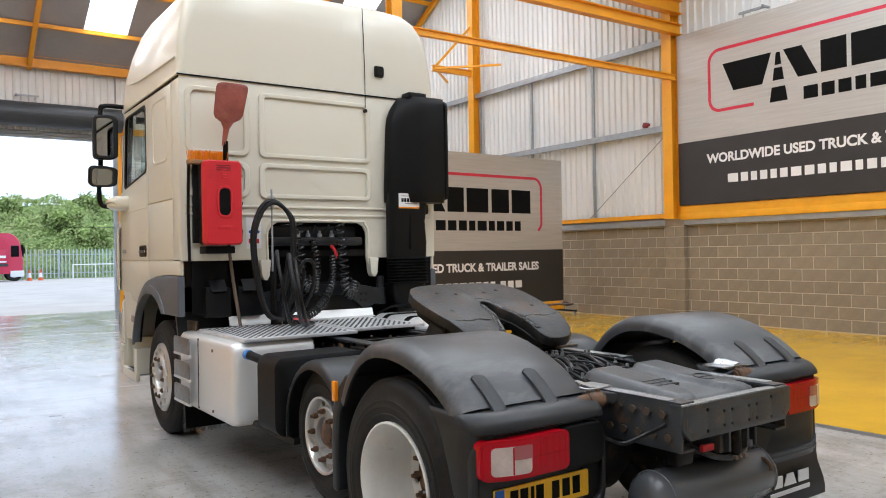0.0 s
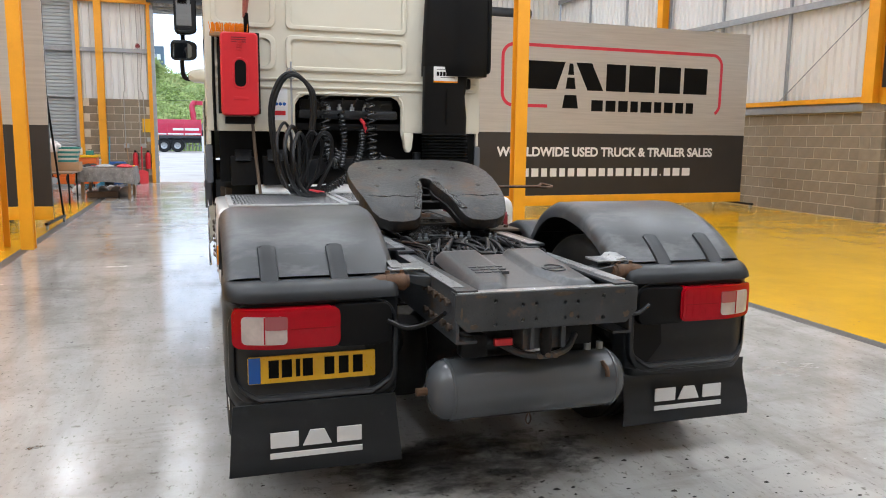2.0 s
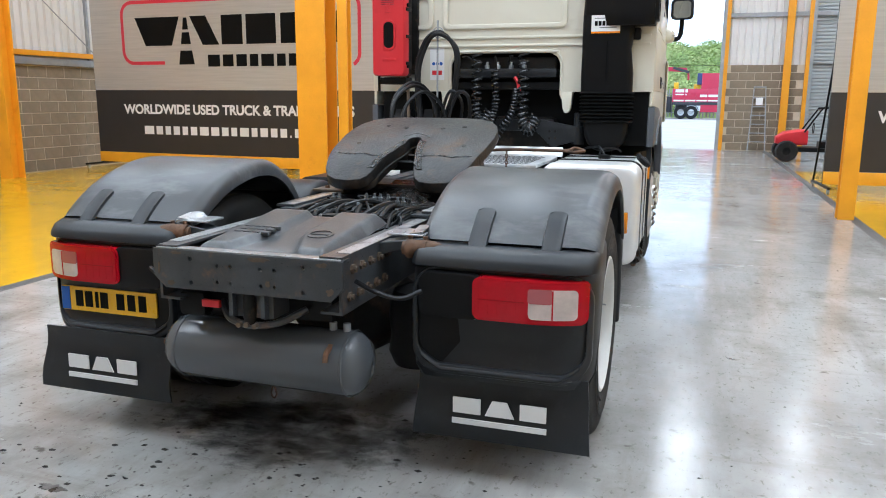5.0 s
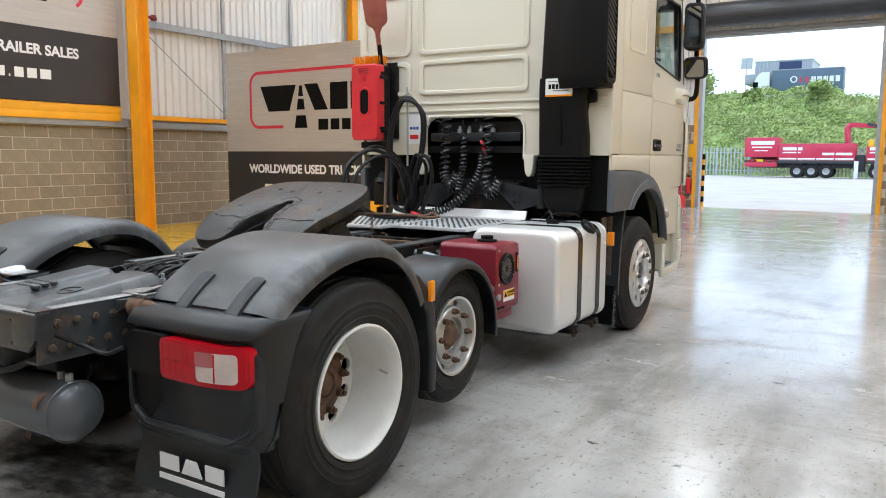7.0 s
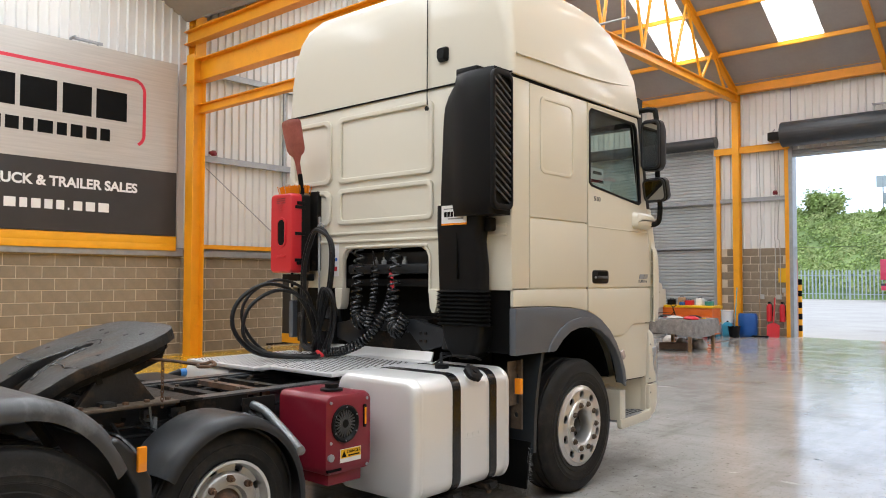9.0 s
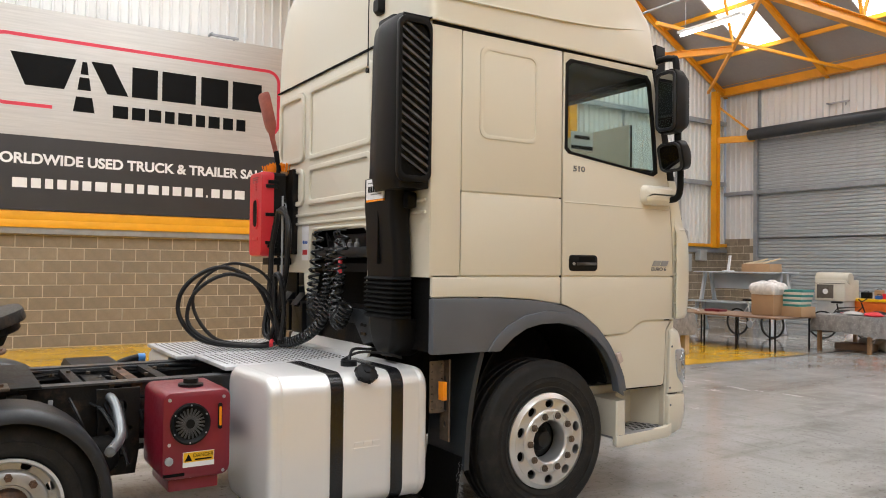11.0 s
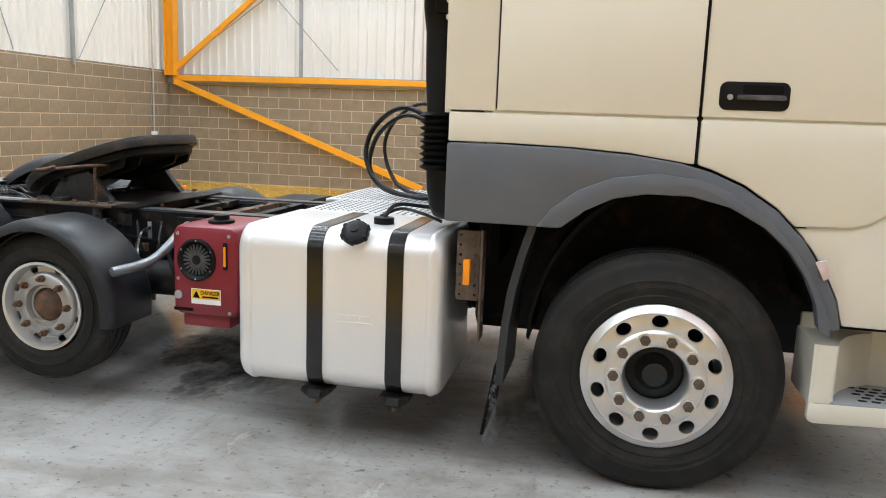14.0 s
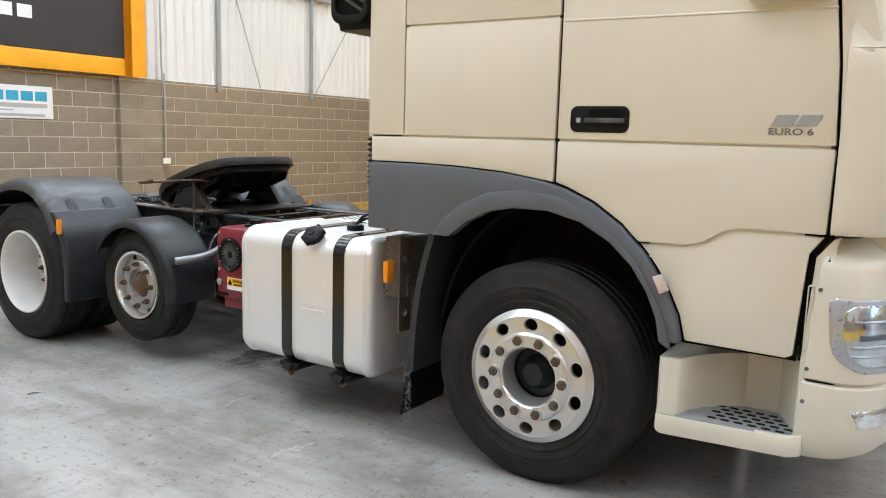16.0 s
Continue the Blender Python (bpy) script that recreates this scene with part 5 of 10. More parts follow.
def wheel(y, z, s, kind):
    w = new("wheel")
    w.empty_display_size = 0.1
    w.parent, w.location = truck, (s * {"front": 0.025, "mid": -0.02, "drive": 0.042}[kind], y, z)
    if s < 0:
        w.rotation_euler = (0, 0, math.pi)
    tagged(w, {"front": "front wheel with polished alloy rim and black tyre", "mid": "small lifted middle wheel with silver rim", "drive": "drive wheels with deep white steel rim"}[kind])
    if kind == "front":
        part("tyre", tyre_mesh(0.525, 0.308, 0.86, 1.195), RUBBER, w)
        hs = [[(a * math.cos(p) - c * math.sin(p), a * math.sin(p) + c * math.cos(p)) for a, c in circle(0.247, 0, 0.033, 16, ru=0.027)] for p in [math.pi * k / 5 + 0.31 for k in range(10)]]
        d = plate(circle(0, 0, 0.283, 60), "x", 1.182, 1.205, [circle(0, 0, 0.205, 48), *hs], 0.006, 2)
        lathe([(0.214, 1.197), (0.209, 1.208), (0.200, 1.216), (0.190, 1.219), (0.150, 1.219), (0.141, 1.214), (0.134, 1.198), (0.122, 1.11), (0.126, 1.10), (0.2, 1.18)], "x", n=60, bm=d, closed=True)
        part("rim_disc", d, ALLOY, w)
        part("rim", lathe([(0.272, 1.186), (0.276, 1.203), (0.284, 1.206), (0.296, 1.197), (0.306, 1.192), (0.315, 1.187), (0.316, 1.172), (0.297, 1.160), (0.292, 0.9), (0.272, 0.9)], "x", n=60, closed=True), ALLOY, w)
        part("hub", lathe([(0, 1.165), (0.04, 1.165), (0.052, 1.16), (0.058, 1.135), (0.075, 1.12), (0.085, 1.10), (0.119, 1.09), (0.119, 0.9), (0, 0.9)], "x", n=36), HUB, w, "dark greasy hub cap")
        part("brake_drum", lathe([(0, 0.8), (0.25, 0.8), (0.25, 1.07), (0, 1.07)], "x", n=32), UNDER, w)
        for k in range(10):
            a = math.pi * k / 5
            nut(w, 1.218, 0.175 * math.cos(a), 0.175 * math.sin(a), 0.0225, 0.028)
            part("nut_ring", lathe([(0.022, 1.217), (0.033, 1.217), (0.031, 1.225), (0.023, 1.225)], "x", (0, 0.175 * math.cos(a), 0.175 * math.sin(a)), 16, closed=True), ALLOY, w)
    elif kind == "mid":
        part("tyre", tyre_mesh(0.40, 0.232, 0.86, 1.11), RUBBER, w)
        hs = [circle(0.196 * math.cos(p), 0.196 * math.sin(p), 0.022, 14, ru=0.024) for p in [math.pi * k / 4 + 0.39 for k in range(8)]]
        part("rim_disc", plate(circle(0, 0, 0.212, 48), "x", 1.04, 1.055, [circle(0, 0, 0.09, 30), *hs], 0.003, 1), SILVER, w)
        part("rim", lathe([(0.205, 1.04), (0.212, 1.085), (0.222, 1.105), (0.236, 1.108), (0.236, 1.095), (0.215, 1.08), (0.212, 0.9), (0.2, 0.9)], "x", n=52, closed=True), ALLOY, w)
        part("rim_dish", lathe([(0.178, 1.05), (0.172, 1.075), (0.160, 1.085), (0.112, 1.085), (0.102, 1.06), (0.102, 1.04), (0.178, 1.04)], "x", n=40, closed=True), SILVER, w)
        part("hub", lathe([(0, 1.088), (0.05, 1.088), (0.062, 1.08), (0.072, 1.066), (0.085, 1.05), (0.102, 1.045), (0.104, 0.9), (0, 0.9)], "x", n=28), RUST, w, "rusty hub")
        part("brake_drum", lathe([(0, 0.8), (0.19, 0.8), (0.19, 1.0), (0, 1.0)], "x", n=28), UNDER, w)
        for k in range(8):
            a = math.pi * k / 4
            nut(w, 1.083, 0.146 * math.cos(a), 0.146 * math.sin(a), 0.018, 0.045, RUST)
    else:
        part("tyre", tyre_mesh(0.522, 0.306, 0.925, 1.225), RUBBER, w)
        part("inner_tyre", tyre_mesh(0.522, 0.306, 0.585, 0.875), RUBBER, w)
        part("rim", lathe([(0.314, 1.205), (0.314, 1.218), (0.303, 1.222), (0.290, 1.205), (0.282, 1.15), (0.276, 1.02), (0.268, 0.965), (0.262, 0.95), (0.262, 0.91), (0.298, 0.91)], "x", n=64, closed=True), WHITE_RIM, w)
        hs = [circle(0.214 * math.cos(p), 0.214 * math.sin(p), 0.033, 16) for p in [math.pi * k / 5 + 0.2 for k in range(10)]]
        part("rim_disc", plate(circle(0, 0, 0.265, 56), "x", 0.930, 0.948, [circle(0, 0, 0.10, 30), *hs], 0.005, 2), WHITE_RIM, w)
        part("hub", lathe([(0, 0.985), (0.06, 0.985), (0.066, 0.998), (0.085, 0.995), (0.103, 0.980), (0.108, 0.955), (0.128, 0.952), (0.13, 0.94), (0.13, 0.85), (0, 0.85)], "x", n=32), RUST, w, "rusty hub with grease")
        part("brake_drum", lathe([(0, 0.5), (0.23, 0.5), (0.23, 0.90), (0, 0.90)], "x", n=32), UNDER, w)
        for k in range(10):
            a = math.pi * k / 5 + 0.1
            nut(w, 0.955, 0.158 * math.cos(a), 0.158 * math.sin(a), 0.020, 0.050, RUST)
        part("hub_flange", lathe([(0.09, 0.947), (0.172, 0.947), (0.177, 0.950), (0.172, 0.956), (0.125, 0.959), (0.09, 0.959)], "x", n=40, closed=True), RUST, w, "rust-streaked flange under the wheel nuts")
        part("hub_cap", lathe([(0, 0.998), (0.05, 0.998), (0.055, 0.992), (0.055, 0.975), (0, 0.975)], "x", n=24), RUST, w, "rusty hub cap")
        part("valve", tube([(1.12, 0.258, 0.03), (1.16, 0.235, 0.03), (1.19, 0.225, 0.03)], 0.005, 6), GALV, w)


MID_Y, DRIVE_Y = -3.13, -4.25
for s in (-1, 1):
    wheel(-0.025, 0.522, s, "front")
    wheel(MID_Y, 0.53, s, "mid")
    wheel(DRIVE_Y, 0.512, s, "drive")
part("front_axle", bar((-0.9, 0, 0.45), (0.9, 0, 0.45), 0.12, 0.1), UNDER, truck)
part("middle_axle", bar((-0.9, MID_Y, 0.5), (0.9, MID_Y, 0.5), 0.12, 0.12), UNDER, truck)
part("drive_axle", lathe([(0, -0.9), (0.09, -0.9), (0.1, -0.35), (0.22, -0.2), (0.24, 0.1), (0.1, 0.35), (0.09, 0.9), (0, 0.9)], "x", (0, DRIVE_Y, 0.5), 24), UNDER, truck)
part("propshaft", lathe([(0, -3.85), (0.06, -3.85), (0.06, -0.9), (0, -0.9)], "y", (0, 0, 0.62), 16), UNDER, truck)
part("engine", box(-0.42, 0.42, -0.95, 1.05, 0.45, 1.38, 0.06), UNDER, truck)
part("gearbox", lathe([(0, -1.9), (0.2, -1.9), (0.24, -1.4), (0.3, -0.9), (0, -0.9)], "y", (0, 0, 0.75), 20), UNDER, truck)
for s in (-1, 1):
    for y in (-4.62, -3.55):
        part("air_bag", lathe([(0, 0.36), (0.11, 0.36), (0.135, 0.42), (0.125, 0.5), (0.135, 0.58), (0.125, 0.66), (0.11, 0.7), (0, 0.7)], "z", (s * 0.47, y, 0), 24), BLACK, truck)
    part("damper", tube([(s * 0.46, -4.45, 0.4), (s * 0.46, -4.3, 0.85)], 0.035, 10, 0), UNDER, truck)


# rear mudguards -----------------------------------------------------
def guard_shell(pts, centre, x_in, x_out, thick, lip, r=0.07):
    """A bent sheet over the wheel: rounded outer shoulder and a lip on the wheel's outer side. pts run from front to back, in (y, z)."""
    secs, sg = [], 1 if x_out > x_in else -1
    for y, z in pts:
        n = Vector((0, y - centre[0], z - centre[1])).normalized()
        k = 1.4
        prof = [(x_in, -lip), (x_in, -r * 0.8), (x_in + sg * 0.015, -r * 0.35), (x_in + sg * 0.05, 0), (x_out - sg * r * k, 0)]
        prof += [(x_out - sg * k * r * (1 - math.sin(radians(a))), -r + r * math.cos(radians(a))) for a in (20, 40, 60, 90)]
        prof += [(x_out, -lip), (x_out - sg * thick, -lip), (x_out - sg * thick, -r)]
        prof += [(x_out - sg * r * k, -thick), (x_in + sg * 0.055, -thick), (x_in + sg * thick, -r * 0.85), (x_in + sg * thick, -lip)]
        secs.append([Vector((x, y, z)) + n * v for x, v in prof])
    return loft(secs)


for s in (-1, 1):
    X0, X1 = s * 0.545, s * 1.285
    # lid over the drive wheel: round in front, drawn out behind
    C0 = (-4.19, 0.56)
    top = arc(*C0, 0.52, 0.655, 30, 90, 10) + arc(*C0, 0.86, 0.66, 95, 141, 12)
    lid = part("guard_lid", guard_shell(top, C0, X0, X1, 0.014, 0.085, 0.06), GUARD, truck, "scuffed black plastic mudguard lid")
    for x, pr in [(s * u, arc(*C0, 0.864, 0.663, 127, 143, 7)) for u in (0.806, 1.10)] + [(s * u, arc(*C0, 0.524, 0.659, 30, 52, 7)) for u in (0.806, 1.10)]:
        k = bmesh.new()
        n = len(pr)
        cols_ = [(-0.040, -0.004), (-0.036, 0.006), (-0.030, 0.004), (-0.015, 0.004), (0.015, 0.004), (0.030, 0.004), (0.036, 0.006), (0.040, -0.004)]
        vs = []
        for du, dh in cols_:                       # the upper end is round
            cut, far = 0.030 * (1 - math.sqrt(max(0.0, 1 - (du / 0.041) ** 2))), pr[0] if pr[0][1] > pr[-1][1] else pr[-1]
            vs.append([])
            for y, z in pr:
                w_ = max(0.0, 1 - math.hypot(y - far[0], z - far[1]) / 0.09)
                low = pr[-1] if far is pr[0] else pr[0]
                d_ = math.hypot(low[0] - far[0], low[1] - far[1])
                yy, zz = y + (low[0] - far[0]) / d_ * cut * w_, z + (low[1] - far[1]) / d_ * cut * w_
                vs[-1].append(k.verts.new((x + du, yy - dh * 0.6, zz + dh)))
        for p, q in zip(vs, vs[1:]):
            for i_ in range(n - 1):
                k.faces.new((p[i_], p[i_ + 1], q[i_ + 1], q[i_]))
        k.faces.new([v[0] for v in vs])
        k.faces.new([v[-1] for v in vs][::-1])
        bmesh.ops.recalc_face_normals(k, faces=k.faces)
        part("rubber_clip", k, HOUSING, lid)
    # rear housing: brow, side and foot round a sunk panel
    a, c = sorted((s * 0.56, s * 1.292))
    secs = []
    for z, yf, yr, ins in ((0.43, -4.87, -4.955, 0.03), (0.47, -4.86, -4.968, 0.012), (0.485, -4.85, -4.950, 0.004), (0.62, -4.80, -4.950, 0.0), (0.74, -4.76, -4.950, 0.0), (0.84, -4.72, -4.950, 0.0), (0.878, -4.70, -4.952, 0.0), (0.892, -4.69, -4.982, 0.0), (0.915, -4.67, -4.978, 0.002), (0.945, -4.63, -4.955, 0.006), (0.962, -4.61, -4.915, 0.012), (0.965, -4.60, -4.85, 0.018)):
        i0, i1 = a + (ins if s > 0 else ins), c - ins
        ro = 0.13
        if s > 0:
            ring = [(i0, yf), (i0, yr + 0.03), (i0 + 0.03, yr)] + [(i1 - ro + ro * math.sin(radians(q)), yr + ro - ro * math.cos(radians(q))) for q in (0, 25, 50, 70, 90)] + [(i1, yf)]
        else:
            ring = [(i1, yf), (i1, yr + 0.03), (i1 - 0.03, yr)] + [(i0 + ro - ro * math.sin(radians(q)), yr + ro - ro * math.cos(radians(q))) for q in (0, 25, 50, 70, 90)] + [(i0, yf)]
        secs.append([(x, y, z) for x, y in ring])
    hou = part("guard_rear", loft(secs), HOUSING, truck, "black plastic rear mudguard panel", smooth=50)
    o0, o1 = sorted((s * 0.578, s * 1.268))
    def curved(k):
        for v in k.verts:
            v.co.y += 0.062 * max(0.0, (abs(v.co.x) - 1.10) / 0.17) ** 2
        return k

    part("panel_recess", curved(plate(rounded(o0, o1, 0.470, 0.885, 0.10, 8), "y", -4.940, -4.954, bevel=0.003, seg=1)), BLACK, hou)
    part("panel_rim", curved(plate(rounded(o0 - 0.008, o1 + 0.008, 0.452, 0.893, 0.115, 8), "y", -4.935, -4.976, [rounded(o0 + 0.014, o1 - 0.014, 0.494, 0.880, 0.095, 8)], 0.008, 3)), HOUSING, hou)
    part("lamp_housing", plate(rounded(*sorted((s * 0.60, s * 0.86)), 0.69, 0.872, 0.045), "y", -4.950, -4.998, bevel=0.012), BLACK, hou)
    lip = []
    for k in range(17):
        u = k / 16
        x = o0 + 0.03 + (o1 - o0 - 0.06) * u
        zc = 0.474 + 0.05 * max(0.0, abs(2 * u - 1) - 0.78) / 0.22
        back = 0.062 * max(0.0, (abs(x) - 1.10) / 0.17) ** 2
        lip.append([(x, -4.960 + back + 0.022 * math.cos(radians(q)), zc + 0.016 * math.sin(radians(q))) for q in range(0, 360, 36)])
    part("foot_lip", loft(lip), HOUSING, hou)
    # front end of the guard: a closed panel between the two wheels
    fr = [(-3.86, 1.00), (-3.80, 1.005), (-3.71, 0.92), (-3.65, 0.81), (-3.628, 0.60), (-3.64, 0.36), (-3.70, 0.36), (-3.695, 0.60), (-3.72, 0.78), (-3.78, 0.88)]
    part("guard_front", plate(fr, "x", s * 0.60, s * 1.272, bevel=0.02, seg=3), HOUSING, truck, "black plastic panel between the wheels")
    part("side_marker", box(*sorted((s * 1.270, s * 1.292)), -3.725, -3.685, 0.85, 0.958, 0.006), AMBER, truck, "amber side marker lamp")
    # middle guard
    mg = arc(MID_Y, 0.52, 0.45, 0.475, -8, 150, 18)
    part("middle_guard", guard_shell(mg, (MID_Y, 0.52), s * 0.74, s * 1.145, 0.012, 0.06, 0.045), HOUSING, truck, "black plastic mudguard over the middle wheel")
    # tail lamp, bent round the corner of the guard
    def bent(k):
        for v in k.verts:
            v.co.y += 0.033 + 0.062 * max(0.0, (abs(v.co.x) - 1.05) / 0.21) ** 2
        return k

    def lens(name, u0, u1, v0, v1, r, y0, y1, mat, label="", parent=None):
        """A lens face cut into upright strips, so that it can follow the bend."""
        n, strips = 20, []
        for q in range(n + 1):
            u = u0 + (u1 - u0) * (1 - math.cos(math.pi * q / n)) / 2
            e = r * (1 - math.sqrt(max(0.0, 1 - max(0.0, 1 - min(u - u0, u1 - u) / r) ** 2)))
            strips.append([(s * u, y, z) for y, z in ((y0, v0 + e), (y1, v0 + e), (y1, v1 - e), (y0, v1 - e))])
        return part(name, bent(loft(strips)), mat, parent, label)

    lamp_o = lens("tail_lamp", 0.825, 1.262, 0.70, 0.868, 0.03, -4.975, -5.040, LENS_RED, "red tail lamp with a clear reversing window", truck)
    lens("lens_face", 0.833, 1.254, 0.708, 0.860, 0.025, -5.036, -5.046, LENS_RED, parent=lamp_o)
    lens("clear_window", 1.045, 1.225, 0.722, 0.838, 0.018, -5.042, -5.0495, LENS_CLEAR, "pale clear lens", lamp_o)
    lens("pink_window", 1.043, 1.135, 0.783, 0.839, 0.010, -5.045, -5.0515, LENS_PINK, parent=lamp_o)
    lens("lens_divider", 1.133, 1.138, 0.724, 0.836, 0.001, -5.045, -5.052, LENS_RED, parent=lamp_o)
    for q in range(5):
        lens("lens_rib", 0.850 + 0.036 * q, 0.853 + 0.036 * q, 0.724, 0.846, 0.001, -5.045, -5.0468, LENS_RED, parent=lamp_o)
    lens("lens_rib", 0.845, 1.03, 0.782, 0.785, 0.001, -5.045, -5.0475, LENS_DARK, parent=lamp_o)
    # mud flap
    a, c = sorted((s * 0.565, s * 1.29))
    fl = []
    for i in range(7):
        z = 0.47 - 0.29 * i / 6
        bow, ins = 0.012 * math.sin(i) - 0.03 * (i / 6), 0.022 * (1 - i / 6)
        bow += 0.0 if s < 0 else 0.075
        fl.append([(a + ins, -5.0 + bow, z), (c - ins, -5.0 + bow, z), (c - ins, -4.99 + bow, z), (a + ins, -4.99 + bow, z)])
    flap = part("mud_flap", loft(fl), HOUSING, truck, "black rubber mud flap with a white maker's mark")
    c0 = s * 0.93
    for dx, w, sl in ((-0.135, 0.115, 0.0), (0.0, 0.12, 0.03), (0.135, 0.105, 0.0)):
        part("white_mark", plate([(c0 + dx - w / 2, 0.29), (c0 + dx + w / 2, 0.29), (c0 + dx + w / 2 - sl, 0.355), (c0 + dx - w / 2 + sl, 0.355)], "y", -5.029 + 0.075 * (s > 0), -5.035 + 0.075 * (s > 0)), WHITE, flap)
    part("white_line", plate([(c0 - 0.195, 0.245), (c0 + 0.19, 0.245), (c0 + 0.19, 0.268), (c0 - 0.195, 0.268)], "y", -5.032 + 0.075 * (s > 0), -5.038 + 0.075 * (s > 0)), WHITE, flap)
    # guard stay: rusty clamp, cone end and bright bracket
    st = part("guard_stay", lathe([(0, 0.505), (0.028, 0.505), (0.028, 0.61), (0.036, 0.61), (0.033, 0.64), (0.022, 0.67), (0.006, 0.70), (0, 0.70)], "x", n=18), RUST, truck, "rusty mudguard stay with a clamp")
    st.location = (0, -4.90, 0.94)
    if s < 0:
        st.rotation_euler = (0, 0, math.pi)
    ring = [(0, 0.52), (0.036, 0.52), (0.040, 0.525), (0.040, 0.545), (0.036, 0.55), (0.036, 0.585), (0.040, 0.59), (0.040, 0.61), (0.0, 0.61)]
    part("clamp", lathe(ring if s > 0 else [(r, -x) for r, x in ring[::-1]], "x", (0, -4.90, 0.94), 18), RUST, truck)
    for zx in (0.535, 0.60):
        part("clamp_bolt", lathe([(0, 0), (0.010, 0), (0.010, 0.016), (0, 0.016)], "z", (s * zx, -4.90, 0.976), 6), RUST, truck)
    k = loft([[(s * x, y, z) for y, z in ((-4.89, z0), (-4.77, z0 + 0.015), (-4.77, z0 + 0.010), (-4.89, z0 - 0.005))] for x, z0 in ((0.50, 0.975), (0.53, 1.0), (0.58, 1.005))])
    part("stay_bracket", k, WORN, truck, "crumpled bright metal bracket")
    part("stay_arm", plate([(s * 0.40, 0.955), (s * 0.60, 0.985), (s * 0.60, 0.965), (s * 0.40, 0.90)], "y", -4.90, -4.80, bevel=0.004, seg=1), CHASSIS, truck)
    part("stay_tread", box(*sorted((s * 0.43, s * 0.585)), -4.895, -4.755, 0.986, 0.996, 0.003, 1), WORN, truck, "bright tread plate on the guard stay")
    part("lamp_cable", tube([(s * 0.43, -5.2, 0.86), (s * 0.46, -5.1, 0.80), (s * 0.55, -5.06, 0.77), (s * 0.63, -5.03, 0.80)], 0.010, 6), HOSE, truck)
    # rail-side bolts by the rear end
    for k in range(5):
        for zz in (0.80, 0.90):
            part("frame_bolt", lathe([(0, 0), (0.019, 0), (0.019, 0.010), (0.011, 0.012), (0.011, 0.022), (0, 0.022)], "x", (s * 0.40 if s > 0 else -0.422, -5.20 + 0.085 * k + 0.03 * (zz > 0.85), zz), 6), NUT, truck)

# number plate
pl = part("number_plate", plate(rounded(-1.203, -0.668, 0.545, 0.66, 0.008), "y", -4.952, -4.960), PLATE_Y, truck, "yellow rear number plate")
part("blue_band", plate([(-1.200, 0.548), (-1.152, 0.548), (-1.152, 0.657), (-1.200, 0.657)], "y", -4.9602, -4.9625), BLUE, pl)
for i, x in enumerate((-1.098, -1.044, -0.998, -0.957, -0.866, -0.805, -0.744)):
    w = 0.018 if i == 2 else 0.042
    part("plate_bar", plate([(x - w / 2, 0.567), (x + w / 2, 0.567), (x + w / 2, 0.643), (x - w / 2, 0.643)], "y", -4.9602, -4.9625), INK, pl)

# centre cover between the rails: one moulded lid with a sunk channel
cov, NXC, NYC = bmesh.new(), 40, 34
grid = []
for i_ in range(NYC + 1):
    row = []
    for k_ in range(NXC + 1):
        u, v = -1 + 2 * k_ / NXC, i_ / NYC
        x, y = 0.292 * u, -5.195 + 0.64 * v
        edge = min(1.0, (1 - abs(u)) / 0.16, v / 0.09 + 0.02, (1 - v) / 0.07 + 0.02)
        half = 0.06 + 0.24 * max(0.0, 0.42 - v)
        ch = max(0.0, min(1.0, (abs(x) - half) / 0.022))
        z = 0.905 + 0.052 * math.sin(math.pi / 2 * max(0.0, edge)) - 0.026 * (1 - ch) + 0.07 * v
        row.append(cov.verts.new((x, y, z)))
    grid.append(row)
for p, q in zip(grid, grid[1:]):
    for k_ in range(NXC):
        cov.faces.new((p[k_], p[k_ + 1], q[k_ + 1], q[k_]))
cover = part("centre_cover", cov, GUARD, truck, "moulded black plastic cover between the rails", smooth=60)
part("cover_skirt", box(-0.288, 0.288, -5.19, -4.60, 0.78, 0.906, 0.01), GUARD, cover)
for k in range(4):
    for m in range(3):
        part("moulded_mark", box(-0.225 + 0.042 * k, -0.190 + 0.042 * k, -4.99 + 0.042 * m, -4.962 + 0.042 * m, 0.968 + 0.0046 * m, 0.9835 + 0.0046 * m, 0.002, 1), GUARD, cover)
em = part("moulded_ring", lathe([(0.046, -0.002), (0.056, -0.002), (0.056, 0.004), (0.046, 0.004)], "z", (0, 0, 0), 28, closed=True), GUARD, cover)
em.location, em.rotation_euler = (0.165, -4.96, 0.983), (radians(6.2), 0, 0)
part("moulded_bar", box(0.125, 0.205, -4.968, -4.952, 0.976, 0.987, 0.002, 1), GUARD, cover)
part("cover_catch", box(-0.035, 0.035, -4.56, -4.49, 0.90, 1.0, 0.006), BLACK, cover)
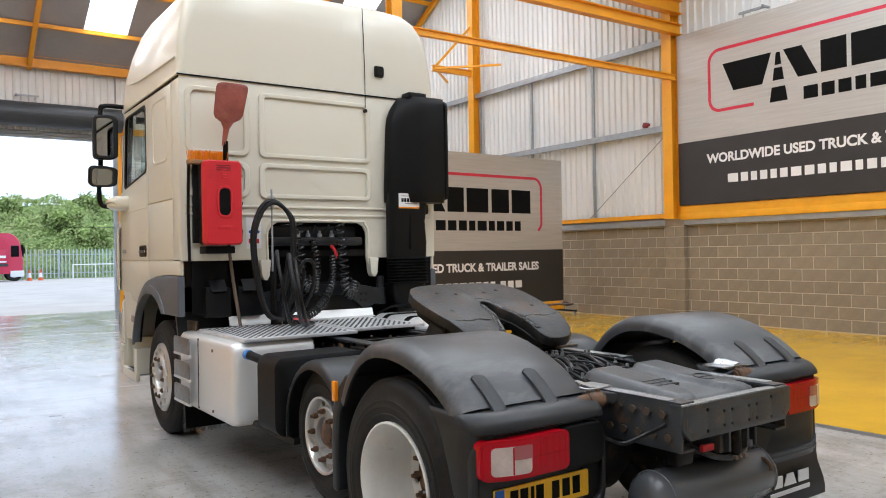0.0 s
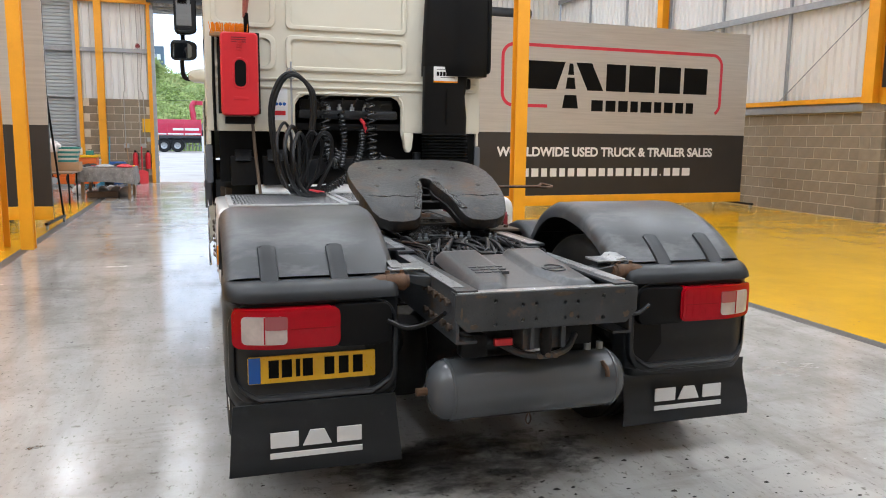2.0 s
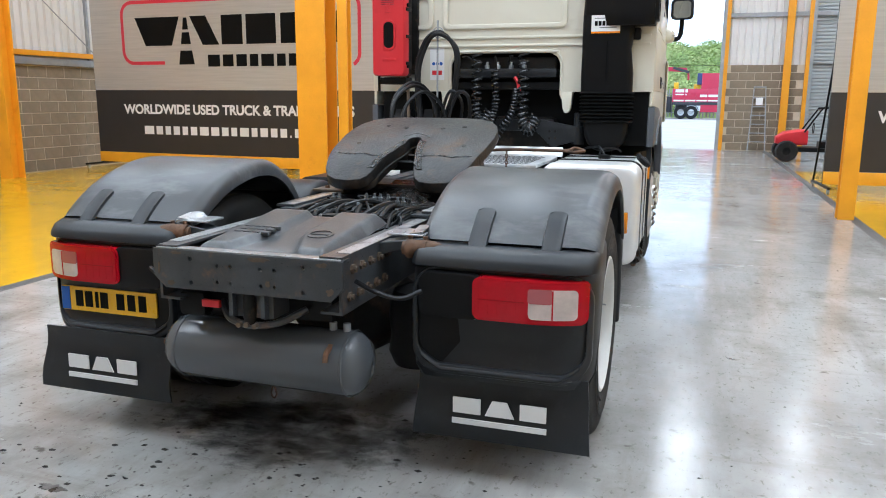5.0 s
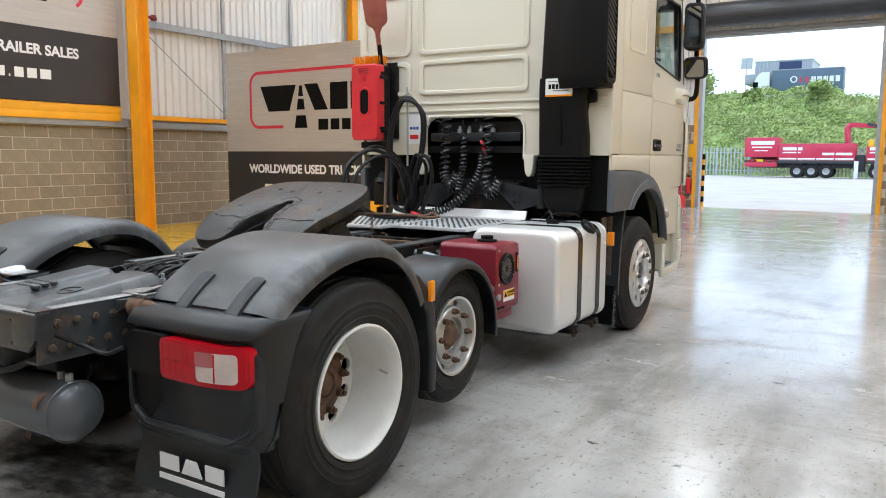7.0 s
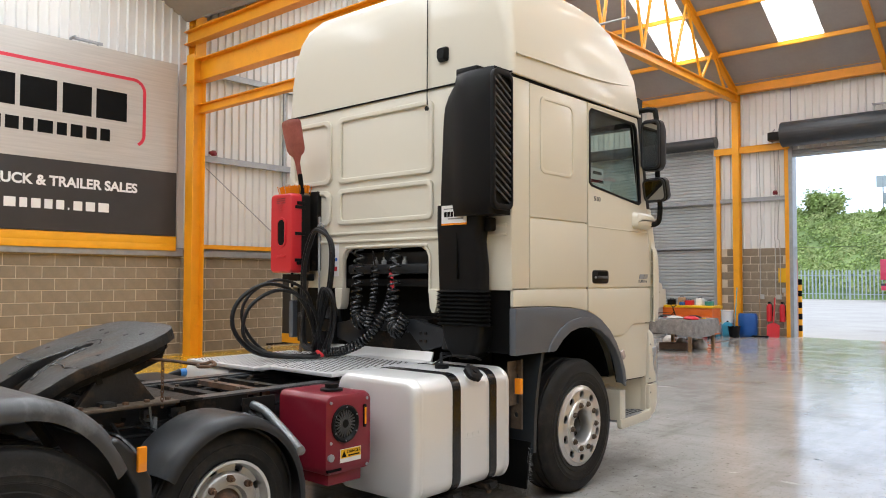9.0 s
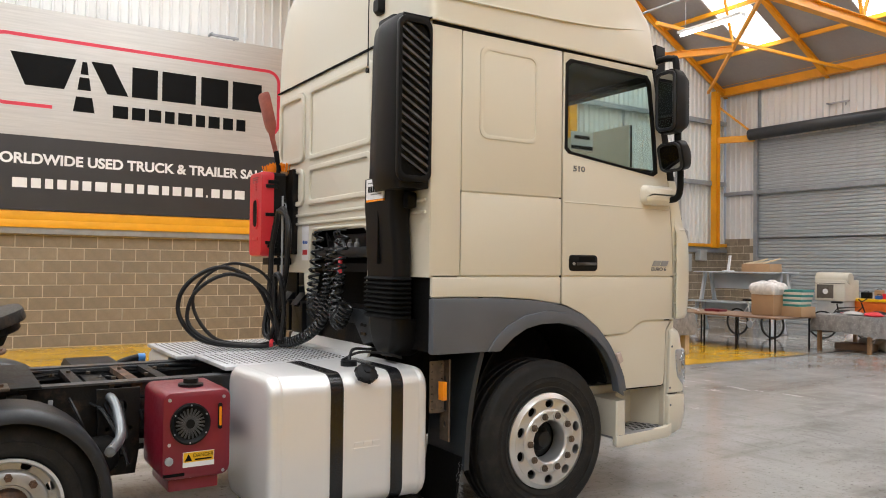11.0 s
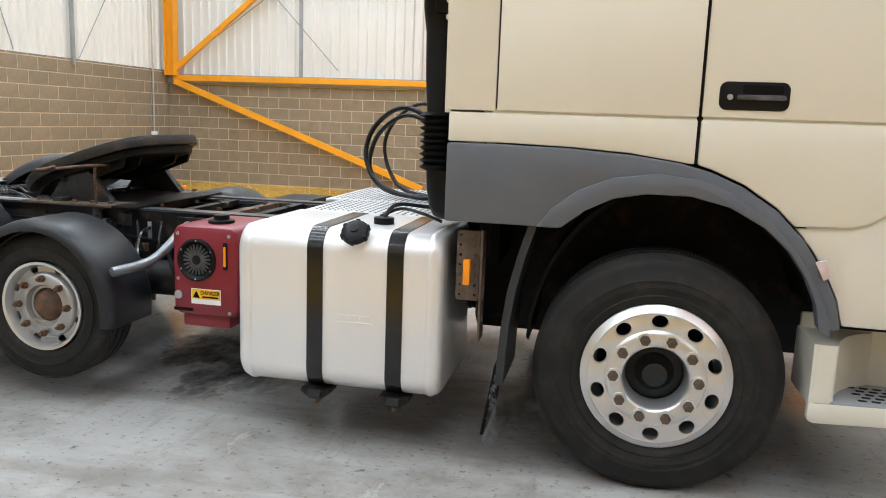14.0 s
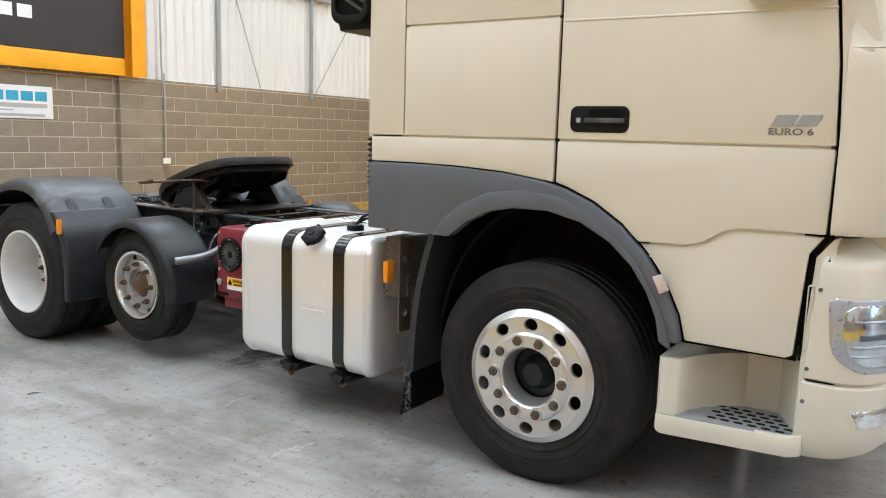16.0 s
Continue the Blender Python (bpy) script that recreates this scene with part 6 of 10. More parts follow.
# looms clipped along the rails
for s in (-1, 1):
    for k in range(5):
        xo = s * (0.305 + 0.012 * (k % 3))
        part("cable_loom", tube([(xo, -4.62, 0.90 + 0.015 * k), (xo - s * 0.02 * k, -4.3, 0.95 + 0.012 * k), (xo, -3.9, 0.93 + 0.012 * k), (xo - s * 0.05, -3.4, 0.90), (xo, -2.7, 0.93 + 0.01 * k), (xo, -1.9, 0.94)], 0.007, 6, 5), HOSE, truck)
for x, y, z in ((-0.18, -4.45, 0.93), (-0.06, -4.52, 0.95), (0.05, -4.5, 0.94), (0.16, -4.46, 0.95), (-0.22, -4.25, 0.96), (0.0, -4.22, 0.97), (0.24, -4.3, 0.96)):
    part("pipe_union", lathe([(0, 0), (0.014, 0), (0.014, 0.02), (0.009, 0.022), (0.009, 0.045), (0, 0.045)], "z", (x, y, z), 8), GALV, truck)
# rear towing jaw and air tank
part("tow_bracket", box(-0.10, 0.10, -5.24, -4.95, 0.69, 0.79, 0.01), CHASSIS, truck)
part("tow_pin", lathe([(0, 0.67), (0.022, 0.67), (0.028, 0.72), (0.022, 0.8), (0, 0.8)], "z", (0, -5.25, 0), 16), UNDER, truck)
part("red_tag", box(-0.225, -0.145, -5.24, -5.22, 0.715, 0.745, 0.004), REDBOX, truck)
part("tank_cradle", tube([(-0.19, -5.14, 0.715), (-0.11, -5.22, 0.675), (0, -5.245, 0.662), (0.11, -5.22, 0.675), (0.19, -5.14, 0.715)], 0.015, 8), CHASSIS, truck)
at_ = part("air_tank", lathe([(0, -0.475), (0.048, -0.47), (0.095, -0.455), (0.123, -0.42), (0.132, -0.38), (0.132, 0.36), (0.123, 0.39), (0.095, 0.42), (0.048, 0.435), (0, 0.44)], "x", (0, -5.095, 0.498), 36), AIRTANK, truck, "grey painted cylindrical air tank")
part("tank_fitting", lathe([(0, -0.52), (0.018, -0.52), (0.018, -0.46), (0, -0.46)], "x", (0, -5.095, 0.498), 8), RUST, at_)
for x in (-0.385, 0.365):
    part("weld_seam", lathe([(0.130, x - 0.008), (0.135, x - 0.004), (0.135, x + 0.004), (0.130, x + 0.008)], "x", (0, -5.095, 0.498), 36, closed=True), AIRTANK, at_)
part("drain_ring", tube([(0, -5.095, 0.368), (0.012, -5.095, 0.325), (0, -5.095, 0.305), (-0.012, -5.095, 0.325), (0, -5.095, 0.368)], 0.004, 6), RUST, at_)
for x in (0.28, 0.34):
    part("tank_union", lathe([(0, 0.60), (0.016, 0.60), (0.016, 0.66), (0, 0.66)], "z", (x, -5.095, 0), 8), GALV, at_)
part("battery_box", box(-0.29, 0.29, -5.12, -4.9, 0.66, 0.80, 0.015), BLACK, truck)

for x in (-0.07, 0.07):
    part("tow_cheek", plate([(-5.27, 0.70), (-5.20, 0.68), (-5.16, 0.79), (-5.27, 0.79)], "x", x - 0.008, x + 0.008), CHASSIS, truck)
for x, z in ((-0.035, 0.678), (0.0, 0.682), (0.035, 0.678)):
    part("cradle_bolt", lathe([(0, -0.02), (0.011, -0.02), (0.011, 0), (0, 0)], "y", (x, -5.262, z - 0.01), 6), NUT, truck)
part("mud_cover", plate(rounded(-0.36, -0.24, 0.66, 0.76, 0.02), "y", -5.20, -5.14, bevel=0.01), BLACK, truck)
part("tank_rust", lathe([(0, 0), (0.022, 0), (0.018, 0.012), (0, 0.014)], "z", (0.31, -5.17, 0.585), 10), RUST, at_)
part("tank_elbow", tube([(0.31, -5.18, 0.59), (0.31, -5.225, 0.57), (0.31, -5.235, 0.54)], 0.011, 8), RUST, at_)

# valves, looms and hoses between the rails
for k in range(46):
    x0, y0 = G.uniform(-0.28, 0.28), G.uniform(-4.6, -3.6)
    pts = [(x0, y0, G.uniform(0.84, 0.98))]
    for j in range(3):
        pts.append((max(-0.33, min(0.33, pts[-1][0] + G.uniform(-0.2, 0.2))), pts[-1][1] + G.uniform(-0.14, 0.2), G.uniform(0.86, 1.0)))
    part("air_line", tube(pts, G.choice((0.005, 0.007, 0.010)), 6, 5), HOSE, truck)
for x, y in ((-0.03, -4.35), (0.08, -4.33), (-0.12, -4.1), (0.18, -4.15)):
    v = part("air_valve", lathe([(0, 0.8), (0.05, 0.8), (0.05, 0.9), (0.035, 0.91), (0.035, 0.95), (0, 0.96)], "z", (x, y, 0), 16), UNDER, truck)
for k in range(6):
    part("cable_clip", box(0.17, 0.25, -4.42 + 0.03 * k, -4.405 + 0.03 * k, 0.93, 0.975), BLACK, truck)

GH = random.Random(12)
for k in range(34):
    x0, y0 = GH.uniform(-0.30, 0.30), GH.uniform(-4.50, -4.25)
    a_ = GH.uniform(-0.16, 0.16)
    part("air_line", tube([(x0, y0, 0.88), (x0 + 0.3 * a_, y0 + 0.05, GH.uniform(0.95, 1.0)), (max(-0.32, min(0.32, x0 + a_)), y0 + 0.22, GH.uniform(0.96, 1.02)),
                           (max(-0.32, min(0.32, x0 + 1.6 * a_)), y0 + 0.42, GH.uniform(0.94, 0.99)), (max(-0.32, min(0.32, x0 + 1.8 * a_)), y0 + 0.62, 0.86)], GH.choice((0.007, 0.009, 0.012)), 6, 5), HOSE, truck)
for x, y, w in ((-0.02, -4.02, 0.05), (0.06, -4.02, 0.045), (0.19, -4.12, 0.03), (-0.2, -4.06, 0.035)):
    vb = part("valve_block", box(x - w, x + w, y - 0.035, y + 0.035, 0.90, 1.0, 0.008), UNDER, truck, "dirty valve block")
    for q in (-0.5, 0.5):
        part("valve_union", lathe([(0, 0), (0.012, 0), (0.012, 0.02), (0.008, 0.022), (0.008, 0.04), (0, 0.04)], "z", (x + q * w, y, 0.998), 8), PIPE, vb)

# fifth wheel --------------------------------------------------------
fw = new("fifth_wheel")
fw.parent = truck
fw.location, fw.rotation_euler = (0, -3.41, 1.25), (radians(18.5), 0, 0)
tagged(fw, "greasy black steel coupling plate, tilted back")
half = [(0.036, -0.02), (0.045, -0.07), (0.075, -0.18), (0.100, -0.28), (0.118, -0.35), (0.14, -0.405), (0.175, -0.435), (0.25, -0.447), (0.33, -0.44), (0.385, -0.41), (0.42, -0.35), (0.445, -0.25), (0.468, -0.10), (0.48, 0.08), (0.472, 0.2), (0.445, 0.29), (0.395, 0.36), (0.32, 0.40), (0.2, 0.418), (0.1, 0.42)]
out = [(-x, y) for x, y in half] + half[::-1] + [(0.040 * math.cos(radians(a)), 0.03 + 0.045 * math.sin(radians(a))) for a in range(0, 181, 30)]


def ramp_down(k):
    """The two horns of the plate bend down towards their tips."""
    for cut_y in (-0.20, -0.24, -0.30, -0.37):
        bmesh.ops.bisect_plane(k, geom=k.verts[:] + k.edges[:] + k.faces[:], plane_co=(0, cut_y, 0), plane_no=(0, 1, 0))
    for v in k.verts:
        v.co.z -= 0.19 * max(0.0, -0.21 - v.co.y) + 0.12 * max(0.0, -0.30 - v.co.y)
    return k


part("top_plate", ramp_down(plate(out, "z", -0.030, 0.035, bevel=0.012, seg=2)), GREASE, fw, "worn greasy coupling plate with a kingpin slot")
# ridges of old grease along the slot and the break of the ramps
GR = random.Random(8)
for s in (-1, 1):
    pts = [(s * 0.045, 0.0), (s * 0.055, -0.07), (s * 0.085, -0.18), (s * 0.11, -0.27), (s * 0.13, -0.34)]
    for w in range(3):
        lump = smooth_path([(x + s * (0.012 * w + GR.uniform(-0.004, 0.006)), y + GR.uniform(-0.01, 0.01), 0.036 - 0.19 * max(0.0, -0.21 - y) - 0.12 * max(0.0, -0.30 - y)) for x, y in pts], 5)
        part("grease_ridge", loft([[Vector(p) + Vector((r_ * math.cos(a), 0, 0.45 * r_ * math.sin(a))) for a in [0.785 * k for k in range(8)]] for p in lump for r_ in (GR.uniform(0.004, 0.013),)]), SLICK, fw)
    edge = smooth_path([(s * (0.12 + 0.06 * k), -0.215 + GR.uniform(-0.02, 0.02), 0.034) for k in range(6)], 4)
    part("grease_ridge", loft([[Vector(p) + Vector((0, r_ * math.cos(a), 0.5 * r_ * math.sin(a))) for a in [0.785 * k for k in range(8)]] for p in edge for r_ in (GR.uniform(0.003, 0.010),)]), SLICK, fw)
ring = [(0.075 * math.cos(a) * (1 + 0.12 * math.sin(5 * a)), 0.05 + 0.075 * math.sin(a) * (1 + 0.1 * math.cos(3 * a)), 0.0355) for a in [0.3 + 0.1 * k for k in range(26)]]
part("grease_ridge", loft([[Vector(p) + Vector((r_ * math.cos(a) * 0.8, r_ * math.cos(a) * 0.8, 0.45 * r_ * math.sin(a))) for a in [0.785 * k for k in range(8)]] for p in ring for r_ in (GR.uniform(0.002, 0.006),)]), SLICK, fw)
part("skirt", ramp_down(plate([(u * 0.9, v * 0.9) for u, v in out], "z", -0.075, -0.028, bevel=0.006, seg=1)), UNDER, fw)
for x in (-0.36, -0.2, 0.2, 0.36):
    part("plate_rib", plate([(-0.34, -0.02), (0.34, -0.02), (0.26, -0.12), (-0.1, -0.14), (-0.3, -0.06)], "x", x - 0.012, x + 0.012), UNDER, fw)
part("locking_bar", bar((-0.42, -0.12, -0.07), (0.42, -0.12, -0.07), 0.03, 0.05), UNDER, fw)
part("throat", plate([(-0.20, -0.40), (0.20, -0.40), (0.12, -0.06), (-0.12, -0.06)], "z", -0.215, -0.19, bevel=0.006, seg=1), SLICK, fw, "black greasy throat under the slot")
part("jaw", lathe([(0.04, -0.1), (0.065, -0.1), (0.065, -0.045), (0.04, -0.045)], "z", (0, 0.03, 0), 20, closed=True), UNDER, fw)
for s in (-1, 1):
    part("pedestal", plate([(-3.62, 0.99), (-3.16, 0.99), (-3.30, 1.16), (-3.37, 1.24), (-3.44, 1.24), (-3.50, 1.16)], "x", s * 0.38 - 0.03, s * 0.38 + 0.03, bevel=0.012), GREASE, truck, "black coupling pedestal")
    part("pedestal_foot", box(s * 0.43 - 0.10, s * 0.43 + 0.10, -3.70, -3.10, 0.9915, 1.008, 0.004), DIRTPLATE, truck)
    for k in range(5):
        part("foot_bolt", lathe([(0, 0), (0.016, 0), (0.016, 0.018), (0, 0.018)], "z", (s * 0.47, -3.62 + 0.12 * k, 1.004), 6), RUST, truck)
part("mounting_plate", box(-0.52, 0.52, -3.52, -2.95, 0.992, 1.004, 0.002), UNDER, truck, "dirty mounting plate of the coupling")
part("edge_strip", box(-0.50, 0.50, -3.51, -3.44, 1.004, 1.030, 0.006), GREASE, truck)
part("release_handle", tube([(0.3, -3.22, 1.22), (0.55, -3.2, 1.235), (0.86, -3.18, 1.235), (0.92, -3.15, 1.25), (0.97, -3.16, 1.24), (0.98, -3.2, 1.235), (0.92, -3.22, 1.23), (0.86, -3.19, 1.235)], 0.009, 8), RUST, truck, "long release handle with a loop end")
ch = part("chain", tube([(0.52, -3.2, 1.235), (0.52, -3.2, 1.215)], 0.006, 5, 0), RUST, truck, "rusty chain hanging from the handle")
for k in range(13):
    a_, z_ = (0.008, 0.0) if k % 2 else (0.0, 0.008), 1.215 - 0.019 * k
    part("link", tube([(0.52 + a_[0] * math.cos(q), -3.2 + a_[1] * math.cos(q), z_ + 0.014 * math.sin(q)) for q in [0.785 * i for i in range(9)]], 0.003, 5, 0), RUST, ch)
for s in (-1, 1):
    part("rail_bracket", plate([(-3.0, 0.60), (-2.7, 0.60), (-2.6, 0.98), (-3.05, 0.98)], "x", s * 0.43, s * 0.445), UNDER, truck)
    for y in (-2.55, -2.2, -0.98):
        part("support_bracket", plate([(s * 0.40, 0.55), (s * 0.62, 0.62), (s * 0.62, 0.70), (s * 0.40, 0.96)], "y", y - 0.02, y + 0.02), UNDER, truck)
    for k in range(22):
        part("rail_bolt", lathe([(0, 0), (0.012, 0), (0.012, 0.014), (0, 0.014)], "x", (0.40 if s > 0 else -0.414, -4.2 + 0.14 * k, 0.92 - 0.04 * (k % 2)), 6), RUST if k % 3 else UNDER, truck)
part("stay_pipe", tube([(0.45, -2.62, 0.93), (0.60, -2.6, 0.90), (0.75, -2.6, 0.83), (0.90, -2.62, 0.77), (1.09, -2.70, 0.745)], 0.026, 10), PIPE, truck, "bent galvanised guard stay")
part("stay_pipe", tube([(-0.45, -2.62, 0.93), (-0.60, -2.6, 0.90), (-0.75, -2.6, 0.83), (-0.90, -2.62, 0.77), (-1.09, -2.70, 0.745)], 0.026, 10), PIPE, truck)

# frame brackets and cross bars behind the catwalk
for s in (-1, 1):
    hs = [circle(-2.56, 0.86, 0.04, 14), circle(-2.56, 0.62, 0.04, 14), circle(-2.50, 0.74, 0.012, 8), circle(-2.62, 0.74, 0.012, 8)]
    part("frame_bracket", plate([(-2.66, 0.48), (-2.47, 0.48), (-2.45, 0.62), (-2.45, 0.965), (-2.68, 0.965)], "x", s * 0.50, s * 0.516, hs, 0.005, 2), UNDER, truck)
    for y0, y1, z in ((-3.05, -1.95, 0.985), (-4.25, -3.55, 0.985)):
        part("top_angle", bar((s * 0.40, y0, z), (s * 0.40, y1, z), 0.10, 0.012), CHASSIS, truck)
    for k in range(9):
        part("web_bolt", lathe([(0, 0), (0.013, 0), (0.013, 0.016), (0, 0.016)], "x", (0.40 if s > 0 else -0.416, -2.95 + 0.17 * k, 0.92 if k % 2 else 0.78), 6), PIPE if k % 3 else RUST, truck)
    part("air_pipe", tube([(s * 0.43, -4.2, 0.90), (s * 0.44, -3.4, 0.88), (s * 0.43, -2.7, 0.90), (s * 0.44, -1.9, 0.88), (s * 0.43, -1.1, 0.9)], 0.009, 6, 4), HOSE, truck)
    part("air_pipe", tube([(s * 0.43, -4.2, 0.84), (s * 0.45, -3.3, 0.83), (s * 0.43, -2.6, 0.80), (s * 0.44, -1.9, 0.82)], 0.012, 6, 4), HOSE, truck)
    rs = part("reservoir", lathe([(0, -2.98), (0.07, -2.97), (0.10, -2.93), (0.10, -2.62), (0.07, -2.58), (0, -2.57)], "y", (s * 0.58, 0, 0.62), 20), UNDER, truck, "black air reservoir under the rail")
    part("drain_tap", lathe([(0, -0.14), (0.01, -0.14), (0.014, -0.1), (0, -0.1)], "z", (s * 0.58, -2.8, 0.62), 8), RUST, rs)
for y, mt_ in ((-3.02, RUST), (-2.75, UNDER), (-2.45, RUST), (-2.28, UNDER)):
    part("cross_bar", bar((-0.42, y, 0.965), (0.42, y, 0.965), 0.06, 0.035), mt_, truck)
for k in range(14):
    x0, y0 = G.uniform(-0.3, 0.3), G.uniform(-3.1, -2.4)
    part("air_line", tube([(x0, y0, G.uniform(0.8, 0.93)), (x0 + G.uniform(-0.1, 0.1), y0 + 0.25, G.uniform(0.8, 0.95)), (x0 + G.uniform(-0.12, 0.12), y0 + 0.5, G.uniform(0.8, 0.94)), (x0, y0 + 0.8, 0.85)], G.choice((0.006, 0.009, 0.012)), 6, 5), HOSE, truck)
for k in range(7):
    y0 = -3.45 + 0.16 * k
    part("hose_drop", tube([(0.46, y0, 0.92), (0.52 + 0.05 * (k % 3), y0 + 0.05, 0.80), (0.50, y0 + 0.1, 0.66), (0.46, y0 + 0.14, 0.58)], 0.009, 6, 4), HOSE, truck)
# small fittings along the rails
GF = random.Random(31)
for s in (-1, 1):
    for k in range(16):
        y0, z0 = -3.55 + 0.155 * k + GF.uniform(-0.04, 0.04), GF.uniform(0.72, 0.93)
        w, h, d = GF.uniform(0.02, 0.05), GF.uniform(0.03, 0.09), GF.uniform(0.02, 0.07)
        bk = part("rail_fitting", box(*sorted((s * 0.402, s * (0.402 + d))), y0 - w, y0 + w, z0 - h / 2, z0 + h / 2, 0.005), GF.choice((UNDER, PIPE, RUST, CHASSIS)), truck)
        part("fitting_bolt", lathe([(0, 0), (0.010, 0), (0.010, 0.012), (0, 0.012)], "x", (s * (0.402 + d) if s > 0 else -(0.414 + d), y0, z0), 6), NUT, bk)
    for k in range(8):
        y0 = -3.5 + 0.3 * k
        part("pipe_clip", box(*sorted((s * 0.40, s * 0.452)), y0 - 0.012, y0 + 0.012, 0.815, 0.915, 0.003), GALV, truck)
    for k in range(6):
        y0 = -3.7 + 0.2 * k
        part("brake_hose", tube([(s * 0.44, y0, 0.88), (s * 0.60, y0 + 0.04, 0.86), (s * 0.72, y0 + 0.10, 0.74), (s * 0.70, y0 + 0.16, 0.58)], 0.011, 6, 5), SPIRAL, truck)
    part("brake_chamber", lathe([(0, -0.09), (0.06, -0.09), (0.085, -0.06), (0.085, 0.0), (0.095, 0.005), (0.095, 0.02), (0.085, 0.025), (0.085, 0.07), (0.05, 0.10), (0, 0.10)], "y", (s * 0.60, -3.55, 0.66), 22), UNDER, truck, "dirty brake chamber")
    part("brake_chamber", lathe([(0, -0.09), (0.06, -0.09), (0.085, -0.06), (0.085, 0.0), (0.095, 0.005), (0.095, 0.02), (0.085, 0.025), (0.085, 0.07), (0.05, 0.10), (0, 0.10)], "y", (s * 0.58, -4.72, 0.64), 22), UNDER, truck, "dirty brake chamber")
    part("side_chain", tube([(s * 0.47, -3.25, 1.02), (s * 0.49, -3.24, 0.88), (s * 0.48, -3.2, 0.76)], 0.007, 5, 4), PIPE, truck)
for k in range(10):
    x0, y0 = GF.uniform(-0.3, 0.3), -3.05 + 0.1 * k
    part("frame_bolt", lathe([(0, 0), (0.014, 0), (0.014, 0.014), (0, 0.014)], "z", (x0, y0, 0.984), 6), NUT, truck)
# plate holes and grease ring on the coupling
for x, y in ((-0.25, 0.25), (0.25, 0.25), (-0.33, -0.05), (0.33, -0.05), (-0.12, 0.22), (0.12, 0.22)):
    part("plate_bolt", lathe([(0, 0.033), (0.016, 0.033), (0.014, 0.0375), (0, 0.0375)], "z", (x, y, 0), 10), UNDER, fw)

# catwalk ------------------------------------------------------------
def tread(name, x0, x1, y0, y1, z):
    b = box(x0, x1, y0, y1, z - 0.025, z, 0.006)
    o = part(name, b, CHEQUER, truck, "bright alloy catwalk with pressed tread bars")
    d = bmesh.new()
    nx, ny = int((x1 - x0 - 0.08) / 0.052), int((y1 - y0 - 0.08) / 0.040)
    for i in range(nx):
        for j in range(ny):
            x, y = x0 + 0.05 + i * 0.052 + (0.026 if j % 2 else 0), y0 + 0.05 + j * 0.040
            if x < x1 - 0.04:
                ring = [d.verts.new((x + 0.016 * math.cos(k), y + 0.0085 * math.sin(k), z + 0.0005)) for k in (0, 1.05, 2.09, 3.14, 4.19, 5.24)]
                tip = d.verts.new((x, y, z + 0.006))
                for k in range(6):
                    d.faces.new((ring[k], ring[(k + 1) % 6], tip))
    tagged(part("tread_relief", d, CHASSIS, o, smooth=0), kind="stuff")


tread("catwalk_plate", -1.17, -0.25, -2.07, -1.02, 1.036)
tread("catwalk_plate", -0.235, 0.46, -1.95, -1.02, 1.040)
part("catwalk_lip", plate([(-1.06, 1.042), (-0.99, 1.038), (-0.965, 1.115), (-0.975, 1.122), (-1.005, 1.055)], "x", -0.9, 0.50), TANK, truck, "bent-up front lip of the catwalk")
part("catwalk_frame", box(-0.9, 0.42, -1.86, -1.78, 0.985, 1.012, 0.004), UNDER, truck)
part("catwalk_frame", box(-0.9, 0.42, -1.3, -1.2, 0.985, 1.012, 0.004), UNDER, truck)

# right side: fuel tank and the maroon power pack ---------------------
tk = loft([[(x, y, z) for x, z in rounded(0.50 + i, 1.225 - i, 0.305 + i, 1.06 - i, 0.10, 8)] for y, i in
           ((-1.945, 0.05), (-1.94, 0.02), (-1.925, 0.006), (-1.905, 0.0), (-1.0, 0.0), (-0.98, 0.006), (-0.965, 0.02), (-0.96, 0.05))])
tank = part("fuel_tank", tk, TANK, truck, "white-silver alloy fuel tank with black straps", smooth=50)
for y in (-1.555, -1.175):
    sec = [rounded(0.494, 1.231, 0.299, 1.066, 0.104, 8), rounded(0.50, 1.225, 0.305, 1.06, 0.10, 8)]
    b = bmesh.new()
    lo = [[b.verts.new((x, yy, z)) for x, z in sec[0]] for yy in (y - 0.038, y + 0.038)]
    li = [[b.verts.new((x, yy, z)) for x, z in sec[1]] for yy in (y - 0.038, y + 0.038)]
    n = len(lo[0])
    for i in range(n):
        j = (i + 1) % n
        b.faces.new((lo[0][i], lo[0][j], lo[1][j], lo[1][i]))
        b.faces.new((lo[0][i], li[0][i], li[0][j], lo[0][j]))
        b.faces.new((lo[1][i], lo[1][j], li[1][j], li[1][i]))
    bmesh.ops.recalc_face_normals(b, faces=b.faces)
    st = part("tank_strap", b, STRAP, tank, "black rubber-lined tank strap", smooth=50)
    part("tank_bracket", plate([(0.40, 0.60), (0.40, 0.50), (0.50, 0.24), (1.20, 0.25), (1.24, 0.27), (1.22, 0.30), (0.52, 0.297)], "y", y - 0.03, y + 0.03), UNDER, truck)
    part("strap_bolt", lathe([(0, 0.225), (0.012, 0.225), (0.02, 0.235), (0.02, 0.275), (0, 0.275)], "z", (1.19, y, 0), 8), RUST, truck)
    part("strap_foot", plate([(y - 0.075, 0.285), (y - 0.03, 0.25), (y + 0.03, 0.25), (y + 0.075, 0.285), (y + 0.07, 0.30), (y - 0.07, 0.30)], "x", 1.12, 1.215, bevel=0.006), UNDER, truck)
slant = Matrix.Translation((1.175, -1.37, 1.015)) @ pose(0, 0, 0, 0, 42, 0)
k = lathe([(0, -0.06), (0.052, -0.06), (0.050, 0.02), (0.056, 0.024), (0.056, 0.034), (0, 0.036)], "z", n=24)
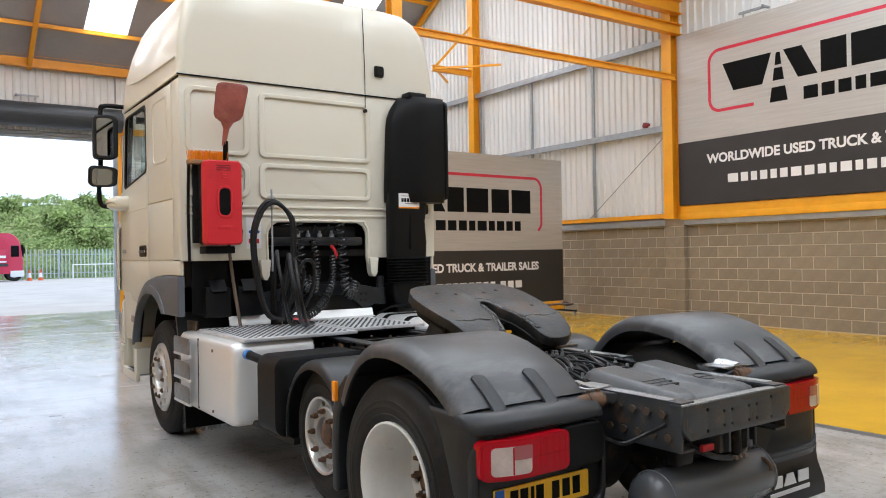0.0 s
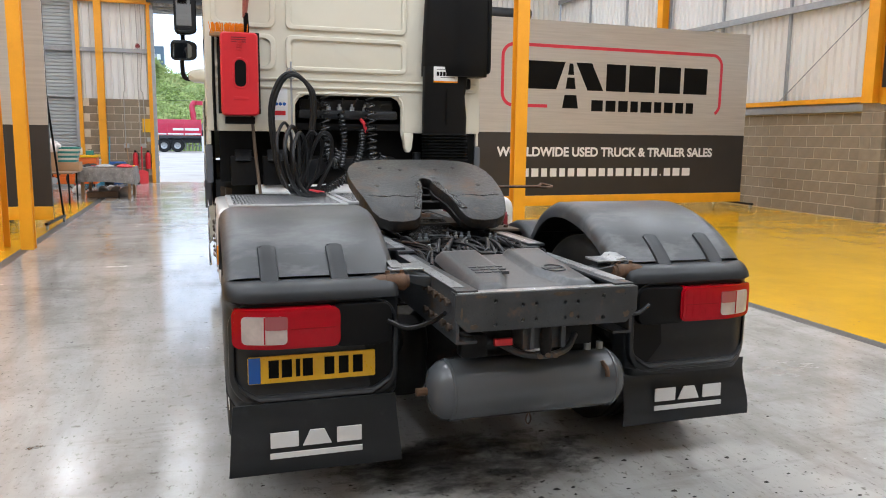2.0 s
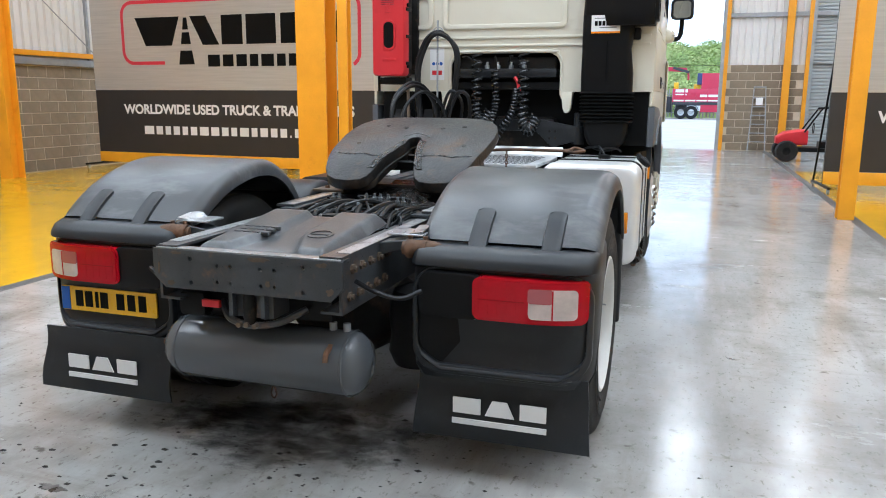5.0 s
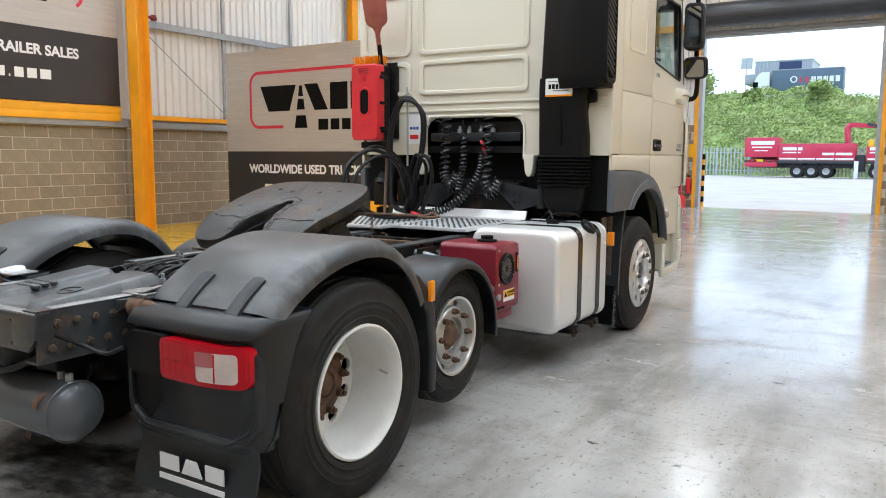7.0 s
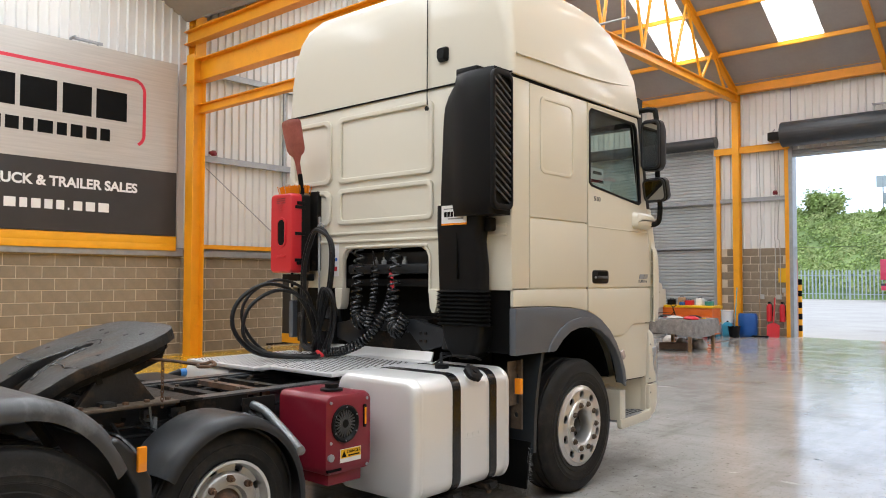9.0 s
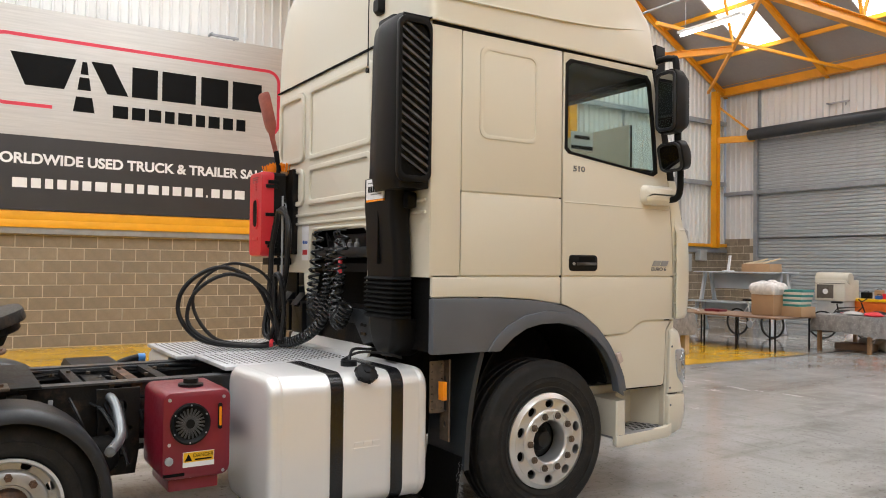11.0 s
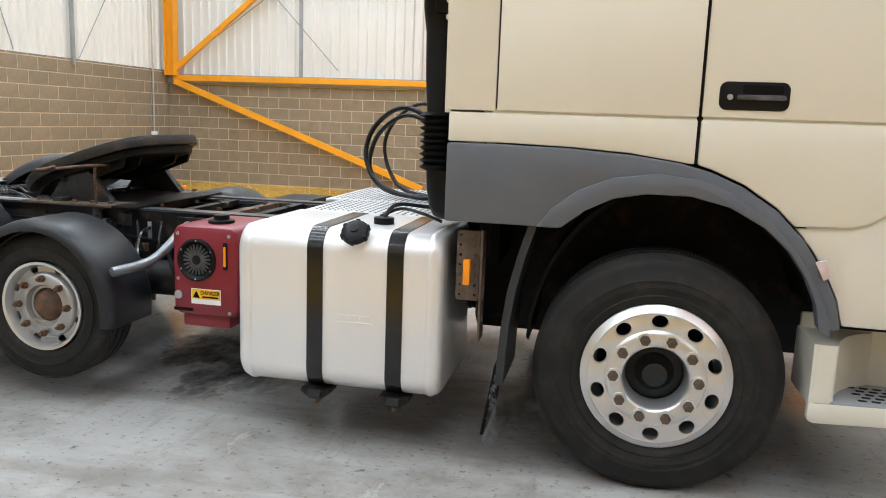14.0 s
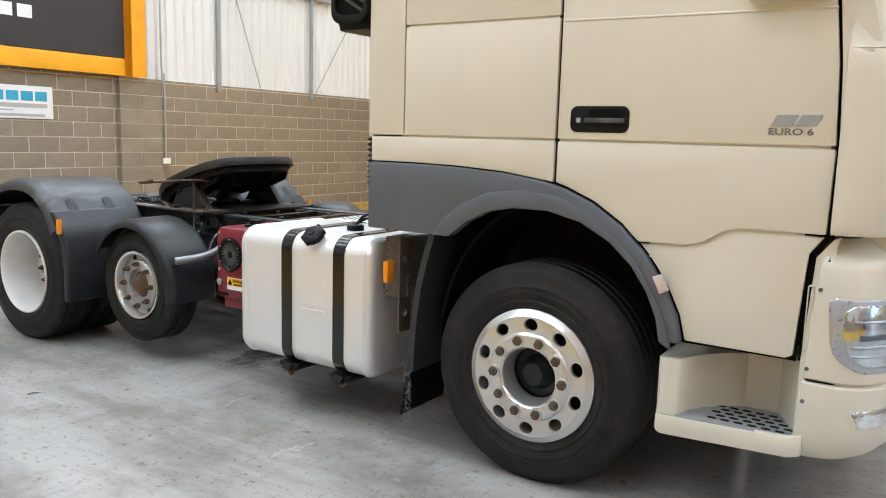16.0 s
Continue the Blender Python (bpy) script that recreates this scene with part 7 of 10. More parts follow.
part("filler_neck", moved(k, slant) or k, TANK, tank)
k = lathe([(0, 0.034), (0.056, 0.034), (0.064, 0.042), (0.064, 0.066), (0.052, 0.076), (0.020, 0.078), (0.018, 0.084), (0, 0.084)], "z", n=16)
cap_ = part("fuel_cap", moved(k, slant) or k, BLACK, tank, "black fuel cap")
for q in range(6):
    k = box(0.050, 0.070, -0.010, 0.010, 0.040, 0.072, 0.004, 1)
    moved(k, slant @ pose(0, 0, 0, 0, 0, 60 * q))
    part("cap_grip", k, BLACK, cap_)
for y in (-1.885, -1.012):
    sec = rounded(0.497, 1.228, 0.302, 1.063, 0.102, 8)
    b = bmesh.new()
    rings = [[b.verts.new((x + 0.5 * d_ * (1 if x > 0.86 else -1), yy, z + 0.5 * d_ * (1 if z > 0.68 else -1))) for x, z in sec] for yy, d_ in ((y - 0.016, -0.004), (y - 0.006, 0.004), (y + 0.006, 0.004), (y + 0.016, -0.004))]
    for p, q in zip(rings, rings[1:]):
        for m in range(len(p)):
            b.faces.new((p[m], p[(m + 1) % len(p)], q[(m + 1) % len(p)], q[m]))
    part("end_ridge", b, TANK, tank, smooth=60)
part("sender_cap", lathe([(0, 1.055), (0.05, 1.055), (0.05, 1.09), (0, 1.095)], "z", (0.9, -1.33, 0), 18), BLACK, tank)
part("fuel_pipe", tube([(0.9, -1.33, 1.09), (0.85, -1.28, 1.15), (0.78, -1.15, 1.14), (0.7, -1.0, 1.12), (0.6, -0.9, 1.05)], 0.01, 6), HOSE, truck)
part("fuel_pipe", tube([(0.86, -1.36, 1.09), (0.88, -1.25, 1.135), (0.98, -1.12, 1.13), (1.0, -1.02, 1.1)], 0.008, 6), HOSE, truck)
for dy, w in ((-0.055, 0.045), (0.0, 0.05), (0.055, 0.045)):
    part("embossed_mark", plate([(-1.365 + dy - w / 2, 0.655), (-1.365 + dy + w / 2, 0.655), (-1.365 + dy + w / 2, 0.675), (-1.365 + dy - w / 2, 0.675)], "x", 1.2245, 1.228), TANK, tank)
part("embossed_line", plate([(-1.45, 0.635), (-1.28, 0.635), (-1.28, 0.642), (-1.45, 0.642)], "x", 1.2245, 1.228), TANK, tank)

pk = loft([[(x, y, z) for y, z in rounded(-2.41 + i, -2.0 - i, 0.53 + i, 1.03 - i, 0.05)] for x, i in ((0.55, 0.0), (0.96, 0.0), (0.985, 0.008), (0.995, 0.03))])
pack = part("power_pack", pk, MAROON, truck, "maroon hydraulic cooler with a round fan")
pack.location, pack.scale = (-0.015, -0.297, 0.034), (1.0, 0.885, 0.933)
part("fan_surround", lathe([(0.085, 0.99), (0.118, 0.99), (0.118, 1.008), (0.108, 1.012), (0.09, 1.002)], "x", (0, -2.25, 0.845), 36, closed=True), BLACK, pack)
part("fan_backing", lathe([(0, 0.988), (0.1, 0.988), (0.1, 0.9965), (0, 0.9965)], "x", (0, -2.25, 0.845), 30), INK, pack)
part("sump", box(0.58, 0.965, -2.364, -2.068, 0.462, 0.535, 0.012), MAROON, pack)
part("fan_hub", lathe([(0, 0.996), (0.03, 0.996), (0.026, 1.004), (0, 1.005)], "x", (0, -2.25, 0.845), 20), BLACK, pack)
for q in range(6):
    part("surround_screw", lathe([(0, 1.008), (0.005, 1.008), (0.005, 1.013), (0, 1.013)], "x", (0, -2.25 + 0.106 * math.cos(q * 1.047 + 0.5), 0.845 + 0.106 * math.sin(q * 1.047 + 0.5)), 8), GALV, pack)
for k in range(22):
    a = 2 * math.pi * k / 22
    part("fan_blade", plate([(-2.25 + 0.02 * math.cos(a), 0.845 + 0.02 * math.sin(a)), (-2.25 + 0.085 * math.cos(a), 0.845 + 0.085 * math.sin(a)),
                             (-2.25 + 0.085 * math.cos(a + 0.11), 0.845 + 0.085 * math.sin(a + 0.11)), (-2.25 + 0.02 * math.cos(a + 0.55), 0.845 + 0.02 * math.sin(a + 0.55))], "x", 0.9968, 1.003), GUARD, pack)
part("oil_gauge", plate(rounded(-2.085, -2.06, 0.80, 0.95, 0.01), "x", 0.99, 1.004, bevel=0.003), BLACK, pack)
part("gauge_glass", plate(rounded(-2.08, -2.065, 0.82, 0.93, 0.006), "x", 1.003, 1.007), AMBER, pack)
st = part("warning_label", plate([(-2.29, 0.60), (-2.105, 0.60), (-2.105, 0.685), (-2.29, 0.685)], "x", 0.994, 0.997), WHITE, pack, "yellow and white danger label")
part("label_yellow", plate([(-2.287, 0.628), (-2.108, 0.628), (-2.108, 0.682), (-2.287, 0.682)], "x", 0.997, 0.998), PLATE_Y, st)
part("warning_triangle", plate([(-2.28, 0.634), (-2.235, 0.634), (-2.2575, 0.674)], "x", 0.998, 0.9988), INK, st)
words("DANGER", 0.03, INK, pose(0.9985, -2.17, 0.654, 90, 0, 90), st)
part("label_bars", plate([(-2.22, 0.636), (-2.12, 0.636), (-2.12, 0.645), (-2.22, 0.645)], "x", 0.998, 0.9988), INK, st)
part("pressure_dial", lathe([(0, 0.99), (0.024, 0.99), (0.024, 1.004), (0.018, 1.006), (0, 1.006)], "x", (0, -2.37, 0.645), 18), GALV, pack)
part("maker_plate", plate([(-2.40, 0.556), (-2.28, 0.556), (-2.28, 0.572), (-2.40, 0.572)], "x", 0.985, 1.0), INK, pack)
for y, z in ((-2.37, 0.985), (-2.05, 0.985), (-2.37, 0.735), (-2.05, 0.56)):
    part("corner_bolt", lathe([(0, 0.985), (0.01, 0.985), (0.01, 1.0), (0, 1.0)], "x", (0, y, z), 8), GALV, pack)
part("oil_cap", lathe([(0, 1.02), (0.075, 1.02), (0.075, 1.045), (0.045, 1.05), (0.045, 1.075), (0, 1.08)], "z", (0.82, -2.2, 0), 20), BLACK, pack, "black filler cap")
part("pack_mount", tube([(0.45, -2.2, 0.6), (0.6, -2.2, 0.55), (0.75, -2.25, 0.5), (0.9, -2.35, 0.52)], 0.02, 8), UNDER, truck)

# left side: alloy battery cover with steps and the black box ----------
cv = loft([[(x, y, z) for y, z in rounded(-2.05 + i, -0.74 - i, 0.40 + i, 1.008 - i, 0.07)] for x, i in ((-0.62, 0.0), (-1.20, 0.0), (-1.235, 0.008), (-1.25, 0.022), (-1.256, 0.05))])
bc = part("battery_cover", cv, TANK, truck, "dull alloy battery cover with three steps")
for z in (0.45, 0.645, 0.84):
    part("step_recess", plate(rounded(-1.22, -0.80, z, z + 0.14, 0.03), "x", -1.259, -1.25, bevel=0.002), PIPE, bc)
    part("step_tread", box(-1.262, -1.24, -1.22, -0.80, z - 0.012, z + 0.01, 0.004), CHEQUER, bc)
for z in (0.46, 0.92):
    part("cover_bolt", lathe([(0, -1.262), (0.012, -1.262), (0.012, -1.25), (0, -1.25)], "x", (0, -1.62, z), 10), RUST, bc)
part("cover_seam", box(-1.26, -1.25, -1.275, -1.265, 0.43, 0.985), UNDER, bc)
part("blue_cap", lathe([(0, 0), (0.035, 0), (0.035, 0.05), (0, 0.055)], "y", (-1.16, -2.14, 0.93), 16), material("blue_cap_plastic", (0.05, 0.22, 0.55), 0.4, var=0.1), truck, "blue filler cap")
part("filler_pipe", tube([(-1.16, -2.14, 0.93), (-1.13, -2.24, 0.91), (-1.06, -2.34, 0.87), (-0.95, -2.4, 0.80)], 0.032, 10), BLACK, truck)
ab = loft([[(x, y, z) for x, z in rounded(-1.19 + i, -0.5 - i, 0.44 + i, 0.962 - i, 0.08)] for y, i in ((-2.68, 0.03), (-2.66, 0.0), (-2.36, 0.0), (-2.34, 0.03))])
part("air_box", ab, BLACK, truck, "black plastic tank on the left side")
part("left_beam", box(-1.1, -0.4, -2.75, -0.8, 0.40, 0.44), UNDER, truck)


# ---------------------------------------------------------------- cab
CX, RY = 1.24, -0.975                       # half width, rear face
ARCH_OUT = [(-0.955, 1.14), (-0.955, 1.475), (-0.7, 1.475), (-0.45, 1.47), (-0.2, 1.455), (0.0, 1.43), (0.12, 1.40), (0.25, 1.345), (0.38, 1.26), (0.49, 1.15), (0.58, 1.02), (0.635, 0.91), (0.66, 0.80)]
ARCH_IN = [(0.575, 0.80), (0.555, 0.90), (0.51, 1.0), (0.44, 1.10), (0.34, 1.19), (0.2, 1.265), (0.05, 1.30), (-0.12, 1.30), (-0.25, 1.275), (-0.36, 1.22), (-0.46, 1.14)]


def side_part(name, pts, s, out=0.0, thick=0.03, holes=(), bevel=0.005, mat=PAINT, parent=truck, label=""):
    return part(name, plate(pts, "x", s * (CX + out - thick), s * (CX + out), holes, bevel), mat, parent, label)


def rect(u0, u1, v0, v1):
    return [(u0, v0), (u1, v0), (u1, v1), (u0, v1)]


for s in (-1, 1):
    side_part("corner_panel", rect(-0.97, -0.757, 1.612, 3.16), s)
    sl = side_part("sleeper_panel", rect(-0.75, 0.055, 2.135, 3.12), s)
    side_part("pressing", rounded(-0.62, -0.15, 2.47, 3.05, 0.06), s, 0.006, 0.01, [rounded(-0.595, -0.175, 2.495, 3.025, 0.05)], 0.003, PAINT, sl)
    side_part("locker_door", rect(-0.75, 0.055, 1.615, 2.125), s)
    side_part("sill_panel", [(-0.955, 1.605), (0.055, 1.605), (0.055, 1.425)] + [(-0.2, 1.46), (-0.45, 1.475), (-0.7, 1.48), (-0.955, 1.48)], s, 0.0, 0.03, (), 0.011)
    win = [(0.085, 2.47), (0.12, 2.44), (0.93, 2.345), (0.975, 2.37), (0.955, 2.6), (0.90, 3.02), (0.86, 3.065), (0.13, 3.075), (0.09, 3.04)]
    door = side_part("cab_door", [(0.068, 1.615), (1.155, 1.615), (1.14, 1.9), (1.09, 2.32), (1.0, 2.75), (0.92, 3.12), (0.068, 3.12)], s, 0.0, 0.035, [win], label="cream cab door with a side window")
    cx_, cz_ = 0.53, 2.72
    shrink = lambda p, k: (cx_ + (p[0] - cx_) * k, cz_ + (p[1] - cz_) * k)
    part("window_seal", plate([shrink(p, 1.015) for p in win], "x", s * (CX - 0.02), s * (CX + 0.004), [[shrink(p, 0.955) for p in win]], 0.002, 1), BLACK, door)
    pane = part("window_pane", plate([shrink(p, 0.965) for p in win], "x", s * (CX - 0.018), s * (CX - 0.013)), GLASS, door, "tinted side window glass")
    pane.visible_shadow = False
    part("window_crease", plate([(0.075, 2.105), (1.12, 2.095), (1.12, 2.105), (0.075, 2.115)], "x", s * (CX - 0.01), s * (CX + 0.004), bevel=0.003, seg=1), PAINT, door)
    # seals in the gaps between the panels
    for y0, y1, z0, z1, d in ((0.045, 0.078, 1.43, 3.11, 0.018), (-0.77, 0.05, 1.598, 1.622, 0.011), (0.075, 1.14, 1.598, 1.622, 0.011), (-0.74, 0.045, 2.118, 2.142, 0.011), (-0.765, -0.742, 2.14, 3.11, 0.011)):
        side_part("gap_seal", rect(y0, y1, z0, z1), s, -d, 0.012, (), 0.0, BLACK if y1 - y0 < 0.05 and z0 < 1.5 else PAINT)
    side_part("gap_seal", rect(-0.764, -0.742, 1.60, 2.13), s, -0.012, 0.012, (), 0.0, BLACK)
    side_part("skirt_fold", [(0.50, 1.14), (1.06, 1.16), (1.08, 1.30), (0.50, 1.30)], s, -0.017, 0.012, (), 0.0)
    side_part("roof_gap", [(-0.97, 3.122), (0.93, 3.122), (0.93, 3.136), (-0.97, 3.150)], s, 0.002, 0.02, (), 0.0, INK)
    # handle
    hp = part("handle_recess", plate(rounded(0.125, 0.385, 1.645, 1.755, 0.03), "x", s * (CX - 0.02), s * (CX + 0.006), bevel=0.006), BLACK, door, "black recessed door handle")
    part("handle_grip", plate(rounded(0.19, 0.37, 1.685, 1.705, 0.008), "x", s * (CX + 0.004), s * (CX + 0.016), bevel=0.004), GUARD, hp)
    part("handle_pocket", plate(rounded(0.21, 0.36, 1.71, 1.742, 0.01), "x", s * (CX + 0.004), s * (CX + 0.0075)), INK, hp)
    part("key_lock", lathe([(0, 0), (0.011, 0), (0.011, 0.006), (0, 0.007)], "x", (s * CX + 0.006 * s if s > 0 else -CX - 0.013, 0.165, 1.695), 14), GALV, hp)
    # badges as plain bars
    for k, w in enumerate((0.075, 0.07)):
        part("badge_bar", plate([(0.93 + 0.085 * k, 1.685), (0.93 + 0.085 * k + w, 1.685), (0.95 + 0.085 * k + w, 1.725), (0.95 + 0.085 * k, 1.725)], "x", s * (CX - 0.001), s * (CX + 0.004)), GALV, door)
    words("EURO 6", 0.034, PIPE, pose(s * (CX + 0.002), 1.0, 1.652, 90, 0, s * 90), door, "badge_lettering", bold=0.0006, widen=1.35)
    words("510", 0.052, PIPE, pose(s * (CX + 0.002), 0.21, 2.322, 90, 0, s * 90), door, "badge_lettering", bold=0.001, widen=1.4)
    st = part("window_sticker", plate(rect(0.16, 0.36, 2.475, 2.60), "x", s * (CX - 0.030), s * (CX - 0.026)), SHUTTER, door, "pale notice inside the side window")
    part("sticker_bar", plate(rect(0.19, 0.33, 2.55, 2.575), "x", s * (CX - 0.0262), s * (CX - 0.0245)), INK, st)
    part("sticker_bar", plate(rect(0.162, 0.358, 2.48, 2.505), "x", s * (CX - 0.0262), s * (CX - 0.0245)), INK, st)
    # lower door skirt, with a stepped lower panel
    side_part("door_skirt", [(0.068, 1.605), (0.068, 1.425), (0.12, 1.41), (0.25, 1.355), (0.38, 1.27), (0.452, 1.20), (0.66, 1.207), (0.72, 1.225), (0.79, 1.275), (0.85, 1.291), (1.152, 1.292), (1.157, 1.605)], s, 0.0, 0.03, (), 0.011)
    side_part("lower_skirt", [(0.457, 1.195), (0.49, 1.16), (0.53, 1.11), (0.585, 1.03), (0.64, 0.92), (0.668, 0.812), (1.05, 0.808), (1.076, 0.822), (1.099, 1.215), (1.148, 1.284), (0.85, 1.283), (0.795, 1.267), (0.725, 1.217), (0.66, 1.200)], s, -0.014, 0.03, (), 0.010)
    side_part("skirt_gap", [(0.62, 0.795), (1.085, 0.795), (1.105, 1.22), (1.165, 1.29), (1.165, 1.31), (0.50, 1.27), (0.50, 1.1)], s, -0.05, 0.012, (), 0.0, INK)
    # wheel arch
    side_part("wheel_arch", ARCH_OUT + ARCH_IN, s, 0.022, 0.06, (), 0.012, ARCH, truck, "dark grey plastic wheel arch trim")
    ridge = [(-0.56, 1.14), (-0.50, 1.22), (-0.40, 1.30), (-0.26, 1.36), (-0.08, 1.385), (0.06, 1.37)] + [(y - 0.035, z - 0.03) for y, z in ARCH_OUT[6:]]
    side_part("arch_flare", ridge + ARCH_IN, s, 0.034, 0.03, (), 0.010, ARCH)
    side_part("arch_reflector", [(0.535, 1.07), (0.575, 1.085), (0.605, 1.02), (0.57, 1.0)], s, 0.042, 0.02, (), 0.004, LENS_CLEAR, truck, "small pale side repeater lamp")
    # liner inside the arch
    secs = []
    for y, z in arc(0.03, 0.55, 0.61, 0.775, 176, 22, 18):
        secs.append([(s * 0.62, y, z), (s * 1.12, y, z), (s * 1.12, y * 1.02, z + 0.02), (s * 0.62, y * 1.02, z + 0.02)])
    part("arch_liner", loft(secs), INK, truck)
    # rear wing flap behind the front wheel
    fl = []
    for y, z in ((-0.555, 1.15), (-0.60, 1.0), (-0.635, 0.85), (-0.655, 0.70), (-0.665, 0.55), (-0.67, 0.42)):
        fl.append([(s * 0.80, y, z), (s * 1.235, y, z), (s * 1.235, y - 0.035, z), (s * 0.80, y - 0.035, z)])
    part("rear_wing", loft(fl), FLAPM, truck, "black plastic wing behind the front wheel")
    fr = [[(s * 0.82, -0.70 - 0.01 * k, 0.50 - 0.33 * k / 5), (s * 1.21, -0.70 - 0.01 * k, 0.50 - 0.33 * k / 5), (s * 1.21, -0.715 - 0.01 * k, 0.50 - 0.33 * k / 5), (s * 0.82, -0.715 - 0.01 * k, 0.50 - 0.33 * k / 5)] for k in range(6)]
    bf = part("brush_flap", loft(fr), INK, truck, "frayed black spray suppression flap")
    bz, rz_ = bmesh.new(), random.Random(21)
    for k in range(110):
        z = rz_.uniform(0.14, 0.47)
        x, y = s * 1.205, -0.715 + rz_.uniform(-0.015, 0.02) - 0.03 * (0.5 - z)
        tube([(x, y, z), (x + s * rz_.uniform(0.002, 0.020), y + rz_.uniform(-0.02, 0.03), z - rz_.uniform(0.0, 0.02))], 0.0014, 3, 0, bz)
    for k in range(120):
        x = s * rz_.uniform(0.83, 1.21)
        tube([(x, -0.75, 0.175), (x + rz_.uniform(-0.01, 0.01), -0.752 + rz_.uniform(-0.01, 0.01), 0.135 + rz_.uniform(-0.012, 0.02))], 0.0016, 3, 0, bz)
    tagged(part("frayed_edge", bz, GREYINK, bf), kind="stuff")
    part("wing_bracket", plate([(s * 1.10, 0.60), (s * 1.20, 0.60), (s * 1.20, 1.10), (s * 1.10, 1.08)], "y", -0.80, -0.79, [circle(s * 1.15, 0.70, 0.02, 10), circle(s * 1.15, 0.98, 0.02, 10), rounded(s * 1.15 - 0.025, s * 1.15 + 0.025, 0.78, 0.9, 0.01)]), DIRTPLATE, truck, "dirty perforated bracket")
    part("side_marker", box(*sorted((s * 1.185, s * 1.24)), -0.868, -0.838, 0.86, 0.972, 0.005), AMBER, truck, "amber side marker lamp")
    hs = [circle(-0.895 + 0.034 * i, 0.80 + 0.045 * j, 0.006, 8) for i in (0, 2) for j in range(7)]
    part("marker_bracket", plate(rounded(-0.912, -0.808, 0.775, 1.09, 0.012), "x", s * 1.152, s * 1.160, hs), DIRTPLATE, truck, "dirty perforated lamp bracket")
    # entry step
    stp = part("entry_step", plate([(0.575, 0.43), (0.575, 0.492), (1.085, 0.505), (1.14, 0.53), (1.14, 0.44), (1.09, 0.425), (0.60, 0.405), (0.58, 0.415)], "x", s * 1.205, s * 1.25, bevel=0.012), PAINT, truck, "cream entry step with a grey tread")
    part("step_floor", plate([(s * 0.95, 0.60), (s * 1.238, 0.58), (s * 1.246, 0.60), (s * 1.246, 1.06), (s * 1.22, 1.10), (s * 1.05, 1.13), (s * 0.95, 1.13)], "z", 0.46, 0.502, bevel=0.008), STEP_GREY, stp)
    d = bmesh.new()
    for i in range(6):
        for j in range(5):
            y = 0.775 + 0.052 * i + (0.026 if j % 2 else 0)
            plate([(s * (p - 1.0) + s * (1.022 + 0.042 * j), q + y) for p, q in rounded(0.99, 1.01, 0, 0.036, 0.009, 3)], "z", 0.5015, 0.5035, bm=d)
    tagged(part("step_relief", d, INK, stp, smooth=0), kind="stuff")
    part("step_back", box(*sorted((s * 0.93, s * 0.96)), 0.585, 1.14, 0.47, 0.80, 0.006), PAINT, stp)
    post = [(0.93, 0.578), (1.235, 0.578), (1.246, 0.59), (1.246, 0.655), (1.235, 0.67), (1.16, 0.69), (1.08, 0.735), (1.02, 0.79), (0.975, 0.86), (0.93, 0.90)]
    part("step_post", loft([[(s * x, y, z) for x, y in post] for z in (0.48, 0.725, 0.735)]), PAINT, stp)
    part("step_flank", loft([[(s * 0.94, 1.0, z), (s * 1.220, 1.128, z), (s * 1.222, 1.16, z), (s * 0.94, 1.16, z)] for z in (0.49, 0.80)]), PAINT, stp)
    # front corner: recessed return, bumper end and smooth deflector
    part("corner_filler", plate([(1.100, 0.50), (1.165, 0.50), (1.19, 1.25), (1.20, 1.285), (1.178, 1.277), (1.150, 1.240), (1.123, 1.205), (1.102, 0.80)], "x", s * 1.14, s * 1.205, bevel=0.004), PAINT, truck)
    part("corner_groove", plate(rounded(1.105, 1.129, 0.84, 1.10, 0.010), "x", s * 1.203, s * 1.209, [rounded(1.110, 1.124, 0.848, 1.092, 0.006)], 0.002, 1), PAINT, truck)
    part("filler_edge", plate([(1.090, 0.80), (1.102, 0.80), (1.122, 1.215), (1.172, 1.277), (1.165, 1.298), (1.108, 1.222)], "x", s * 1.14, s * 1.195), INK, truck)
    secs = []
    for z, yo, xo, yb in ((0.425, 1.30, 1.185, 1.125), (0.44, 1.33, 1.215, 1.112), (0.47, 1.36, 1.235, 1.104), (0.56, 1.385, 1.246, 1.106), (0.69, 1.39, 1.247, 1.112), (0.728, 1.388, 1.243, 1.116), (0.735, 1.38, 1.222, 1.118), (0.743, 1.38, 1.222, 1.118),
                          (0.750, 1.386, 1.236, 1.117), (0.90, 1.38, 1.240, 1.124), (1.05, 1.37, 1.238, 1.133), (1.165, 1.35, 1.232, 1.141), (1.195, 1.34, 1.222, 1.146), (1.215, 1.325, 1.205, 1.150), (1.245, 1.305, 1.175, 1.160), (1.275, 1.29, 1.15, 1.170)):
        ring = [(0.6, 1.10), (xo - 0.05, yb + 0.004), (xo - 0.010, yb), (xo - 0.002, yb + 0.006), (xo, yb + 0.020)]
        r_ = 0.115
        ring += [(xo - r_ + r_ * math.cos(radians(q)), yo - 0.165 + 1.15 * r_ * math.sin(radians(q))) for q in (0, 12, 24, 36, 48, 60)]
        ring += [(xo - 0.13, yo), (0.9, yo + 0.06), (0.6, yo + 0.10)]
        secs.append([(s * x, y, z) for x, y in ring])
    bc = part("bumper_corner", loft(secs), PAINT, truck, "cream bumper corner with a split line", smooth=38)
    part("bumper_split", loft([[(s * x, y, z) for x, y in ((0.62, 1.12), (1.219, 1.124), (1.228, 1.14), (1.228, 1.21), (1.20, 1.28), (1.12, 1.33), (0.62, 1.42))] for z in (0.7365, 0.7415)]), INK, bc)
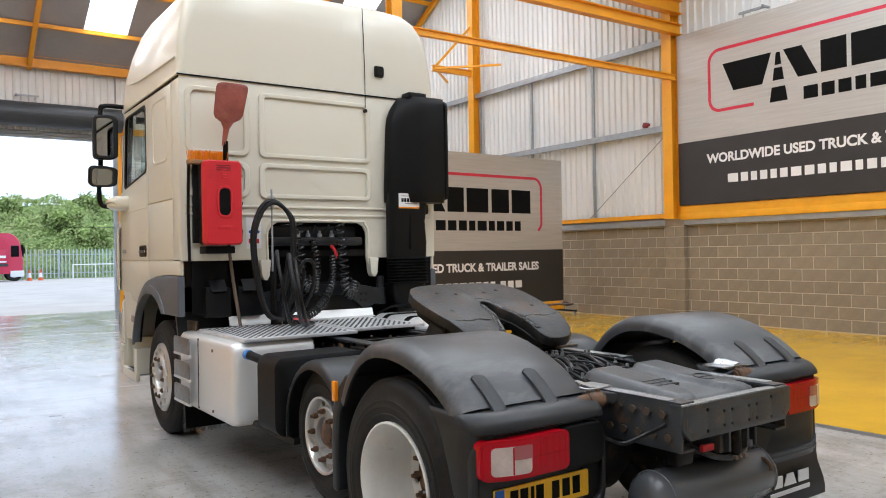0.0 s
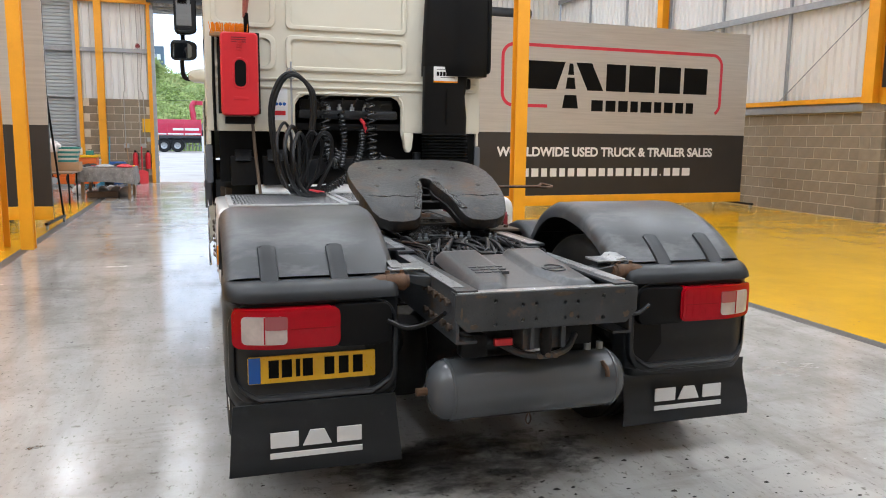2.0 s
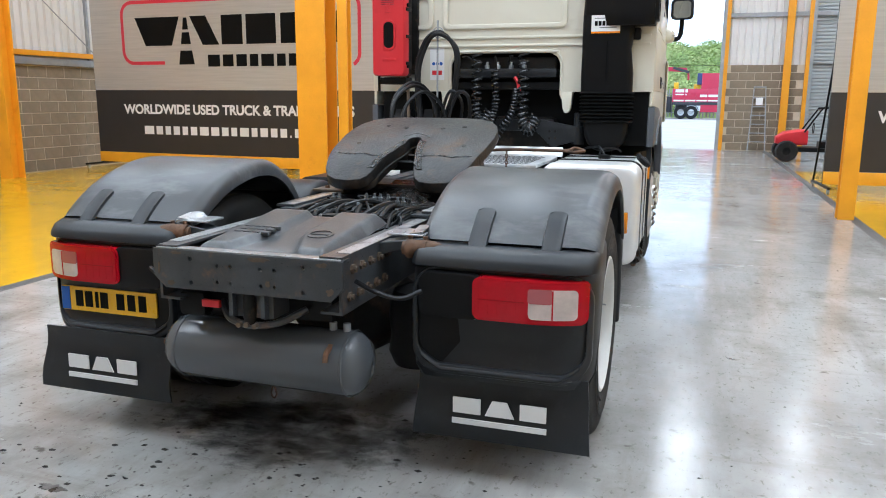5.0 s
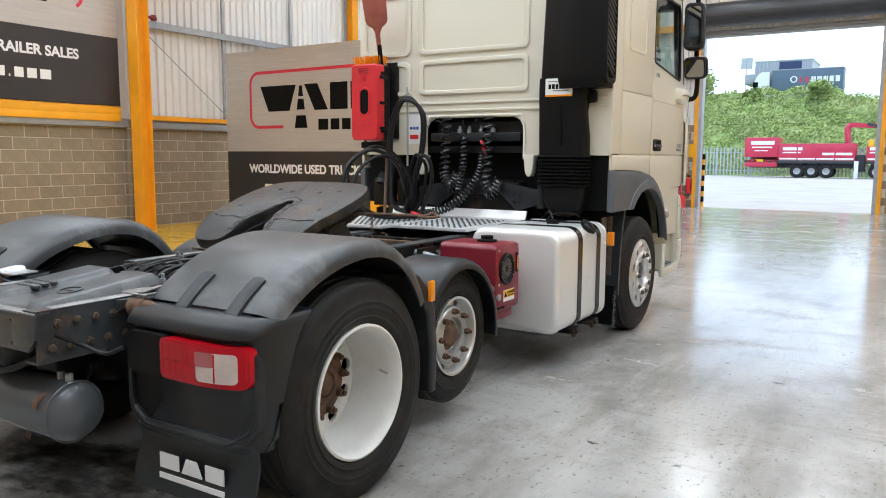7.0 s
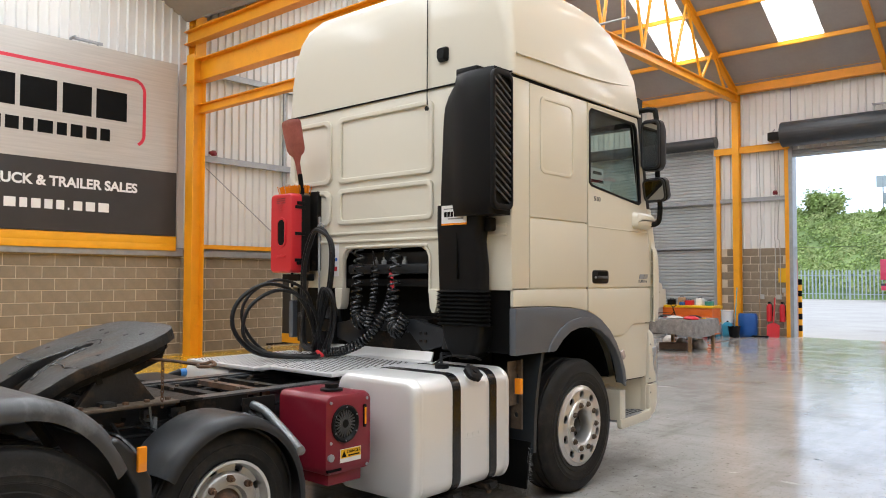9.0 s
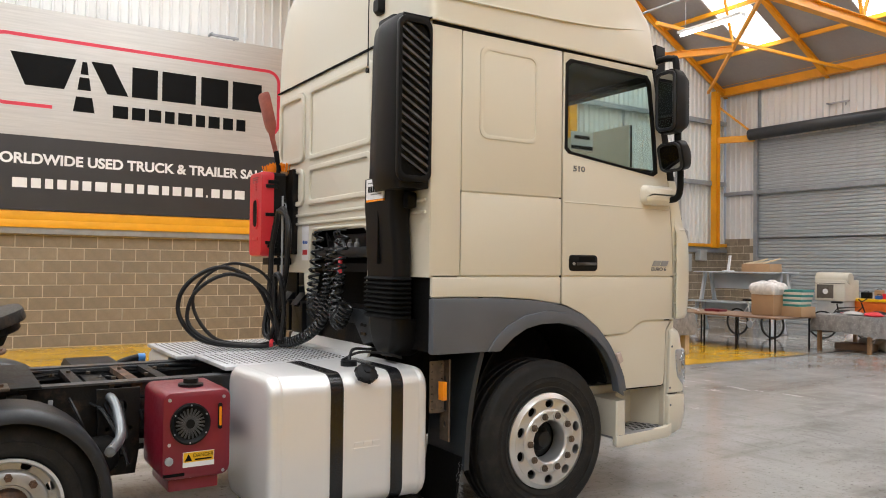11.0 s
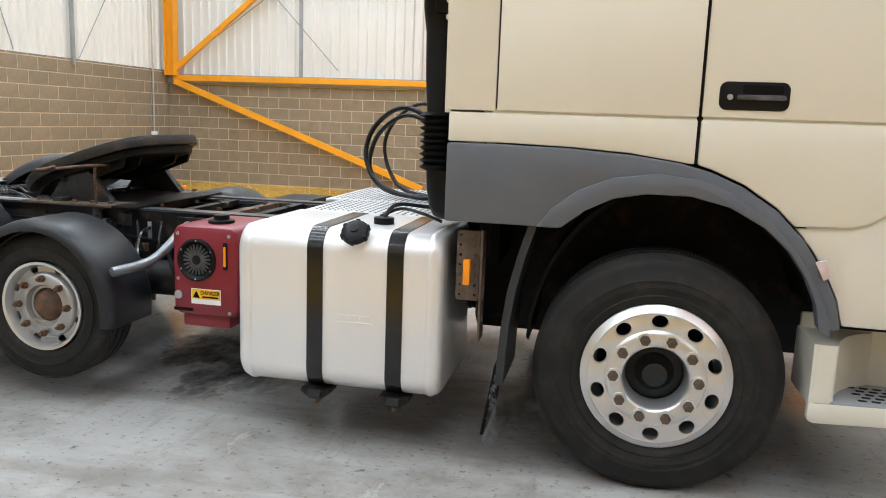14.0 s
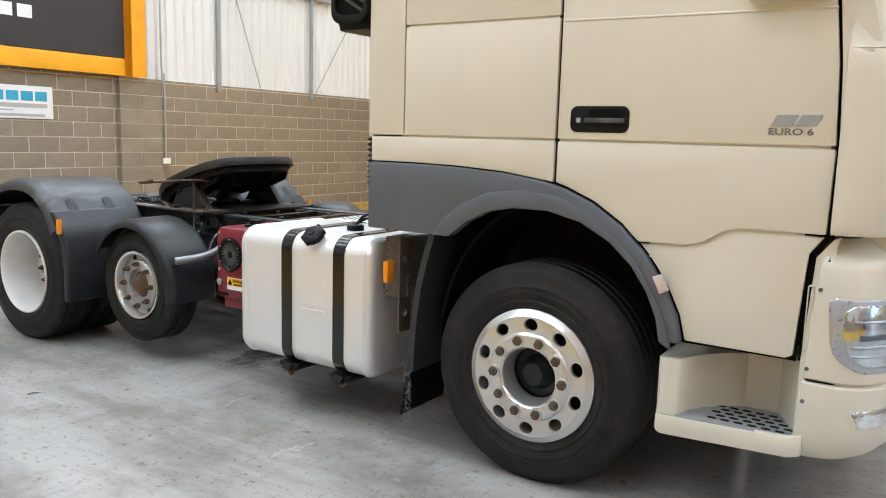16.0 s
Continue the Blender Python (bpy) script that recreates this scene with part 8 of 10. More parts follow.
    for z, y, x in ((1.09, 1.152, 1.2365), (0.785, 1.131, 1.2365), (0.66, 1.128, 1.2455)):
        part("corner_screw", lathe([(0, 0), (0.008, 0), (0.008, 0.004), (0, 0.004)], "x", (s * x if s > 0 else -x - 0.004, y, z), 10), ARCH, truck)
    secs = []
    for z, yo, k in ((1.296, 1.345, 0.012), (1.304, 1.36, 0.002), (1.33, 1.375, 0.0), (1.50, 1.395, 0.0), (1.75, 1.395, 0.0), (1.88, 1.385, 0.0), (1.93, 1.37, 0.003), (1.955, 1.36, 0.010)):
        ring = [(1.257 - k, 1.170), (1.261 - k, 1.166), (1.267 - k, 1.168), (1.270 - k, 1.180), (1.270 - k, yo - 0.17), (1.262 - k, yo - 0.12), (1.235 - k, yo - 0.06), (1.18, yo - 0.01), (1.12, yo + 0.02), (1.0, yo + 0.06), (1.0, 1.245), (1.257 - k, 1.245)]
        secs.append([(s * x, y, z) for x, y in ring])
    cd = part("corner_deflector", loft(secs), PAINT, truck, "cream corner deflector with an open slot behind it", smooth=50)
    part("deflector_post", plate([(1.176, 1.30), (1.246, 1.30), (1.246, 1.958), (1.176, 1.958)], "x", s * 1.15, s * 1.2365), PAINT, cd)
    for k in range(7):
        part("deflector_rib", box(*sorted((s * 1.236, s * 1.259)), 1.174, 1.246, 1.30 + 0.107 * k, 1.312 + 0.107 * k), PAINT, cd)
    secs = []
    for z, yo, k in ((1.957, 1.36, -0.012), (1.985, 1.35, -0.002), (2.05, 1.33, 0.004), (2.2, 1.27, 0.010), (2.32, 1.21, 0.018)):
        yb = 1.168 - 0.10 * max(0.0, z - 1.95)
        ring = [(1.05, yb), (1.225 - k, yb), (1.236 - k, yb + 0.003), (1.240 - k, yb + 0.010), (1.240 - k, yo - 0.15), (1.232 - k, yo - 0.10), (1.21 - k, yo - 0.05), (1.17, yo - 0.008), (1.12, yo + 0.02), (1.0, yo + 0.06)]
        secs.append([(s * x, y, z) for x, y in ring])
    part("corner_cap", loft(secs), PAINT, truck, smooth=50)
    # black strip paints the shadow in the gap between door and deflector
    part("deflector_seal", plate([(1.150, 1.30), (1.170, 1.30), (1.170, 2.0), (1.12, 2.3), (1.10, 2.3), (1.150, 1.95)], "x", s * 1.15, s * 1.205), INK, truck)

    WAY = [(1.239, 1.186), (1.239, 1.199)] + [(1.124 + 0.115 * math.cos(radians(q)), 1.212 + 0.13 * math.sin(radians(q))) for q in (0, 12, 24, 36, 48, 60)] + [(1.11, 1.377), (1.0, 1.409), (0.9, 1.437)]

    def wrap(lo, hi, o0, o1, name, mat, parent, label="", first=0):
        """A lamp piece that bends round the corner of the bumper; lo and hi give its lower and upper edge along the way."""
        secs = []
        for k in range(first, len(WAY)):
            x, y = WAY[k]
            (x1, y1), (x2, y2) = WAY[max(0, k - 1)], WAY[min(len(WAY) - 1, k + 1)]
            n = Vector((y2 - y1, x1 - x2, 0)).normalized()
            z0, z1 = lo(k), hi(k)
            secs.append([(s * (x + n.x * o), y + n.y * o, z) for o, z in ((o0, z0), (o1 - 0.004, z0), (o1, z0 + 0.006), (o1, z1 - 0.006), (o1 - 0.004, z1), (o0, z1))])
        return part(name, loft(secs), mat, parent, label, smooth=50)

    def eased(k0, k1, a, c):
        """From a at k0 to c at k1 along a quarter of a circle."""
        return lambda k: c + (a - c) * (1 - math.sqrt(max(0.0, 1 - (1 - min(1.0, max(0.0, (k - k0) / (k1 - k0)))) ** 2)))

    hl = wrap(eased(0, 7.5, 1.02, 0.785), eased(0, 1.2, 1.055, 1.066), -0.03, 0.010, "headlamp", BEZEL, truck, "clear headlamp in a broad silver bezel")
    wrap(eased(3, 7, 0.93, 0.815), eased(3, 4.5, 1.02, 1.046), -0.02, 0.0135, "reflector", HEADGLASS, hl, "chrome reflector", 3)
    for z_ in (0.85, 0.885, 0.98):
        wrap(lambda k: z_, lambda k: z_ + 0.012, -0.01, 0.0170, "reflector_rib", BEZEL, hl, first=4)
    wrap(lambda k: 0.915, lambda k: 0.94, -0.01, 0.0165, "reflector_gap", ARCH, hl, first=5)
    cover_ = wrap(eased(3, 7, 0.93, 0.812), eased(3, 4.5, 1.02, 1.049), 0.0205, 0.0225, "lamp_cover", LAMPGLASS, hl, "clear lamp cover", 3)
    cover_.visible_shadow = False
    fg = wrap(eased(4, 7, 0.64, 0.555), eased(4, 5, 0.655, 0.668), -0.02, 0.012, "fog_lamp", PAINT, truck, "small fog lamp in a cream surround", 4)
    wrap(eased(5, 7, 0.635, 0.578), eased(5, 6, 0.640, 0.652), -0.02, 0.017, "fog_lens", HEADGLASS, fg, first=5)
    # mirrors
    arm = part("mirror_arm", tube([(s * 1.22, 1.02, 2.20), (s * 1.30, 1.04, 2.17), (s * 1.37, 1.06, 2.20), (s * 1.385, 1.06, 2.36), (s * 1.37, 1.05, 2.55), (s * 1.37, 1.03, 3.12), (s * 1.33, 1.02, 3.20), (s * 1.2, 1.0, 3.20)], 0.024, 10), BLACK, truck, "black mirror arm")
    m1 = loft([[(x, y, z) for x, z in rounded(s * 1.36 - w / 2, s * 1.36 + w / 2, 2.87 - h / 2, 2.87 + h / 2, 0.05)] for y, w, h in ((0.93, 0.165, 0.42), (0.94, 0.185, 0.455), (1.02, 0.185, 0.455), (1.09, 0.15, 0.38), (1.12, 0.09, 0.22))])
    part("main_mirror", m1, BLACK, arm, "black main mirror housing")
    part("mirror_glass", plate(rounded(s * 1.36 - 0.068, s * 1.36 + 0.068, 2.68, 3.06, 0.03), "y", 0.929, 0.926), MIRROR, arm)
    m2 = loft([[(x, y, z) for x, z in rounded(s * 1.385 - w / 2, s * 1.385 + w / 2, 2.47 - h / 2, 2.47 + h / 2, 0.05)] for y, w, h in ((0.95, 0.2, 0.19), (0.96, 0.23, 0.215), (1.03, 0.22, 0.21), (1.10, 0.12, 0.12))])
    c_ = Vector((s * 1.385, 0.97, 2.47))
    tilt = Matrix.Translation(c_) @ pose(0, 0, 0, 13, 0, -s * 3) @ Matrix.Translation(-c_)
    m2 = moved(m2, tilt) or m2
    part("wide_mirror", m2, BLACK, arm, "black wide-angle mirror housing")
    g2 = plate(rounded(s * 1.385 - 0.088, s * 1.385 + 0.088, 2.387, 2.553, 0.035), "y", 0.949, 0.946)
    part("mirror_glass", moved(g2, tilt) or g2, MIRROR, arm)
    g3 = plate(rounded(s * 1.385 - 0.108, s * 1.385 + 0.108, 2.37, 2.57, 0.045), "y", 0.956, 0.938, [rounded(s * 1.385 - 0.090, s * 1.385 + 0.090, 2.386, 2.554, 0.035)], 0.004, 1)
    part("mirror_rim", moved(g3, tilt) or g3, HOUSING, arm)
    part("mirror_rim", plate(rounded(s * 1.36 - 0.089, s * 1.36 + 0.089, 2.655, 3.085, 0.045), "y", 0.936, 0.916, [rounded(s * 1.36 - 0.069, s * 1.36 + 0.069, 2.678, 3.062, 0.03)], 0.004, 1), HOUSING, arm)
    part("mirror_foot", loft([[(s * x, y, z) for y, z in rounded(0.80 + i * 1.5, 1.11 - i * 0.5, 2.125 + i, 2.275 - i, 0.045)] for x, i in ((1.22, 0), (1.29, 0.01), (1.32, 0.035))]), PAINT, truck)

# rear wall with pressings and the opening for the suzie connections
cut = [(-0.53, 1.60), (-0.53, 1.84), (-0.50, 1.90), (-0.44, 1.93), (0.36, 1.93), (0.42, 1.90), (0.45, 1.84), (0.45, 1.60)]
leg = 1.54
rear_out = [(-1.235, 1.60), (-0.62, 1.60), (-0.60, leg), (-0.545, leg)] + cut[0:] + [(0.465, leg), (0.54, leg), (0.56, 1.60), (1.235, 1.60), (1.235, 3.15), (-1.235, 3.15)]
rear = part("rear_wall", plate(rear_out, "y", RY, RY + 0.03, bevel=0.006), PAINT, truck, "cream pressed steel rear wall of the cab")


def pressing(u0, u1, v0, v1, r=0.05):
    """A raised rounded frame round a shallow panel."""
    b = plate(rounded(u0, u1, v0, v1, r), "y", RY - 0.022, RY + 0.003, [rounded(u0 + 0.045, u1 - 0.045, v0 + 0.04, v1 - 0.04, max(0.015, r - 0.02))], 0.010, 3)
    part("pressing", b, PAINT, rear)


pressing(-0.60, 0.50, 2.50, 3.07)
pressing(-0.60, 0.50, 2.14, 2.45)
pressing(-1.19, -0.68, 2.50, 3.07, 0.07)
pressing(-1.19, -0.68, 2.14, 2.45, 0.07)
for z in (2.055, 1.985):
    part("pressing_line", plate([(-1.2, z), (1.2, z), (1.2, z + 0.022), (-1.2, z + 0.022)], "y", RY - 0.016, RY + 0.002, bevel=0.007, seg=3), PAINT, rear)
part("cutout_rim", tube([(-0.545, RY - 0.004, 1.57), (-0.545, RY - 0.004, 1.84), (-0.50, RY - 0.004, 1.925), (-0.43, RY - 0.004, 1.945), (0.35, RY - 0.004, 1.945), (0.43, RY - 0.004, 1.92), (0.465, RY - 0.004, 1.84), (0.465, RY - 0.004, 1.57)], 0.012, 8), PAINT, rear)
for x in (-0.57, 0.52):
    part("cab_mount", plate([(x - 0.05, 1.60), (x + 0.05, 1.60), (x + 0.035, 1.46), (x + 0.015, 1.42), (x - 0.015, 1.42), (x - 0.035, 1.46)], "y", RY - 0.03, RY + 0.06, bevel=0.01), PAINT, truck)
part("label_paper", plate(rounded(-0.735, -0.60, 1.70, 1.99, 0.008), "y", RY - 0.003, RY - 0.001), WHITE, rear, "white safety sticker with blue signs and a red bar")
for x in (-0.70, -0.665, -0.63):
    part("blue_sign", lathe([(0, 0), (0.015, 0), (0.015, 0.001), (0, 0.001)], "y", (x, RY - 0.0045, 1.845), 14), BLUE, rear)
part("red_bar", plate([(-0.715, 1.745), (-0.62, 1.745), (-0.62, 1.785), (-0.715, 1.785)], "y", RY - 0.0045, RY - 0.003), REDBOX, rear)
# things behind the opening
# a near-black sheet stands in for the deep shade behind the opening
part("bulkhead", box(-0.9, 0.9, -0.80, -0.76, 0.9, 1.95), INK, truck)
part("service_tray", box(-0.5, 0.42, -0.96, -0.80, 1.72, 1.80, 0.02), HOUSING, truck)
part("tray_panel", plate(rounded(-0.48, 0.40, 1.78, 1.90, 0.03), "y", -0.86, -0.82, bevel=0.008), HOUSING, truck)
for x in (-0.42, 0.33):
    part("tray_slot", plate([(x - 0.06, 1.81), (x + 0.05, 1.81), (x + 0.06, 1.86), (x - 0.04, 1.86)], "y", -0.866, -0.86), HOUSING, truck)
for x in (-0.22, -0.12, 0.0, 0.12):
    part("air_coupling", lathe([(0, 0), (0.022, 0), (0.022, 0.03), (0.012, 0.035), (0.012, 0.06), (0, 0.06)], "z", (x, -0.9, 1.80), 12), GALV, truck)
for x in (-0.66, 0.62):
    part("cab_spring", lathe([(0, 1.15), (0.055, 1.15), (0.055, 1.3), (0.04, 1.31), (0.04, 1.42), (0, 1.42)], "z", (x, -0.93, 0), 18), HOUSING, truck)
part("support_arm", plate([(-0.62, 1.30), (-0.3, 1.36), (0.3, 1.36), (0.62, 1.30), (0.62, 1.18), (0.4, 1.12), (0.25, 1.26), (-0.25, 1.26), (-0.4, 1.12), (-0.62, 1.18)], "y", -0.98, -0.92, bevel=0.008), HOUSING, truck, "black cab support arm")
for x in (0.38, 0.43):
    for z in (1.2, 1.26):
        part("arm_bolt", lathe([(0, 0), (0.012, 0), (0.012, 0.015), (0, 0.015)], "y", (x, -0.995, z), 6), UNDER, truck)
for x in (-1.0, -0.72):
    o = part("wheel_chock_holder", plate([(x - 0.11, 1.12), (x + 0.11, 1.12), (x + 0.11, 1.36), (x + 0.06, 1.38), (x + 0.05, 1.33), (x - 0.05, 1.33), (x - 0.06, 1.38), (x - 0.11, 1.38)], "y", -1.02, -0.96, bevel=0.01), BLACK, truck, "black plastic chock holder")
    part("chock", plate([(-1.05, 1.34), (-0.94, 1.34), (-0.94, 1.43), (-0.97, 1.44)], "x", x - 0.07, x + 0.07, bevel=0.006), BLACK, truck)
for s in (-1, 1):
    # near-black sheets put in as the shade below the cab's rear corners
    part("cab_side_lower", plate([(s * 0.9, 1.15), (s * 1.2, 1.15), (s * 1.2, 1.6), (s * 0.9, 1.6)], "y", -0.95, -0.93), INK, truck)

# roof
secs = []
for z, hx, yr, yf, r in ((3.155, 1.25, -0.985, 0.98, 0.05), (3.20, 1.25, -0.985, 0.975, 0.06), (3.45, 1.235, -0.985, 0.93, 0.07), (3.65, 1.20, -0.985, 0.82, 0.09), (3.82, 1.155, -0.98, 0.68, 0.12),
                         (3.93, 1.10, -0.96, 0.54, 0.16), (4.0, 1.03, -0.92, 0.40, 0.2), (4.05, 0.9, -0.82, 0.2, 0.22), (4.07, 0.6, -0.55, -0.05, 0.2)):
    secs.append([(x, y, z) for x, y in rounded(-hx, hx, yr, yf, r, 6)])
roof = part("high_roof", loft(secs), PAINT, truck, "cream high roof with a rear seam", smooth=35)
part("roof_seam", plate([(-1.252, 3.148), (1.252, 3.148), (1.252, 3.158), (-1.252, 3.158)], "y", -0.99, -0.96), INK, roof)
for s in (-1, 1):
    part("roof_gutter", plate([(-0.98, 3.145), (0.96, 3.13), (0.96, 3.155), (-0.98, 3.165)], "x", s * 1.21, s * 1.258, bevel=0.004), PAINT, roof)
    part("roof_crease", tube([(s * 1.253, -0.93, 3.30), (s * 1.25, 0.2, 3.33), (s * 1.23, 0.86, 3.40)], 0.008, 6), PAINT, roof)
    part("visor_end", loft([[(s * x, y, z) for x, y in ((1.15, 0.98), (1.22, 0.98), (1.20, 1.10), (1.12, 1.12))] for z in (3.05, 3.32)]), BLACK, truck)
part("rear_lamp", loft([[(x, y, z) for x, z in rounded(0.56 + i, 0.66 - i, 3.34 + i, 3.45 - i, 0.02)] for y, i in ((-0.98, 0), (-1.0, 0.0), (-1.03, 0.015))]), BLACK, truck, "small black work lamp on the roof")
part("aerial", tube([(0.45, -1.0, 3.03), (0.45, -1.0, 3.4), (0.44, -0.985, 4.02)], 0.004, 6, 0), INK, truck, "thin black aerial wire")
part("aerial_foot", lathe([(0, 0), (0.018, 0), (0.016, 0.03), (0, 0.03)], "y", (0.45, -1.01, 3.0), 12), BLACK, truck)
# front: screen, panel and bumper
part("screen_frame", plate([(-1.16, 1.98), (1.16, 1.98), (1.16, 2.06), (-1.16, 2.06)], "y", 1.29, 1.34), BLACK, truck)
part("screen_frame", plate([(-1.16, 3.05), (1.16, 3.05), (1.16, 3.14), (-1.16, 3.14)], "y", 0.95, 1.06), BLACK, truck)
ws = part("windscreen", plate([(1.325, 2.02), (1.335, 2.02), (1.045, 3.08), (1.035, 3.08)], "x", -1.08, 1.08), GLASS, truck)
ws.visible_shadow = False
part("front_panel", loft([[(x, y, z) for x, y in ((-1.05, 1.18), (1.05, 1.18), (1.0, 1.44), (0.5, 1.52), (-0.5, 1.52), (-1.0, 1.44))] for z in (0.9, 1.98)]), PAINT, truck)
part("front_bumper", loft([[(x, y, z) for x, y in ((-0.7, 1.2), (0.7, 1.2), (0.7, 1.5), (-0.7, 1.5))] for z in (0.40, 0.9)]), PAINT, truck)
part("grille", plate(rounded(-0.7, 0.7, 1.0, 1.6, 0.08), "y", 1.5, 1.535, bevel=0.01), BLACK, truck)
# a-pillar sides and cab inside
for s in (-1, 1):
    part("pillar_foot", plate([(1.165, 1.62), (1.27, 1.62), (1.26, 2.0), (1.18, 2.32), (1.105, 2.32), (1.15, 1.9)], "x", s * 1.15, s * 1.236, bevel=0.006), PAINT, truck)
    part("pillar", plate([(1.18, 2.325), (1.0, 3.12), (0.935, 3.12), (1.01, 2.75), (1.105, 2.325)], "x", s * 1.15, s * 1.228, bevel=0.006), BLACK, truck)
part("cab_floor", box(-1.19, 1.19, -0.94, 1.15, 1.62, 1.68), BLACK, truck)
part("cab_roof_lining", box(-1.19, 1.19, -0.94, 0.95, 3.10, 3.15), material("cab_lining", (0.07, 0.068, 0.065), 0.9, var=0.1), truck)
part("sleeper_curtain", box(-1.18, 1.18, -0.42, -0.38, 1.7, 3.1), material("grey_curtain", (0.2, 0.21, 0.21), 0.95, var=0.2, scale=9), truck)
for x in (-0.6, 0.6):
    part("cab_seat", loft([[(x + dx, y, z) for dx, y in ((-0.24, y0), (0.24, y0), (0.24, y1), (-0.24, y1))] for z, y0, y1 in ((1.7, 0.2, 0.7), (2.2, 0.15, 0.7), (2.25, 0.12, 0.3), (2.95, 0.02, 0.14))]), BLACK, truck)
sw = part("steering_wheel", lathe([(0.215, -0.012), (0.235, -0.012), (0.235, 0.012), (0.215, 0.012)], "y", (0, 0, 0), 36, closed=True), BLACK, truck)
sw.location, sw.rotation_euler = (0.6, 0.74, 2.45), (radians(60), 0, 0)
part("dashboard", box(-1.15, 1.15, 0.72, 1.2, 1.7, 2.42, 0.08), BLACK, truck)

# intake stack on the right rear corner
secs = []
for z, k, dy in ((2.13, 0.75, 0.03), (2.17, 0.95, 0.012), (2.24, 1.0, 0.0), (2.6, 1.0, 0.0), (2.85, 1.0, 0.0), (2.95, 1.0, 0.0), (3.03, 1.0, 0.004), (3.09, 0.97, 0.010), (3.13, 0.95, 0.02), (3.16, 0.8, 0.04)):
    lo = 0.648 + 0.035 * max(0, (z - 2.3) / 0.7) + (0.13 * max(0, (z - 2.88) / 0.28) ** 2)
    secs.append([(lo, -0.985, z), (lo, -1.05 + dy, z), (lo + 0.03, -1.095 + dy, z), (max(0.80, lo + 0.06), -1.12 + dy, z), (0.89, -1.19 + dy, z), (1.0, -1.21 + dy, z), (1.19, -1.215 + dy, z), (1.23, -1.20 + dy, z), (1.235, -1.17, z), (1.235, -0.985, z)])
stack = part("air_intake", loft(secs), BLACK, truck, "black plastic air intake stack with side louvres", smooth=50)
part("louvre_backing", plate(rounded(-1.185, -0.995, 2.20, 3.10, 0.05), "x", 1.234, 1.238), INK, stack)
part("louvre_frame", plate(rounded(-1.21, -0.98, 2.16, 3.14, 0.06), "x", 1.23, 1.262, [rounded(-1.185, -1.0, 2.20, 3.10, 0.045)], 0.006), BLACK, stack)
for k in range(17):
    z = 2.26 + k * 0.05
    part("louvre", plate([(-1.185, z + 0.05), (-1.0, z - 0.06), (-1.0, z - 0.044), (-1.185, z + 0.066)], "x", 1.236, 1.256), GUARD, stack)
part("stack_cap", box(0.86, 1.06, -1.14, -0.99, 3.145, 3.205, 0.015), BLACK, stack)
secs = []
for z, x0, x1, y1 in ((1.60, 0.645, 1.075, -1.10), (1.75, 0.645, 1.075, -1.11), (1.95, 0.648, 1.05, -1.12), (2.05, 0.648, 1.065, -1.13), (2.22, 0.650, 1.08, -1.13)):
    secs.append([(x, y, z) for x, y in rounded(x0, x1, y1, -0.985, 0.05)])
part("stack_neck", loft(secs), BLACK, stack, smooth=60)
part("neck_pocket", box(1.04, 1.12, -1.06, -0.99, 2.02, 2.12, 0.02), BLACK, stack)
part("neck_seam", plate([(0.855, 1.68), (0.865, 1.68), (0.865, 2.04), (0.855, 2.04)], "y", -1.126, -1.10), INK, stack)
secs = []
for k in range(19):
    z, o = 1.34 + k * 0.0145, 0.02 if k % 2 else 0.0
    secs.append([(x, y, z) for x, y in rounded(0.655 - o, 1.075 + o, -1.11 - o, -0.98, 0.06)])
part("bellows", loft(secs), INK, stack, "ribbed rubber bellows", smooth=0)
secs = []
for z, i in ((1.34, 0.0), (1.25, 0.01), (1.17, 0.04), (1.12, 0.09), (1.10, 0.14)):
    secs.append([(x, y, z) for x, y in rounded(0.675 + i, 1.055 - i, -1.10 + i * 0.2, -0.85 - i * 0.2, 0.05)])
part("intake_bowl", loft(secs), BLACK, stack, smooth=60)
tag = part("dealer_sticker", plate([(0.725, 2.085), (0.957, 2.085), (0.957, 2.214), (0.725, 2.214)], "y", -1.139, -1.128), WHITE, stack, "white sticker with dark marks and an orange foot")
part("sticker_foot", plate([(0.725, 2.070), (0.957, 2.070), (0.957, 2.084), (0.725, 2.084)], "y", -1.139, -1.128), AMBER, tag)
for k in range(6):
    part("sticker_block", plate([(0.752 + 0.031 * k, 2.130), (0.776 + 0.031 * k, 2.130), (0.776 + 0.031 * k, 2.168), (0.752 + 0.031 * k, 2.168)], "y", -1.1405, -1.139), INK, tag)
part("sticker_bar", plate([(0.75, 2.186), (0.93, 2.186), (0.93, 2.192), (0.75, 2.192)], "y", -1.1405, -1.139), GREYINK, tag)
part("sticker_bar", plate([(0.79, 2.112), (0.93, 2.112), (0.93, 2.120), (0.79, 2.120)], "y", -1.1405, -1.139), GREYINK, tag)

# extinguisher box, hoses and tools on the rear wall
fb = part("extinguisher_box", loft([[(x, y, z) for x, z in rounded(-1.175 + i, -0.875 - i, 1.735 + i, 2.415 - i, 0.03)] for y, i in ((-1.0, 0.0), (-1.10, 0.0))]), BLACK, truck, "red and black fire extinguisher box")
fb.location = (0, -0.07, 0)
lidb = part("red_lid", loft([[(x, y, z) for x, z in rounded(-1.18 + i, -0.87 - i, 1.73 + i, 2.42 - i, 0.035)] for y, i in ((-1.10, 0.0), (-1.18, 0.0), (-1.20, 0.012))]), REDBOX, fb, "red plastic lid")
for z in (1.84, 2.07, 2.30):
    part("lid_catch", box(-0.882, -0.858, -1.17, -1.06, z - 0.014, z + 0.014, 0.004), BLACK, fb)
